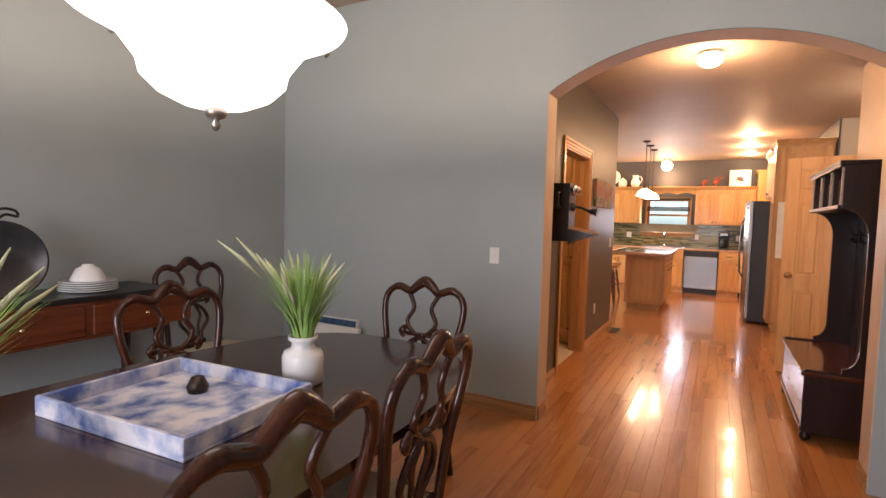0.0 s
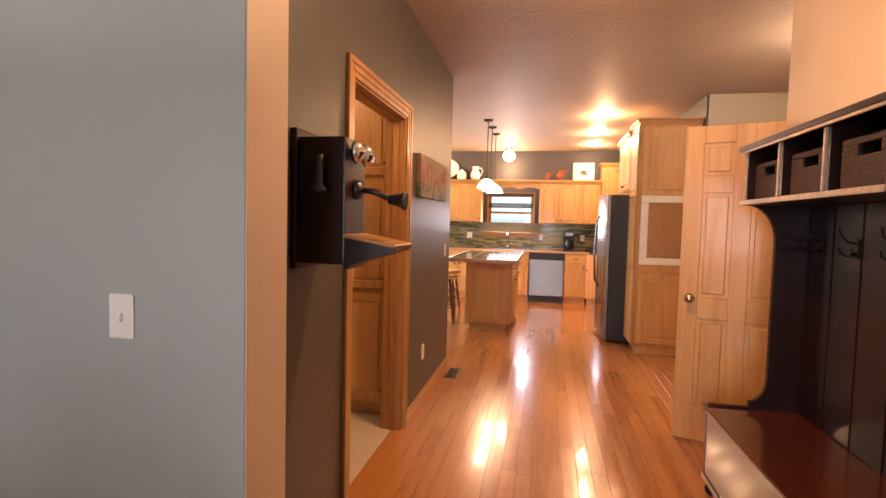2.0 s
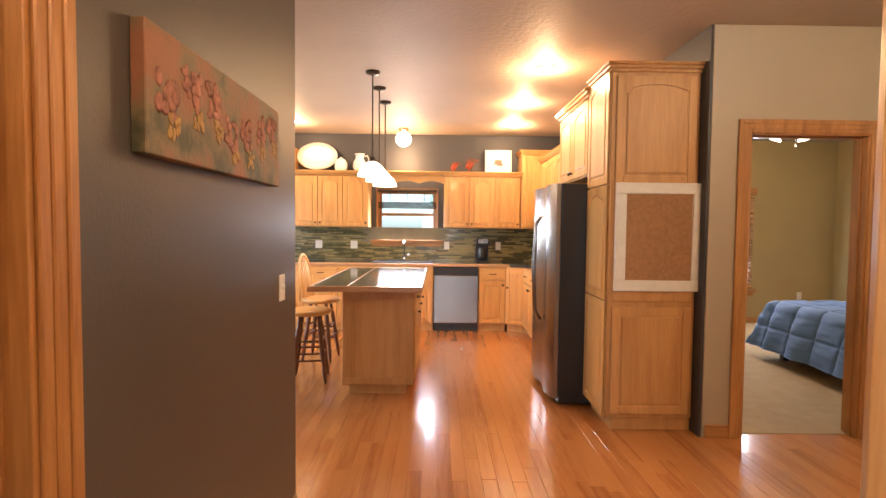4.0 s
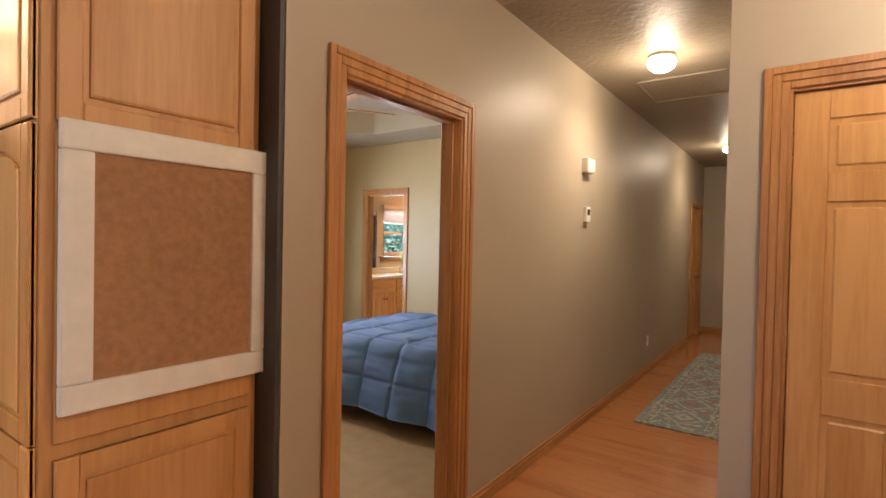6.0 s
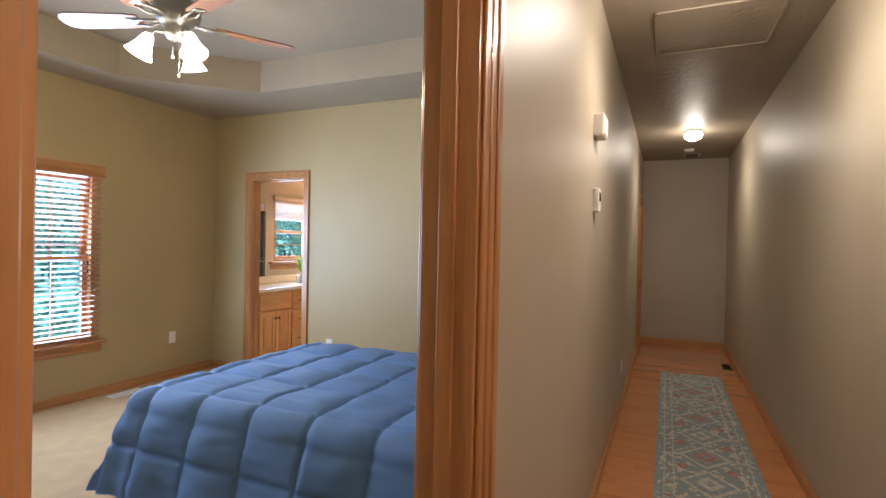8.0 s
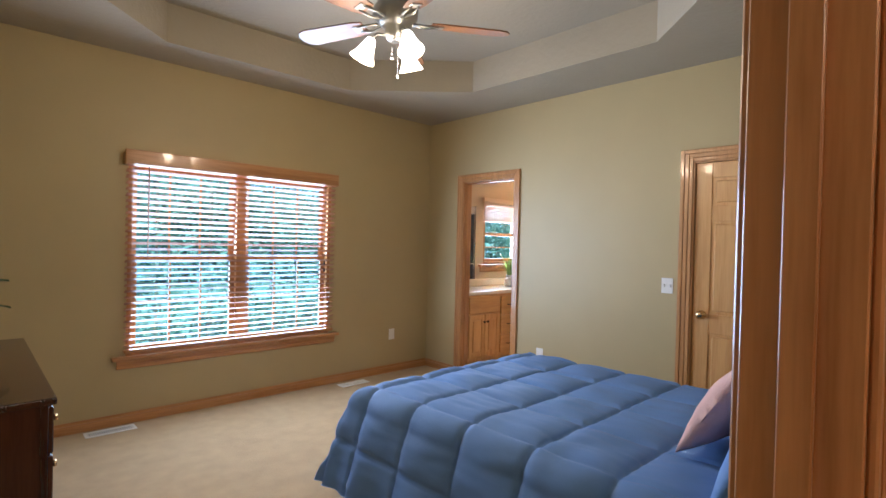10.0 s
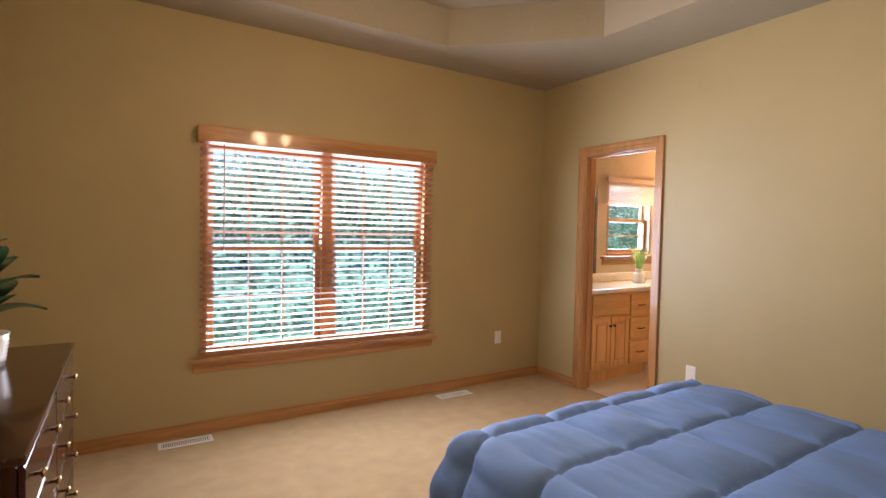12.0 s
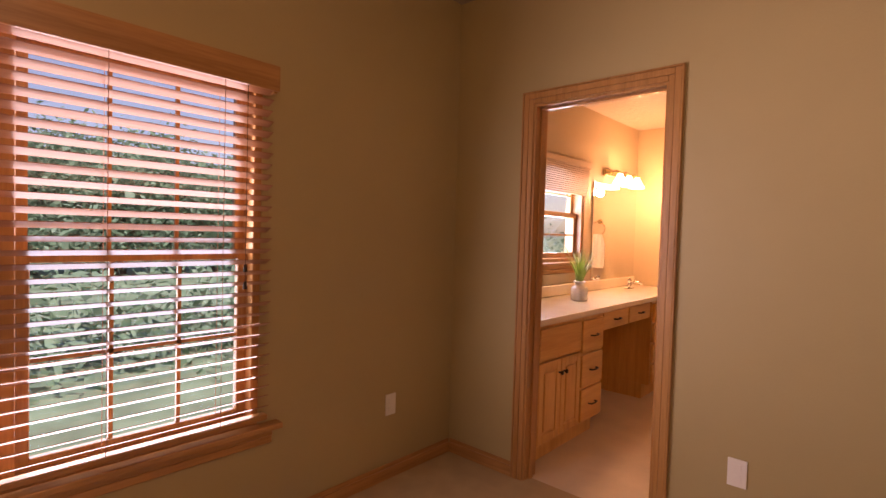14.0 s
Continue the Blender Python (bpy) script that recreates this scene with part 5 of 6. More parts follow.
d = thing("rooster_ornament", "red and brown wire rooster ornaments on top of cabinets", "ornament", (0.08, 10.78, 2.163))
M_RED = mat("red_enamel", (0.35, 0.07, 0.03), 0.5, var=0.4, scale=30)
b = Build()
for sx, sc in ((-0.17, 0.75), (0.05, 1.0)):
    b.lathe([(0, 0), (0.05 * sc, 0), (0.012, 0.015), (0.01, 0.05 * sc), (0.045 * sc, 0.07 * sc), (0.055 * sc, 0.10 * sc), (0.03 * sc, 0.14 * sc), (0.015, 0.16 * sc), (0, 0.17 * sc)], 12, (sx, 0, 0))
    for k in range(5):
        a = radians(50 + 22 * k)
        b.tube([(sx + 0.03 * sc, 0, 0.09 * sc), (sx + 0.10 * sc * math.cos(a) + 0.05 * sc, 0.01 * (k - 2), (0.11 + 0.10 * math.sin(a)) * sc), (sx + (0.05 + 0.15 * math.cos(a)) * sc, 0.015 * (k - 2), (0.07 + 0.13 * math.sin(a)) * sc)], [0.008, 0.007, 0.003], 6)
b.done("figure", M_RED, d)
d = thing("canister", "clear glass canister on the counter", "jar", (-2.72, 10.7, 0.907))
Build().lathe([(0, 0), (0.075, 0), (0.08, 0.02), (0.08, 0.22), (0.05, 0.25), (0.05, 0.27), (0, 0.28)], 20).done("body", M_STEEL, d)

# laundry cupboard seen through the hall doorway
d = thing("linen_cabinet", "tall oak linen cabinet with panel doors", "cabinet", (-1.99, 4.60, 0))
Build().box(0, 0, 0.10, 0.86, 0.45, 2.3, 0.003).box(0, 0.05, 0, 0.86, 0.45, 0.10).done("body", M_DOOR, d)
for x0 in (0.005, 0.435):
    for z0, hh in ((0.12, 0.755), (0.905, 0.745), (1.685, 0.58)):
        arch_front(d, x0, z0, 0.42, hh, -0.001, M_DOOR, False, (x0 + (0.385 if x0 > 0.1 else 0.035), z0 + 0.08))

# ---- corridor rug ----
M_RUG = mat("rug_field", (0.2, 0.25, 0.25), 0.95, var=0.3, scale=20, bump=0.4, bscale=250)
nt = M_RUG.node_tree
rr = [n for n in nt.nodes if n.type == 'VALTORGB'][0]
rr.color_ramp.interpolation = 'CONSTANT'
for el, (p_, c_) in zip(list(rr.color_ramp.elements) + [rr.color_ramp.elements.new(0.5), rr.color_ramp.elements.new(0.6)],
                        ((0.0, (0.20, 0.24, 0.24)), (0.46, (0.34, 0.34, 0.31)), (0.55, (0.46, 0.41, 0.34)), (0.66, (0.36, 0.21, 0.17)))):
    el.position, el.color = p_, (*c_, 1)
M_RUGL = mat("rug_pale", (0.40, 0.38, 0.33), 0.95, var=0.25, scale=40, bump=0.4, bscale=250)
M_RUGR = mat("rug_rose", (0.34, 0.17, 0.14), 0.95, var=0.3, scale=40, bump=0.4, bscale=250)
M_RUGD = mat("rug_slate", (0.22, 0.255, 0.265), 0.95, var=0.3, scale=40, bump=0.4, bscale=250)
rx0, rx1, ry0, ry1 = 4.63, 7.9, 5.97, 6.58
d = thing("runner_rug", "faded blue and rose patterned runner rug on the corridor floor", "rug")
Build().box(rx0, ry0, 0.001, rx1, ry1, 0.009, 0.003).done("field", M_RUG, d)
bl, bd, br = Build(), Build(), Build()
for e, bb, w in ((0.0, bd, 0.02), (0.05, bl, 0.008), (0.105, bl, 0.008)):
    bb.box(rx0 + e, ry0 + e, 0.009, rx1 - e, ry0 + e + w, 0.0102).box(rx0 + e, ry1 - e - w, 0.009, rx1 - e, ry1 - e, 0.0102)
    bb.box(rx0 + e, ry0 + e + w, 0.009, rx0 + e + w, ry1 - e - w, 0.0102).box(rx1 - e - w, ry0 + e + w, 0.009, rx1 - e, ry1 - e - w, 0.0102)


def diamond(bb, x, y, a, c, z0, z1):
    bb.prism([(x - a, y), (x, y - c), (x + a, y), (x, y + c)], z0, z1, 2)


ym = (ry0 + ry1) / 2
for k in range(7):
    x = rx0 + 0.35 + k * (rx1 - rx0 - 0.7) / 6
    diamond(bl, x, ym, 0.20, 0.17, 0.009, 0.0102)
    diamond(bd, x, ym, 0.165, 0.138, 0.0102, 0.0108)
    diamond(br if k % 2 else bl, x, ym, 0.10, 0.08, 0.0108, 0.0114)
    diamond(bd, x, ym, 0.04, 0.035, 0.0114, 0.012)
    for s in (-1, 1):
        diamond(br, x + 0.22, ym + s * 0.14, 0.05, 0.04, 0.009, 0.0102)
        diamond(bl, x, ym + s * 0.19, 0.03, 0.02, 0.0102, 0.0108)
for k in range(54):
    x = rx0 + 0.04 + k * (rx1 - rx0 - 0.08) / 53
    for y in (ry0 + 0.082, ry1 - 0.082):
        diamond((bl, br, bd)[k % 3], x, y, 0.022, 0.014, 0.009, 0.0103)
tagged(bl.done("pale_pattern", M_RUGL, d), kind="stuff")
tagged(bd.done("slate_pattern", M_RUGD, d), kind="stuff")
tagged(br.done("rose_pattern", M_RUGR, d), kind="stuff")

# ---- bedroom ----


def bed():
    d = thing("bed", "bed with a blue quilted comforter hanging over its sides", "bed", (3.32, 7.01, 0))
    W, L, T = 1.52, 2.05, 0.63
    Build().box(0.06, 0.03, 0.10, W - 0.06, L - 0.06, 0.34, 0.02, 2).done("box_spring", M_MATT, d)
    Build().box(0.03, 0.02, 0.34, W - 0.03, L - 0.03, T - 0.04, 0.05, 3).done("mattress", M_MATT, d)
    b = Build()
    for x, y in ((0.12, 0.1), (W - 0.12, 0.1), (0.12, L - 0.15), (W - 0.12, L - 0.15)):
        b.box(x - 0.03, y - 0.03, 0, x + 0.03, y + 0.03, 0.12)
    b.done("leg", M_BLACK, d)
    # the comforter: a sheet laid over the top, rounded at the edge and hanging at the sides and foot
    over = 0.47
    R = 0.10
    q = 0.33

    def prof(s, lim):
        """Across the top and down: from a run of cloth to (outward place, drop)."""
        if s <= lim - R:
            return s, 0.0
        a = (s - (lim - R)) / R
        if a < math.pi / 2:
            return lim - R + R * math.sin(a), R * (1 - math.cos(a))
        return lim + 0.03 * (1 - math.exp(-(a - math.pi / 2))) + 0.20 * R * (a - math.pi / 2), R + R * (a - math.pi / 2)

    def cloth(u, v):
        sx = (u - 0.5) * (W + 2 * over)
        sy = v * (L + over)
        x, dx = prof(abs(sx), W / 2)
        x = math.copysign(x, sx)
        y, dy = prof(sy, L) if sy > 0.2 else (sy, 0.0)
        drop = max(dx, dy)
        drop = min(drop, 0.50)
        puff_x, puff_y = abs(math.sin(math.pi * sx / q)), abs(math.sin(math.pi * (sy + 0.06) / q))
        seam = math.exp(-9.0 * min(puff_x, puff_y))
        puff = 0.024 * (1 - seam) - 0.012 + 0.010 * puff_x * puff_y
        wr = 0.006 * noise.noise(Vector((sx * 16, sy * 5, 1.0))) + 0.010 * noise.noise(Vector((sx * 4, sy * 6, 7.0))) + 0.007 * (0.3 + seam) * noise.noise(Vector((sx * 34, sy * 9, 3.0)))
        p = Vector((W / 2 + x, y, T - drop))
        nrm = Vector((math.copysign(min(1, dx / R), sx), min(1, dy / R), max(0.0, 1 - max(dx, dy) / R)))
        if nrm.length < 0.01:
            nrm = Vector((0, 0, 1))
        nrm.normalize()
        hang = max(0.0, max(dx, dy) - R)
        fold = hang * 0.05 * math.sin((sy if dx > dy else sx) * 15 + 2 * math.sin(3 * sy))
        return p + nrm * (puff + wr + fold)
    b = Build()
    b.grid(cloth, 230, 230)
    b.done("comforter", M_QUILT, d)

    def pillow(name, at, rx, rz, w, h, t, material, label):
        p = thing(name, label, "pillow", at, 0, "pillows on the bed")
        p.matrix_world = pose(*at, rx, 0, rz)
        b = Build()
        for s in (-1, 1):
            b.grid(lambda u, v: Vector(((u - 0.5) * w * (1 - 0.06 * math.sin(math.pi * v)), (v - 0.5) * h * (1 - 0.06 * math.sin(math.pi * u)),
                                        s * t * (max(0, math.sin(math.pi * u) * math.sin(math.pi * v))) ** 0.45 + 0.004 * noise.noise(Vector((u * 6, v * 6, s)))) ), 22, 22)
        bmesh.ops.remove_doubles(b.bm, verts=b.bm.verts[:], dist=0.002)
        b.done("cushion", material, p)
    pillow("blue_pillow", (3.70, 7.22, 0.83), 118, 0, 0.68, 0.46, 0.09, M_QUILT, "blue pillow in a sham at the bed head")
    pillow("blue_pillow", (4.40, 7.22, 0.83), 118, 0, 0.68, 0.46, 0.09, M_QUILT, "blue pillow in a sham at the bed head")
    pillow("pink_pillow", (3.90, 7.42, 0.835), 122, -4, 0.44, 0.40, 0.075, M_PINK, "pale pink square throw pillow leaning on the bed")


bed()

d = thing("dresser", "dark glossy wooden dresser with small knobs", "dresser", (1.605, 9.02, 0))
DW, DL, DH = 0.455, 1.38, 0.82
Build().box(0, 0.012, 0.06, DW - 0.012, DL - 0.012, DH - 0.025, 0.003).box(0.02, 0.04, 0, DW - 0.05, DL - 0.04, 0.06).done("body", M_MAHOG, d)
Build().box(0, 0, DH - 0.025, DW + 0.01, DL, DH, 0.006, 2).done("top", M_MAHOGY, d)
for r in range(4):
    for c in range(2):
        z0 = 0.09 + r * 0.175
        y0 = 0.03 + c * 0.665
        q = new("drawer")
        q.parent = d
        Build().box(DW - 0.013, y0, z0, DW + 0.004, y0 + 0.655, z0 + 0.165, 0.004).done("front", M_MAHOG, q)
        for yy in (0.15, 0.50):
            b = Build()
            b.lathe([(0, 0), (0.006, 0), (0.005, 0.010), (0.014, 0.018), (0.012, 0.026), (0, 0.028)], 12, (0, 0, 0), Matrix.Translation((DW + 0.004, y0 + yy, z0 + 0.085)) @ Matrix.Rotation(radians(90), 4, 'Y'))
            tagged(b.done("handle", M_BRASS, q), "small brass knob")

d = thing("potted_plant", "small rubber plant in a white ribbed pot on the dresser", "plant", (1.80, 10.05, DH))
prof = [(0, 0), (0.072, 0), (0.074, 0.018)]
for k in range(6):
    prof += [(0.078 + 0.002 * k, 0.02 + 0.016 * k), (0.074 + 0.002 * k, 0.028 + 0.016 * k)]
prof += [(0.09, 0.125), (0.082, 0.125), (0.078, 0.105), (0, 0.105)]
Build().lathe(prof, 32).done("pot", M_CERAM, d)
rng = random.Random(6)
Build().tube([(0, 0, 0.10), (0.006, 0.004, 0.22), (0, 0, 0.40)], [0.012, 0.009, 0.005], 8).done("stem", M_BARK, d)


def leaf(L_, w, bend):
    b = Build()
    b.grid(lambda u, v: Vector((L_ * u, (v - 0.5) * 2 * w * (math.sin(math.pi * min(1, u * 0.92 + 0.06)) ** 0.7), bend * L_ * (u - 1.2 * u * u) + 0.25 * abs(v - 0.5) * w)), 8, 4)
    return b.mesh("leaf", M_GREEN)


leafs = [leaf(0.21, 0.085, 0.55), leaf(0.18, 0.075, 0.5), leaf(0.14, 0.06, 0.7)]
for k in range(15):
    o = new("leaf", leafs[0 if k < 6 else 1 if k < 11 else 2])
    o.parent = d
    o.matrix_local = pose(0, 0, 0.17 + 0.016 * k, 0, -18 - 3.2 * k + rng.uniform(-8, 8), 137.5 * k + 20)
d = thing("glass_frame", "small dark frame standing on the dresser", "frame", (1.665, 9.14, DH))
Build().box(-0.05, -0.006, 0, 0.05, 0.006, 0.13, 0.004).done("frame", M_BLACK, d)
tagged(Build().box(-0.04, -0.008, 0.012, 0.04, -0.0062, 0.118).done("pane", M_CHROME, d), "reflecting pane")


def ceiling_fan():
    d = thing("ceiling_fan", "ceiling fan with oak blades and three lit glass shades", "fan", (3.55, 9.06, H + 0.27))
    b = Build()
    b.lathe([(0, 0), (0.07, 0), (0.065, -0.04), (0.02, -0.06), (0.014, -0.06), (0.014, -0.24), (0.04, -0.25), (0.10, -0.28), (0.125, -0.32), (0.12, -0.37), (0.08, -0.41), (0.06, -0.43), (0.065, -0.46), (0.04, -0.49), (0, -0.49)], 32)
    b.done("motor", M_PEWTER, d)
    blade = Build()
    blade.prism([(0.20, -0.050), (0.26, -0.062), (0.58, -0.072), (0.63, -0.060), (0.655, -0.02), (0.655, 0.02), (0.63, 0.060), (0.58, 0.072), (0.26, 0.062), (0.20, 0.050)], -0.004, 0.004, 2)
    me = blade.mesh("blade", M_DOORX)
    arm = Build()
    arm.tube([(0.09, -0.012, -0.005), (0.16, -0.03, -0.012), (0.24, -0.02, -0.006)], 0.007, 8).tube([(0.09, 0.012, -0.005), (0.16, 0.03, -0.012), (0.24, 0.02, -0.006)], 0.007, 8).box(0.22, -0.03, -0.009, 0.27, 0.03, -0.0045, 0.002)
    ma = arm.mesh("blade_arm", M_PEWTER)
    for k in range(5):
        for m_, n_ in ((me, "blade"), (ma, "blade_arm")):
            o = new(n_, m_)
            o.parent = d
            o.matrix_local = pose(0, 0, -0.385, 0, 0, 72 * k + FAN) @ pose(0, 0, 0, 11, 0, 0)
    for k in range(3):
        a = radians(120 * k + 20)
        Build().tube([(0.03 * math.cos(a), 0.03 * math.sin(a), -0.46), (0.10 * math.cos(a), 0.10 * math.sin(a), -0.455), (0.13 * math.cos(a), 0.13 * math.sin(a), -0.49)], 0.008, 8).done("lamp_arm", M_PEWTER, d)
        m = Matrix.Translation((0.13 * math.cos(a), 0.13 * math.sin(a), -0.485)) @ Matrix.Rotation(a, 4, 'Z') @ Matrix.Rotation(radians(-24), 4, 'Y')
        Build().lathe([(0.022, 0), (0.032, -0.02), (0.042, -0.06), (0.058, -0.10), (0.072, -0.125), (0.068, -0.126), (0.05, -0.095), (0.02, -0.01)], 24, (0, 0, 0), m).done("shade", M_SHADEF, d)
        Build().lathe([(0, -0.02), (0.018, -0.03), (0.026, -0.07), (0.014, -0.095), (0, -0.098)], 14, (0, 0, 0), m).done("bulb", M_BULB, d)
    b = Build()
    b.tube([(0.02, 0, -0.48), (0.02, 0, -0.66)], 0.002, 5).lathe([(0, 0), (0.007, 0), (0.004, 0.03), (0, 0.03)], 8, (0.02, 0, -0.69))
    b.tube([(-0.02, 0, -0.48), (-0.02, 0, -0.58)], 0.002, 5).lathe([(0, 0), (0.010, 0.006), (0.006, 0.02), (0, 0.022)], 8, (-0.02, 0, -0.60))
    b.done("pull_chain", M_CHROME, d)


FAN = 40
M_PEWTER = mat("pewter", (0.30, 0.29, 0.26), 0.35, 0.8, var=0.1)
M_DOORX = wood("oak_blade", (0.15, 0.06, 0.02), (0.24, 0.105, 0.038), 0, 0.4, 0.2)
M_SHADEF = glow("fan_shade", (1, 0.92, 0.78), 2.6)
ceiling_fan()

# ---- bathroom ----
VX0, VX1, VY = XE + 0.125, 8.495, 10.60
d = thing("bath_vanity", "long honey wood bathroom vanity with cream top", "vanity", (VX0, VY, 0.035))
VW = VX1 - VX0
VD = YN - 0.006 - VY
b = Build()
b.box(0, 0, 0.09, 0.87, VD, 0.80, 0.002).box(0, 0.06, -0.035, 0.87, VD, 0.09)
b.box(1.81, 0, 0.09, VW, VD, 0.80, 0.002).box(1.81, 0.06, -0.035, VW, VD, 0.09)
b.box(0.87, 0.02, 0.66, 1.81, VD, 0.80)
b.box(0.87, VD - 0.02, -0.035, 1.81, VD, 0.66)
b.done("body", M_MAPLE, d)
arch_front(d, 0.02, 0.11, 0.25, 0.47, -0.001, M_MAPLE, False, (0.245, 0.50))
arch_front(d, 0.275, 0.11, 0.25, 0.47, -0.001, M_MAPLE, False, (0.30, 0.50))
drawer_front(d, 0.02, 0.60, 0.505, 0.18, -0.001, M_MAPLEX, False)
for k in range(3):
    drawer_front(d, 0.55, 0.11 + 0.227 * k, 0.30, 0.21, -0.001, M_MAPLEX)
for k in range(2):
    drawer_front(d, 0.89 + 0.455 * k, 0.67, 0.44, 0.12, 0.019, M_MAPLEX)
for k in range(4):
    drawer_front(d, 1.83, 0.11 + 0.17 * k, 0.27, 0.155, -0.001, M_MAPLEX)
arch_front(d, 2.12, 0.11, 0.55, 0.47, -0.001, M_MAPLE, False, (2.16, 0.50))
drawer_front(d, 2.12, 0.60, 0.55, 0.18, -0.001, M_MAPLEX)
Build().box(0, -0.025, 0.80, VW, VD, 0.84, 0.008, 2).box(0, VD - 0.02, 0.84, VW, VD, 0.93, 0.006).done("top", M_BATHTOP, d)
d = thing("bath_mirror", "frameless bathroom wall mirror", "mirror", (0, YN - 0.006, 0))
Build().box(7.52, -0.008, 0.96, 8.485, -0.001, 1.84, 0.002).done("glass", M_MIRROR, d)
Build().box(7.51, -0.012, 0.95, 7.522, 0, 1.85).done("edge", M_CHROME, d)
d = thing("bath_mirror", "narrow bathroom wall mirror beside the window", "mirror", (0, YN - 0.006, 0))
Build().box(5.83, -0.008, 0.96, 6.42, -0.001, 1.86, 0.002).done("glass", M_MIRROR, d)
Build().box(6.42, -0.014, 0.95, 6.436, 0, 1.87).done("edge", M_CHROME, d)
d = thing("vanity_light", "brass vanity light bar with three glowing shades", "lamp", (7.97, YN - 0.006, 1.94))
Build().box(-0.28, -0.03, -0.03, 0.28, 0, 0.03, 0.008, 2).done("bar", M_BRASS, d)
for k in (-1, 0, 1):
    Build().tube([(0.2 * k, -0.03, 0), (0.2 * k, -0.10, 0.02), (0.2 * k, -0.13, -0.01)], 0.008, 8).done("arm", M_BRASS, d)
    Build().lathe([(0.02, -0.01), (0.03, -0.03), (0.06, -0.09), (0.07, -0.11), (0.064, -0.11), (0.02, -0.02)], 20, (0.2 * k, -0.13, 0)).done("shade", M_DOME, d)
d = thing("towel_ring", "brass towel ring on the bathroom wall", "towel ring", (8.499, 10.72, 1.52))
b = Build()
b.lathe([(0, 0), (0.025, 0), (0.022, 0.012), (0.008, 0.016), (0.008, 0.05), (0, 0.05)], 16, (0, 0, 0), Matrix.Rotation(radians(-90), 4, 'Y'))
b.tube([(-0.045, 0.075 * math.sin(2 * math.pi * k / 24), -0.075 + 0.075 * math.cos(2 * math.pi * k / 24)) for k in range(25)], 0.004, 6)
b.done("ring", M_BRASS, d)
d = thing("hand_towel", "cream hand towel hanging from the towel ring", "towel", (8.454, 10.72, 1.385))
b = Build()
for s, L_ in ((-1, 0.36), (1, 0.34)):
    b.grid(lambda u, v: Vector((s * (0.008 + 0.006 * v) + 0.005 * math.sin(11 * u + s), (u - 0.5) * (0.09 + 0.07 * min(1, 3 * v)), -L_ * v)), 14, 10)
b.done("cloth", M_TOWEL, d)
d = thing("bath_faucet", "chrome bathroom faucet on the vanity", "faucet", (8.0, 10.95, 0.875))
b = Build()
b.box(-0.08, -0.02, 0, 0.08, 0.02, 0.012, 0.005, 2).lathe([(0, 0), (0.018, 0), (0.015, 0.06), (0, 0.065)], 12)
b.tube([(0, 0, 0.05), (0, -0.06, 0.075), (0, -0.12, 0.06)], 0.010, 8)
b.lathe([(0, 0), (0.016, 0), (0.018, 0.03), (0.01, 0.045), (0, 0.045)], 12, (0, 0.0, 0.06))
b.done("spout", M_CHROME, d)


def grass_pot(name, at, scale, label, n=130, seedn=14, sd=1):
    """A white vase with a tuft of tall grass and seed heads."""
    d = thing(name, label, "plant", at)
    k_ = scale
    Build().lathe([(0, 0), (0.062 * k_, 0), (0.072 * k_, 0.006 * k_), (0.074 * k_, 0.10 * k_), (0.066 * k_, 0.118 * k_), (0.042 * k_, 0.128 * k_), (0.040 * k_, 0.150 * k_), (0.052 * k_, 0.160 * k_), (0.052 * k_, 0.172 * k_), (0.045 * k_, 0.172 * k_), (0.036 * k_, 0.15 * k_), (0, 0.145 * k_)], 32).done("vase", M_CERAM, d)
    r = random.Random(sd)
    b, s = Build(), Build()
    for i in range(n + seedn):
        seed = i >= n
        a = r.uniform(0, 2 * math.pi)
        ln = r.uniform(0.20, 0.37) * k_ * (1.2 if seed else 1)
        lean = r.uniform(0.0, 0.68) if not seed else r.uniform(0.05, 0.6)
        ww = r.uniform(0.0025, 0.0055) * k_
        r0 = r.uniform(0, 0.03) * k_
        side = Vector((-math.sin(a), math.cos(a), 0))
        out = Vector((math.cos(a), math.sin(a), 0))
        prev = None
        pts = []
        for q in range(6):
            u = q / 5
            p = out * (r0 + ln * lean * (0.35 * u + 0.65 * u * u)) + Vector((0, 0, 0.14 * k_ + ln * u * (1 - 0.28 * lean * u)))
            pts.append(p)
            w = ww * (1 - u) ** 0.6 if not seed else ww * 0.4
            cur = (b.bm.verts.new(p - side * w), b.bm.verts.new(p + side * w))
            if prev:
                b.bm.faces.new((prev[0], prev[1], cur[1], cur[0]))
            prev = cur
        if seed:
            s.tube([pts[3], pts[4], pts[5]], [0.002 * k_, 0.0075 * k_, 0.0015 * k_], 6)
    tagged(b.done("grass", M_GRASS, d), "green grass blades", kind="stuff")
    if seedn:
        tagged(s.done("seed_heads", M_SEED, d), "pale feathery seed heads", kind="stuff")
    return d


grass_pot("bath_plant", (6.82, 10.86, 0.875), 0.85, "green grass in a white pot on the vanity", 110, 4, 5)

d = thing("shower_door", "dark framed shower door with chrome handle", "shower door", (8.47, 8.70, 0))
Build().box(-0.03, 0, 0, 0, 0.75, 1.95, 0.004).done("panel", M_BLACK, d)
b = Build()
for y0 in (0.0, 0.72):
    b.box(-0.04, y0, 0, -0.03, y0 + 0.03, 1.96, 0.002)
b.box(-0.04, 0.03, 1.93, -0.03, 0.72, 1.96, 0.002).tube([(-0.04, 0.1, 1.05), (-0.08, 0.1, 1.05), (-0.08, 0.62, 1.05), (-0.04, 0.62, 1.05)], 0.009, 8)
tagged(b.done("frame", M_CHROME, d), "chrome frame and bar")

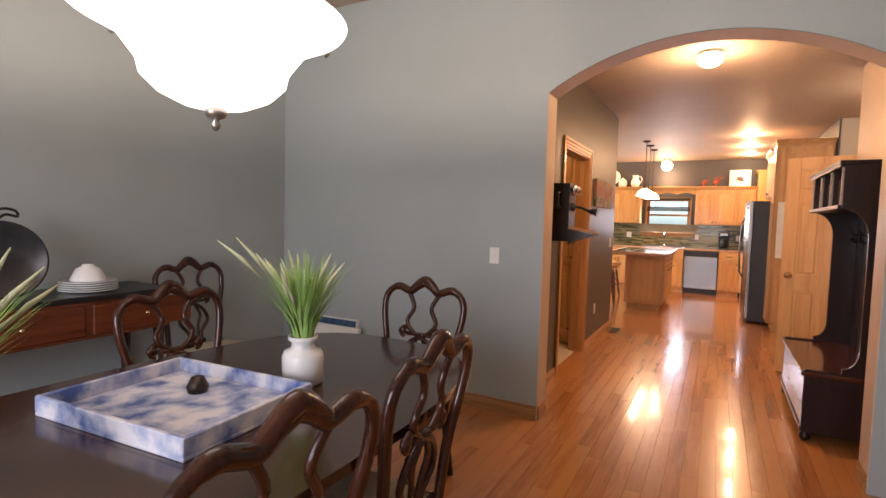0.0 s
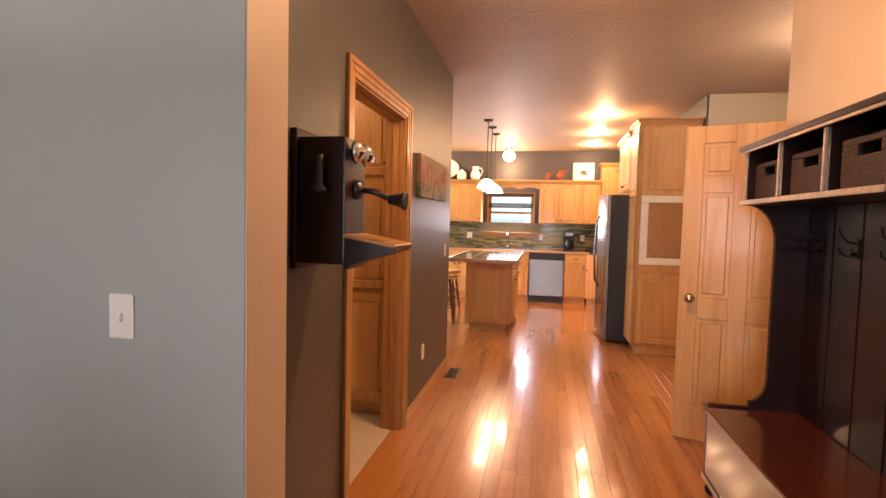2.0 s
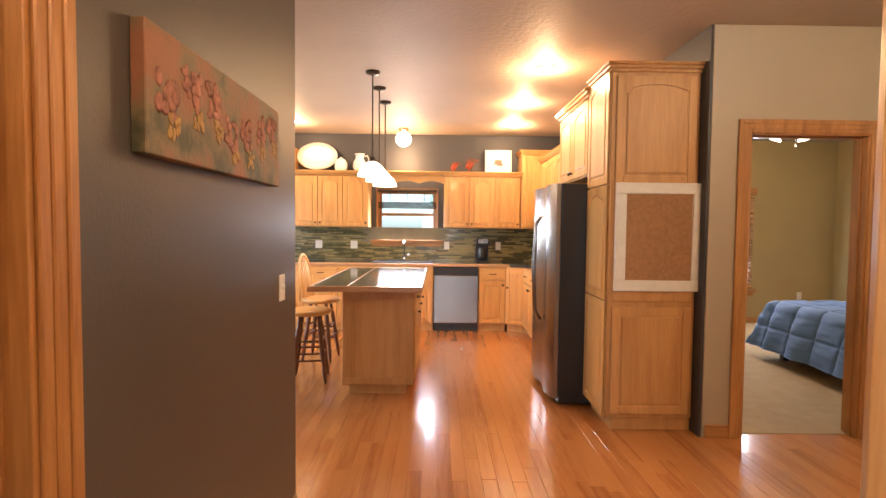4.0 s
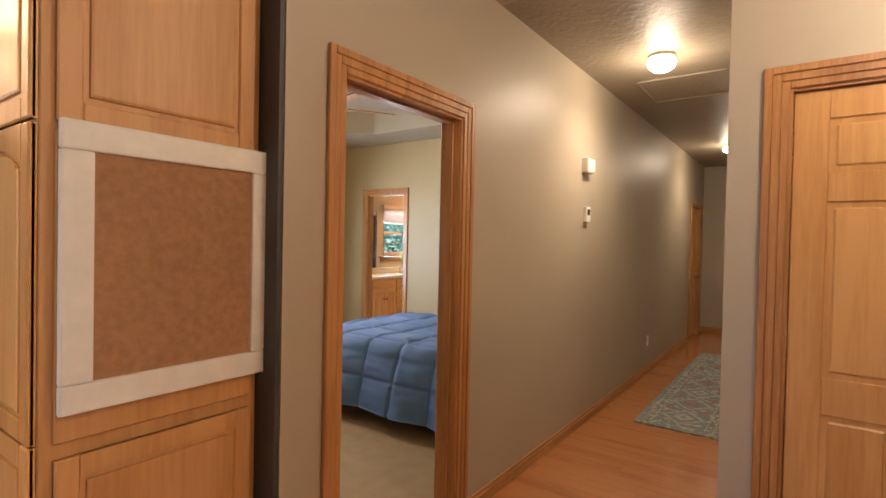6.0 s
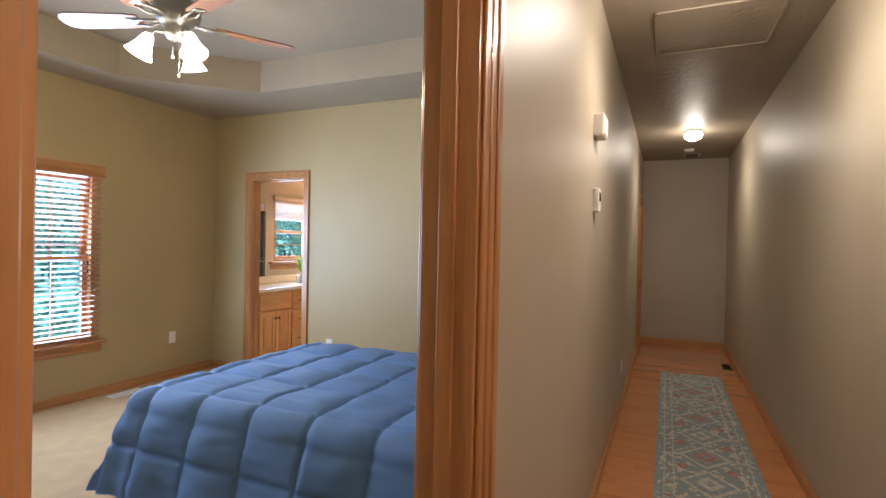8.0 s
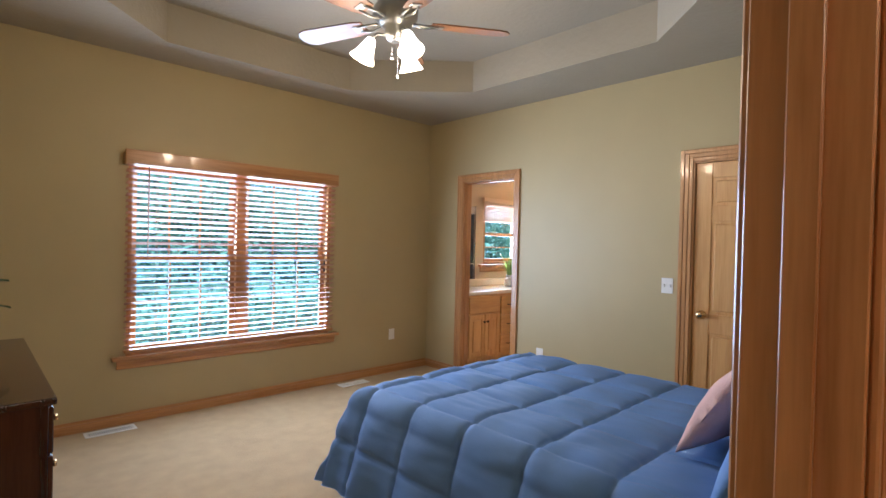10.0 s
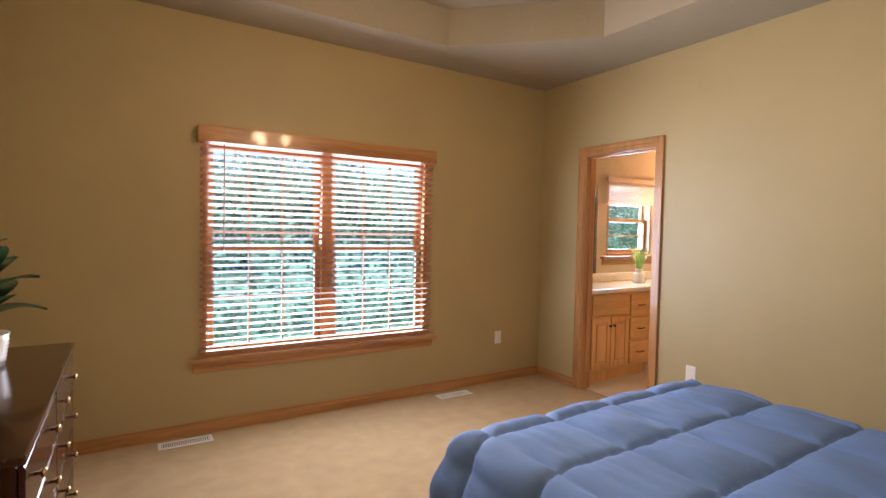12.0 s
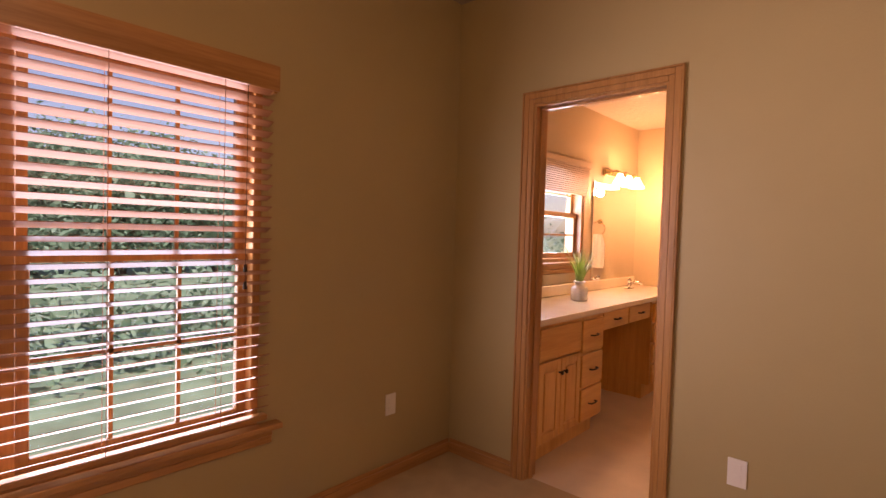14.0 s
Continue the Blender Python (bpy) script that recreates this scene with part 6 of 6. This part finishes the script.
# ---- dining room ----
TX, TY = -1.15, 0.02
d = thing("dining_table", "dark glossy oval mahogany dining table", "table", (TX, TY, 0))


def oval(a, c, n=56, p=2.5):
    return [(math.copysign(abs(math.cos(t)) ** (2 / p), math.cos(t)) * a, math.copysign(abs(math.sin(t)) ** (2 / p), math.sin(t)) * c) for t in (2 * math.pi * k / n for k in range(n))]


b = Build()
b.prism(oval(0.61, 1.12, 64, 3.0), 0.735, 0.765, 2, 0.008)
b.done("top", M_MAHOGY, d)
b = Build()
b.prism(oval(0.50, 0.98), 0.65, 0.735, 2)
b.done("apron", M_MAHOGY, d)
for s in (-1, 1):
    Build().lathe([(0, 0.12), (0.07, 0.12), (0.10, 0.17), (0.06, 0.24), (0.05, 0.32), (0.09, 0.42), (0.10, 0.48), (0.06, 0.56), (0.09, 0.62), (0.14, 0.65), (0, 0.65)], 24, (0, s * 0.5, 0)).done("pedestal", M_MAHOG, d)
    for a in (0, 120, 240):
        c_, s_ = math.cos(radians(a + 90 * s)), math.sin(radians(a + 90 * s))
        Build().tube([(0.05 * c_, s * 0.5 + 0.05 * s_, 0.22), (0.18 * c_, s * 0.5 + 0.18 * s_, 0.19), (0.30 * c_, s * 0.5 + 0.30 * s_, 0.07), (0.36 * c_, s * 0.5 + 0.36 * s_, 0.03)], [0.035, 0.032, 0.026, 0.03], 10).done("foot", M_MAHOG, d)


def curve(pts, n=6):
    """A smooth run through points."""
    out = []
    P = [Vector(p) for p in pts]
    for i in range(len(P) - 1):
        p0, p1, p2, p3 = P[max(i - 1, 0)], P[i], P[i + 1], P[min(i + 2, len(P) - 1)]
        for k in range(n):
            t = k / n
            out.append(0.5 * ((2 * p1) + (p2 - p0) * t + (2 * p0 - 5 * p1 + 4 * p2 - p3) * t * t + (3 * p1 - p0 - 3 * p2 + p3) * t ** 3))
    out.append(P[-1])
    return out


def dining_chair():
    """A carved ribbon-back chair facing +y, its back at y = 0."""
    d = thing("dining_chair", "carved dark mahogany dining chair with pierced ribbon back", "chair", (0, 0, 0), 0, "chairs round the dining table")

    def back(x, z):
        return (x, -0.02 - 0.16 * max(0, z - 0.45), z)
    b = Build()
    b.prism([(-0.21, 0.0), (0.21, 0.0), (0.255, 0.42), (-0.255, 0.42)], 0.38, 0.43, 2, 0.006)
    b.done("seat_rail", M_MAHOG, d)
    b = Build()
    b.grid(lambda u, v: Vector(((u - 0.5) * (0.40 + 0.09 * v), 0.01 + 0.40 * v, 0.43 + 0.045 * (math.sin(math.pi * u) * math.sin(math.pi * v)) ** 0.4 if 0 < u < 1 and 0 < v < 1 else 0.43)), 14, 14)
    tagged(b.done("seat", M_SEATC, d), "beige upholstered seat")
    for s in (-1, 1):
        Build().tube(curve([(s * 0.235, 0.39, 0.40), (s * 0.25, 0.41, 0.30), (s * 0.235, 0.39, 0.12), (s * 0.25, 0.41, 0.03), (s * 0.255, 0.425, 0.0)]), [0.030 - 0.0006 * k for k in range(25)], 10).done("leg", M_MAHOG, d)
        Build().tube(curve([(s * 0.20, 0.0, 0.43), (s * 0.20, -0.02, 0.25), (s * 0.20, -0.08, 0.0)]), 0.019, 10).done("leg", M_MAHOG, d)
        Build().tube(curve([back(s * 0.195, 0.40), back(s * 0.20, 0.62), back(s * 0.245, 0.84), back(s * 0.235, 0.94), back(s * 0.17, 0.985), back(s * 0.09, 0.965), back(s * 0.05, 0.99), back(0, 1.015)]), [0.018 + (0.004 if k > 22 else 0) for k in range(43)], 10).done("stile", M_MAHOG, d)
        # the pierced splat: crossing ribbons
        Build().tube(curve([back(s * 0.045, 0.45), back(s * 0.05, 0.52), back(s * 0.105, 0.60), back(s * 0.06, 0.69), back(-s * 0.04, 0.74), back(-s * 0.09, 0.80), back(-s * 0.055, 0.88), back(-s * 0.10, 0.965)]), 0.0125, 8).done("ribbon", M_MAHOG, d)
        Build().tube(curve([back(s * 0.02, 0.45), back(s * 0.025, 0.56), back(s * 0.05, 0.64), back(s * 0.02, 0.72), back(s * 0.10, 0.77), back(s * 0.125, 0.735), back(s * 0.10, 0.715)]), 0.010, 8).done("scroll", M_MAHOG, d)
        Build().lathe([(0, -0.014), (0.02, -0.01), (0.024, 0), (0.02, 0.01), (0, 0.014)], 12, back(s * 0.115, 0.745), Matrix.Rotation(radians(90), 4, 'X')).done("rosette", M_MAHOG, d)
    Build().tube(curve([back(-0.09, 0.965), back(-0.05, 1.0), back(0, 1.03), back(0.05, 1.0), back(0.09, 0.965)]), [0.014 + 0.010 * math.sin(math.pi * k / 24) for k in range(25)], 10).done("crest", M_MAHOG, d)
    Build().tube([back(-0.085, 0.735), back(0.085, 0.735)], 0.012, 8).done("tie", M_MAHOG, d)
    Build().box(-0.07, -0.035, 0.43, 0.07, -0.005, 0.47, 0.006).done("shoe", M_MAHOG, d)
    return d


M_SEATC = mat("seat_cloth", (0.40, 0.34, 0.25), 0.9, var=0.1, scale=20, bump=0.3)
c0 = dining_chair()
c0.matrix_world = pose(-1.17, 1.33, 0, 0, 0, 180)
for m in (pose(-0.57, 0.32, 0, 0, 0, 93), pose(-0.54, -0.27, 0, 0, 0, 88), pose(-1.88, 0.50, 0, 0, 0, -90), pose(-2.95, 1.33, 0, 0, 0, -92)):
    copy_thing(c0, m)

grass_pot("grass_vase", (-1.065, 0.40, 0.765), 1.0, "tall green grass with seed heads in a white vase", 330, 20, 2)
grass_pot("grass_vase", (-1.20, -0.54, 0.765), 1.0, "tall green grass with seed heads in a white vase", 330, 20, 3)
M_TRAY = art_material("tray_print", (0.06, 0.11, 0.30), (0.34, 0.38, 0.52), (0.66, 0.64, 0.66), 11)
d = thing("serving_tray", "rectangular wooden tray printed in blue and white", "tray", (-1.20, 0.02, 0.765), 4)
Build().box(-0.31, -0.24, 0, 0.31, 0.24, 0.012, 0.003).done("base", M_TRAY, d)
b = Build()
for x0, y0, x1, y1 in ((-0.31, -0.24, 0.31, -0.225), (-0.31, 0.225, 0.31, 0.24), (-0.31, -0.225, -0.295, 0.225), (0.295, -0.225, 0.31, 0.225)):
    b.box(x0, y0, 0.012, x1, y1, 0.06, 0.003)
b.done("rim", M_TRAY, d)
tagged(Build().lathe([(0, 0), (0.03, 0), (0.035, 0.02), (0.02, 0.05), (0, 0.055)], 14, (-0.05, 0.10, 0.012)).done("dark_inlay", M_IRON, d), "dark oval motif")

# the big bowl chandelier
d = thing("bowl_chandelier", "large glowing white glass bowl chandelier with pewter finial", "lamp", (-1.04, 0.02, 0))
prof = [(0.02, 1.665), (0.09, 1.672), (0.15, 1.70), (0.19, 1.74), (0.20, 1.785), (0.222, 1.825), (0.262, 1.86), (0.32, 1.888), (0.355, 1.905), (0.362, 1.915), (0.352, 1.922), (0.27, 1.875), (0.20, 1.78), (0.02, 1.685)]
Build().lathe(prof, 48).done("bowl", M_BOWL, d)
b = Build()
b.lathe([(0, 1.60), (0.008, 1.605), (0.016, 1.62), (0.008, 1.632), (0.026, 1.64), (0.032, 1.655), (0.018, 1.672), (0, 1.672)], 20)
b.done("finial", M_PEWTER, d)
b = Build()
for k in range(3):
    a = radians(120 * k + 75)
    b.tube([(0.34 * math.cos(a), 0.34 * math.sin(a), 1.915), (0.25 * math.cos(a), 0.25 * math.sin(a), 2.05), (0.05 * math.cos(a), 0.05 * math.sin(a), 2.45)], 0.010, 8)
    b.lathe([(0, -0.014), (0.014, 0), (0, 0.014)], 10, (0.36 * math.cos(a), 0.36 * math.sin(a), 1.905))
b.tube([(0, 0, 2.42), (0, 0, HD - 0.03)], 0.010, 8).lathe([(0, 2.40), (0.05, 2.42), (0.055, 2.46), (0, 2.48)], 18).lathe([(0, HD), (0.07, HD), (0.06, HD - 0.03), (0, HD - 0.04)], 20)
b.done("frame", M_PEWTER, d)

# sideboard with dishes
d = thing("sideboard", "dark mahogany sideboard with black top along the wall", "sideboard", (-3.19, -0.75, 0))
SW, SL = 0.46, 1.76
M_REDW = wood("cherry", (0.075, 0.018, 0.008), (0.16, 0.042, 0.016), 1, 0.25, 0.4)
Build().box(0.02, 0.03, 0.66, SW - 0.02, SL - 0.03, 0.87, 0.004).done("case", M_REDW, d)
Build().box(0, 0, 0.87, SW, SL, 0.90, 0.006, 2).done("top", M_BLACK, d)
for k in range(3):
    q = new("drawer")
    q.parent = d
    Build().box(SW - 0.022, 0.06 + 0.62 * k, 0.68, SW - 0.008, 0.64 + 0.62 * k, 0.85, 0.005).done("front", M_REDW, q)
    tagged(Build().lathe([(0, 0), (0.014, 0.005), (0.010, 0.02), (0, 0.022)], 10, (0, 0, 0), Matrix.Translation((SW - 0.008, 0.35 + 0.62 * k, 0.765)) @ Matrix.Rotation(radians(90), 4, 'Y')).done("handle", M_BRASS, q), "brass knob")
for px in (0.05, SW - 0.05):
    for py in (0.07, SL - 0.07):
        Build().tube([(px, py, 0.66), (px, py, 0.3), (px, py, 0)], [0.032, 0.024, 0.016], 10).done("leg", M_MAHOG, d)
Build().box(0.03, 0.1, 0.14, SW - 0.03, SL - 0.1, 0.165, 0.004).done("lower_shelf", M_MAHOG, d)
d = thing("round_tray", "large round dark metal tray with ornate handle on sideboard", "tray", (-2.93, 0.22, 0.90))
m = Matrix.Translation((0, 0, 0.20)) @ Matrix.Rotation(radians(78), 4, 'Y')
M_DARKM = mat("dark_silver", (0.10, 0.105, 0.12), 0.2, 0.9, var=0.2, scale=15)
Build().lathe([(0, 0), (0.15, 0.004), (0.19, 0.02), (0.20, 0.022), (0.195, 0.012), (0.15, -0.006), (0, -0.008)], 36, (0, 0, 0), m).done("disc", M_DARKM, d)
b = Build()
for s in (-1, 1):
    b.tube(curve([(-0.04, 0, 0.40), (-0.045, s * 0.04, 0.43), (-0.045, s * 0.09, 0.42), (-0.045, s * 0.08, 0.45), (-0.05, s * 0.03, 0.46), (-0.05, 0, 0.44)]), 0.007, 8)
b.done("handle", M_IRON, d)
d = thing("plate_stack", "stack of white plates with upturned bowl on sideboard", "dishes", (-2.93, 0.62, 0.90))
b = Build()
for k in range(5):
    b.lathe([(0, 0.012 * k), (0.08, 0.012 * k), (0.145, 0.012 * k + 0.012), (0.145, 0.012 * k + 0.016), (0.08, 0.012 * k + 0.006), (0, 0.012 * k + 0.006)], 32)
b.lathe([(0, 0.155), (0.03, 0.155), (0.03, 0.145), (0.06, 0.13), (0.09, 0.07), (0.09, 0.06), (0, 0.06)], 28)
b.done("plates", M_CERAM, d)
M_NAVY = mat("canvas_navy", (0.03, 0.075, 0.14), 0.7, var=0.5, scale=14)
for x0, y0, w, h, tilt, ma, lab in ((-3.05, 2.27, 0.72, 0.52, -7, M_NAVY, "navy printed canvas leaning against the wall"), (-2.92, 2.20, 0.66, 0.47, -8, M_WPAINT, "pale stretched canvas leaning against the wall")):
    d = thing("leaning_canvas", lab, "canvas", (x0, y0, 0))
    d.matrix_world = pose(x0, y0, 0.002, tilt, 0, 0)
    Build().box(0.012, -0.003, 0.012, w - 0.012, 0.03, h - 0.012).done("face", ma, d)
    b = Build()
    for p in ((0, 0, w, 0.012), (0, h - 0.012, w, h), (0, 0.012, 0.012, h - 0.012), (w - 0.012, 0.012, w, h - 0.012)):
        b.box(p[0], -0.006, p[1], p[2], 0.034, p[3], 0.003)
    b.done("border", M_WPAINT, d)

# ---- outdoors ----
g = structure(Build().box(-600, -600, -0.9, 600, 600, -0.6).done("ground", M_LAWN), "mown green lawn reaching the horizon")
rng = random.Random(21)


def tree(hh, cr, n, sd):
    r = random.Random(sd)
    d = thing("tree", "broad leafy green tree behind the house", "tree", (0, 0, -0.6), 0, "trees behind the house")
    b = Build()
    b.tube([(0, 0, 0), (0.05, 0.02, hh * 0.3), (0, 0.1, hh * 0.62), (0.1, 0, hh * 0.85)], [0.22, 0.16, 0.10, 0.03], 10)
    b.done("trunk", M_BARK, d)
    b = Build()
    tips = []
    for k in range(11):
        a = 2.4 * k
        z0 = hh * r.uniform(0.2, 0.7)
        t = Vector((math.cos(a) * cr * r.uniform(0.5, 0.9), math.sin(a) * cr * r.uniform(0.5, 0.9), z0 + r.uniform(0.3, 1.8)))
        b.tube([(0, 0, z0), t * 0.5 + Vector((0, 0, z0 * 0.5 + 0.1)), t], [0.07, 0.045, 0.015], 6)
        tips += [t, t * 0.6 + Vector((0, 0, z0 * 0.4))]
    tips += [Vector((0, 0, hh * 0.9)), Vector((0.4, -0.3, hh * 0.75))]
    b.done("limb", M_BARK, d)
    vs, fs = [], []
    for k in range(n):
        t = r.choice(tips)
        p = t + Vector((r.gauss(0, 0.55), r.gauss(0, 0.55), r.gauss(0, 0.5)))
        a, bb_ = Vector((r.gauss(0, 1), r.gauss(0, 1), r.gauss(0, 0.6))).normalized(), Vector((r.gauss(0, 1), r.gauss(0, 1), r.gauss(0, 1))).normalized()
        s = r.uniform(0.07, 0.15)
        i = len(vs)
        vs += [p - a * s, p + bb_ * s * 0.5, p + a * s, p - bb_ * s * 0.5]
        fs.append((i, i + 1, i + 2, i + 3))
    me = bpy.data.meshes.new("leaves")
    me.from_pydata(vs, [], fs)
    me.materials.append(M_LEAF)
    o = new("leaves", me)
    o.parent = d
    tagged(o, kind="stuff")
    return d


t1, t2 = tree(4.2, 2.2, 7000, 1), tree(5.0, 2.4, 8000, 2)
t1.matrix_world = pose(4.6, 30, -0.6)
t2.matrix_world = pose(9.4, 31, -0.6)
for k in range(17):
    copy_thing(t1 if k % 2 else t2, pose(2.2 + 2.2 * k + rng.uniform(-0.6, 0.6), 31 + rng.uniform(-1.5, 4), -0.6 - rng.uniform(0, 0.5), 0, 0, 70 * k))
# low shrubs along the lawn's far edge
vs, fs = [], []
for k in range(16000):
    x = rng.uniform(1.5, 34)
    h_ = 1.5 + 0.9 * noise.noise(Vector((x * 0.7, 3, 0)))
    p = Vector((x, 17.2 + rng.gauss(0, 0.7), -0.6 + abs(rng.gauss(0, 0.5)) * h_))
    a, c = Vector((rng.gauss(0, 1), rng.gauss(0, 1), rng.gauss(0, 0.6))).normalized(), Vector((rng.gauss(0, 1), rng.gauss(0, 1), rng.gauss(0, 1))).normalized()
    s = rng.uniform(0.06, 0.14)
    i = len(vs)
    vs += [p - a * s, p + c * s * 0.5, p + a * s, p - c * s * 0.5]
    fs.append((i, i + 1, i + 2, i + 3))
me = bpy.data.meshes.new("shrubs")
me.from_pydata(vs, [], fs)
me.materials.append(M_LEAF)
tagged(new("shrubs", me), "low leafy green shrubs along the lawn", "shrub", "", "stuff")

# ---- hardwood floor boards ----
fl = structure(thing("floor_hardwood", "glossy reddish oak strip floor", ""), "glossy reddish oak strip floor")
BW = 0.083
lens_ = (0.6, 0.85, 1.1, 1.4)
near_m = [Build().box(0.0004, 0.0004, -0.018, BW - 0.0006, L_ - 0.0008, 0, 0.0008).mesh("board", M_FLOOR) for L_ in lens_]
rng = random.Random(8)
far = [Build() for _ in range(4)]
count = 0
nx = int((9.85 + 3.7) / BW) + 1
for i in range(nx):
    x = -3.7 + BW * i
    if x < 2.75:
        spans = [(-3.2, YB + 0.06)] if x > XL - 0.2 else [(-3.2, YD), (5.95, YK)]
        if XL - 0.2 <= x < 1.46:
            spans = [(-3.2, YK)]
    else:
        spans = [(YC - 0.15, YB + 0.06)]
    for y0, y1 in spans:
        y = y0 + rng.uniform(-1.0, 0)
        while y < y1:
            k = rng.randrange(4)
            L_ = lens_[k]
            a0, a1 = max(y, y0), min(y + L_, y1)
            if a0 == y and a1 == y + L_ and count < 300 and ((-0.9 < x < 1.2 and 0.9 < y < 6.0) or (1.2 <= x < 3.6 and y > 5.2)):
                o = new("board", near_m[k])
                o.parent = fl
                o.location = (x, y, 0)
                count += 1
            elif a1 - a0 > 0.02:
                far[rng.randrange(4)].box(x + 0.0004, a0 + 0.0004, -0.018, x + BW - 0.0006, a1 - 0.0004, 0)
            y += L_
for k in range(4):
    tagged(far[k].done("boards", M_FLOOR, fl), kind="stuff")
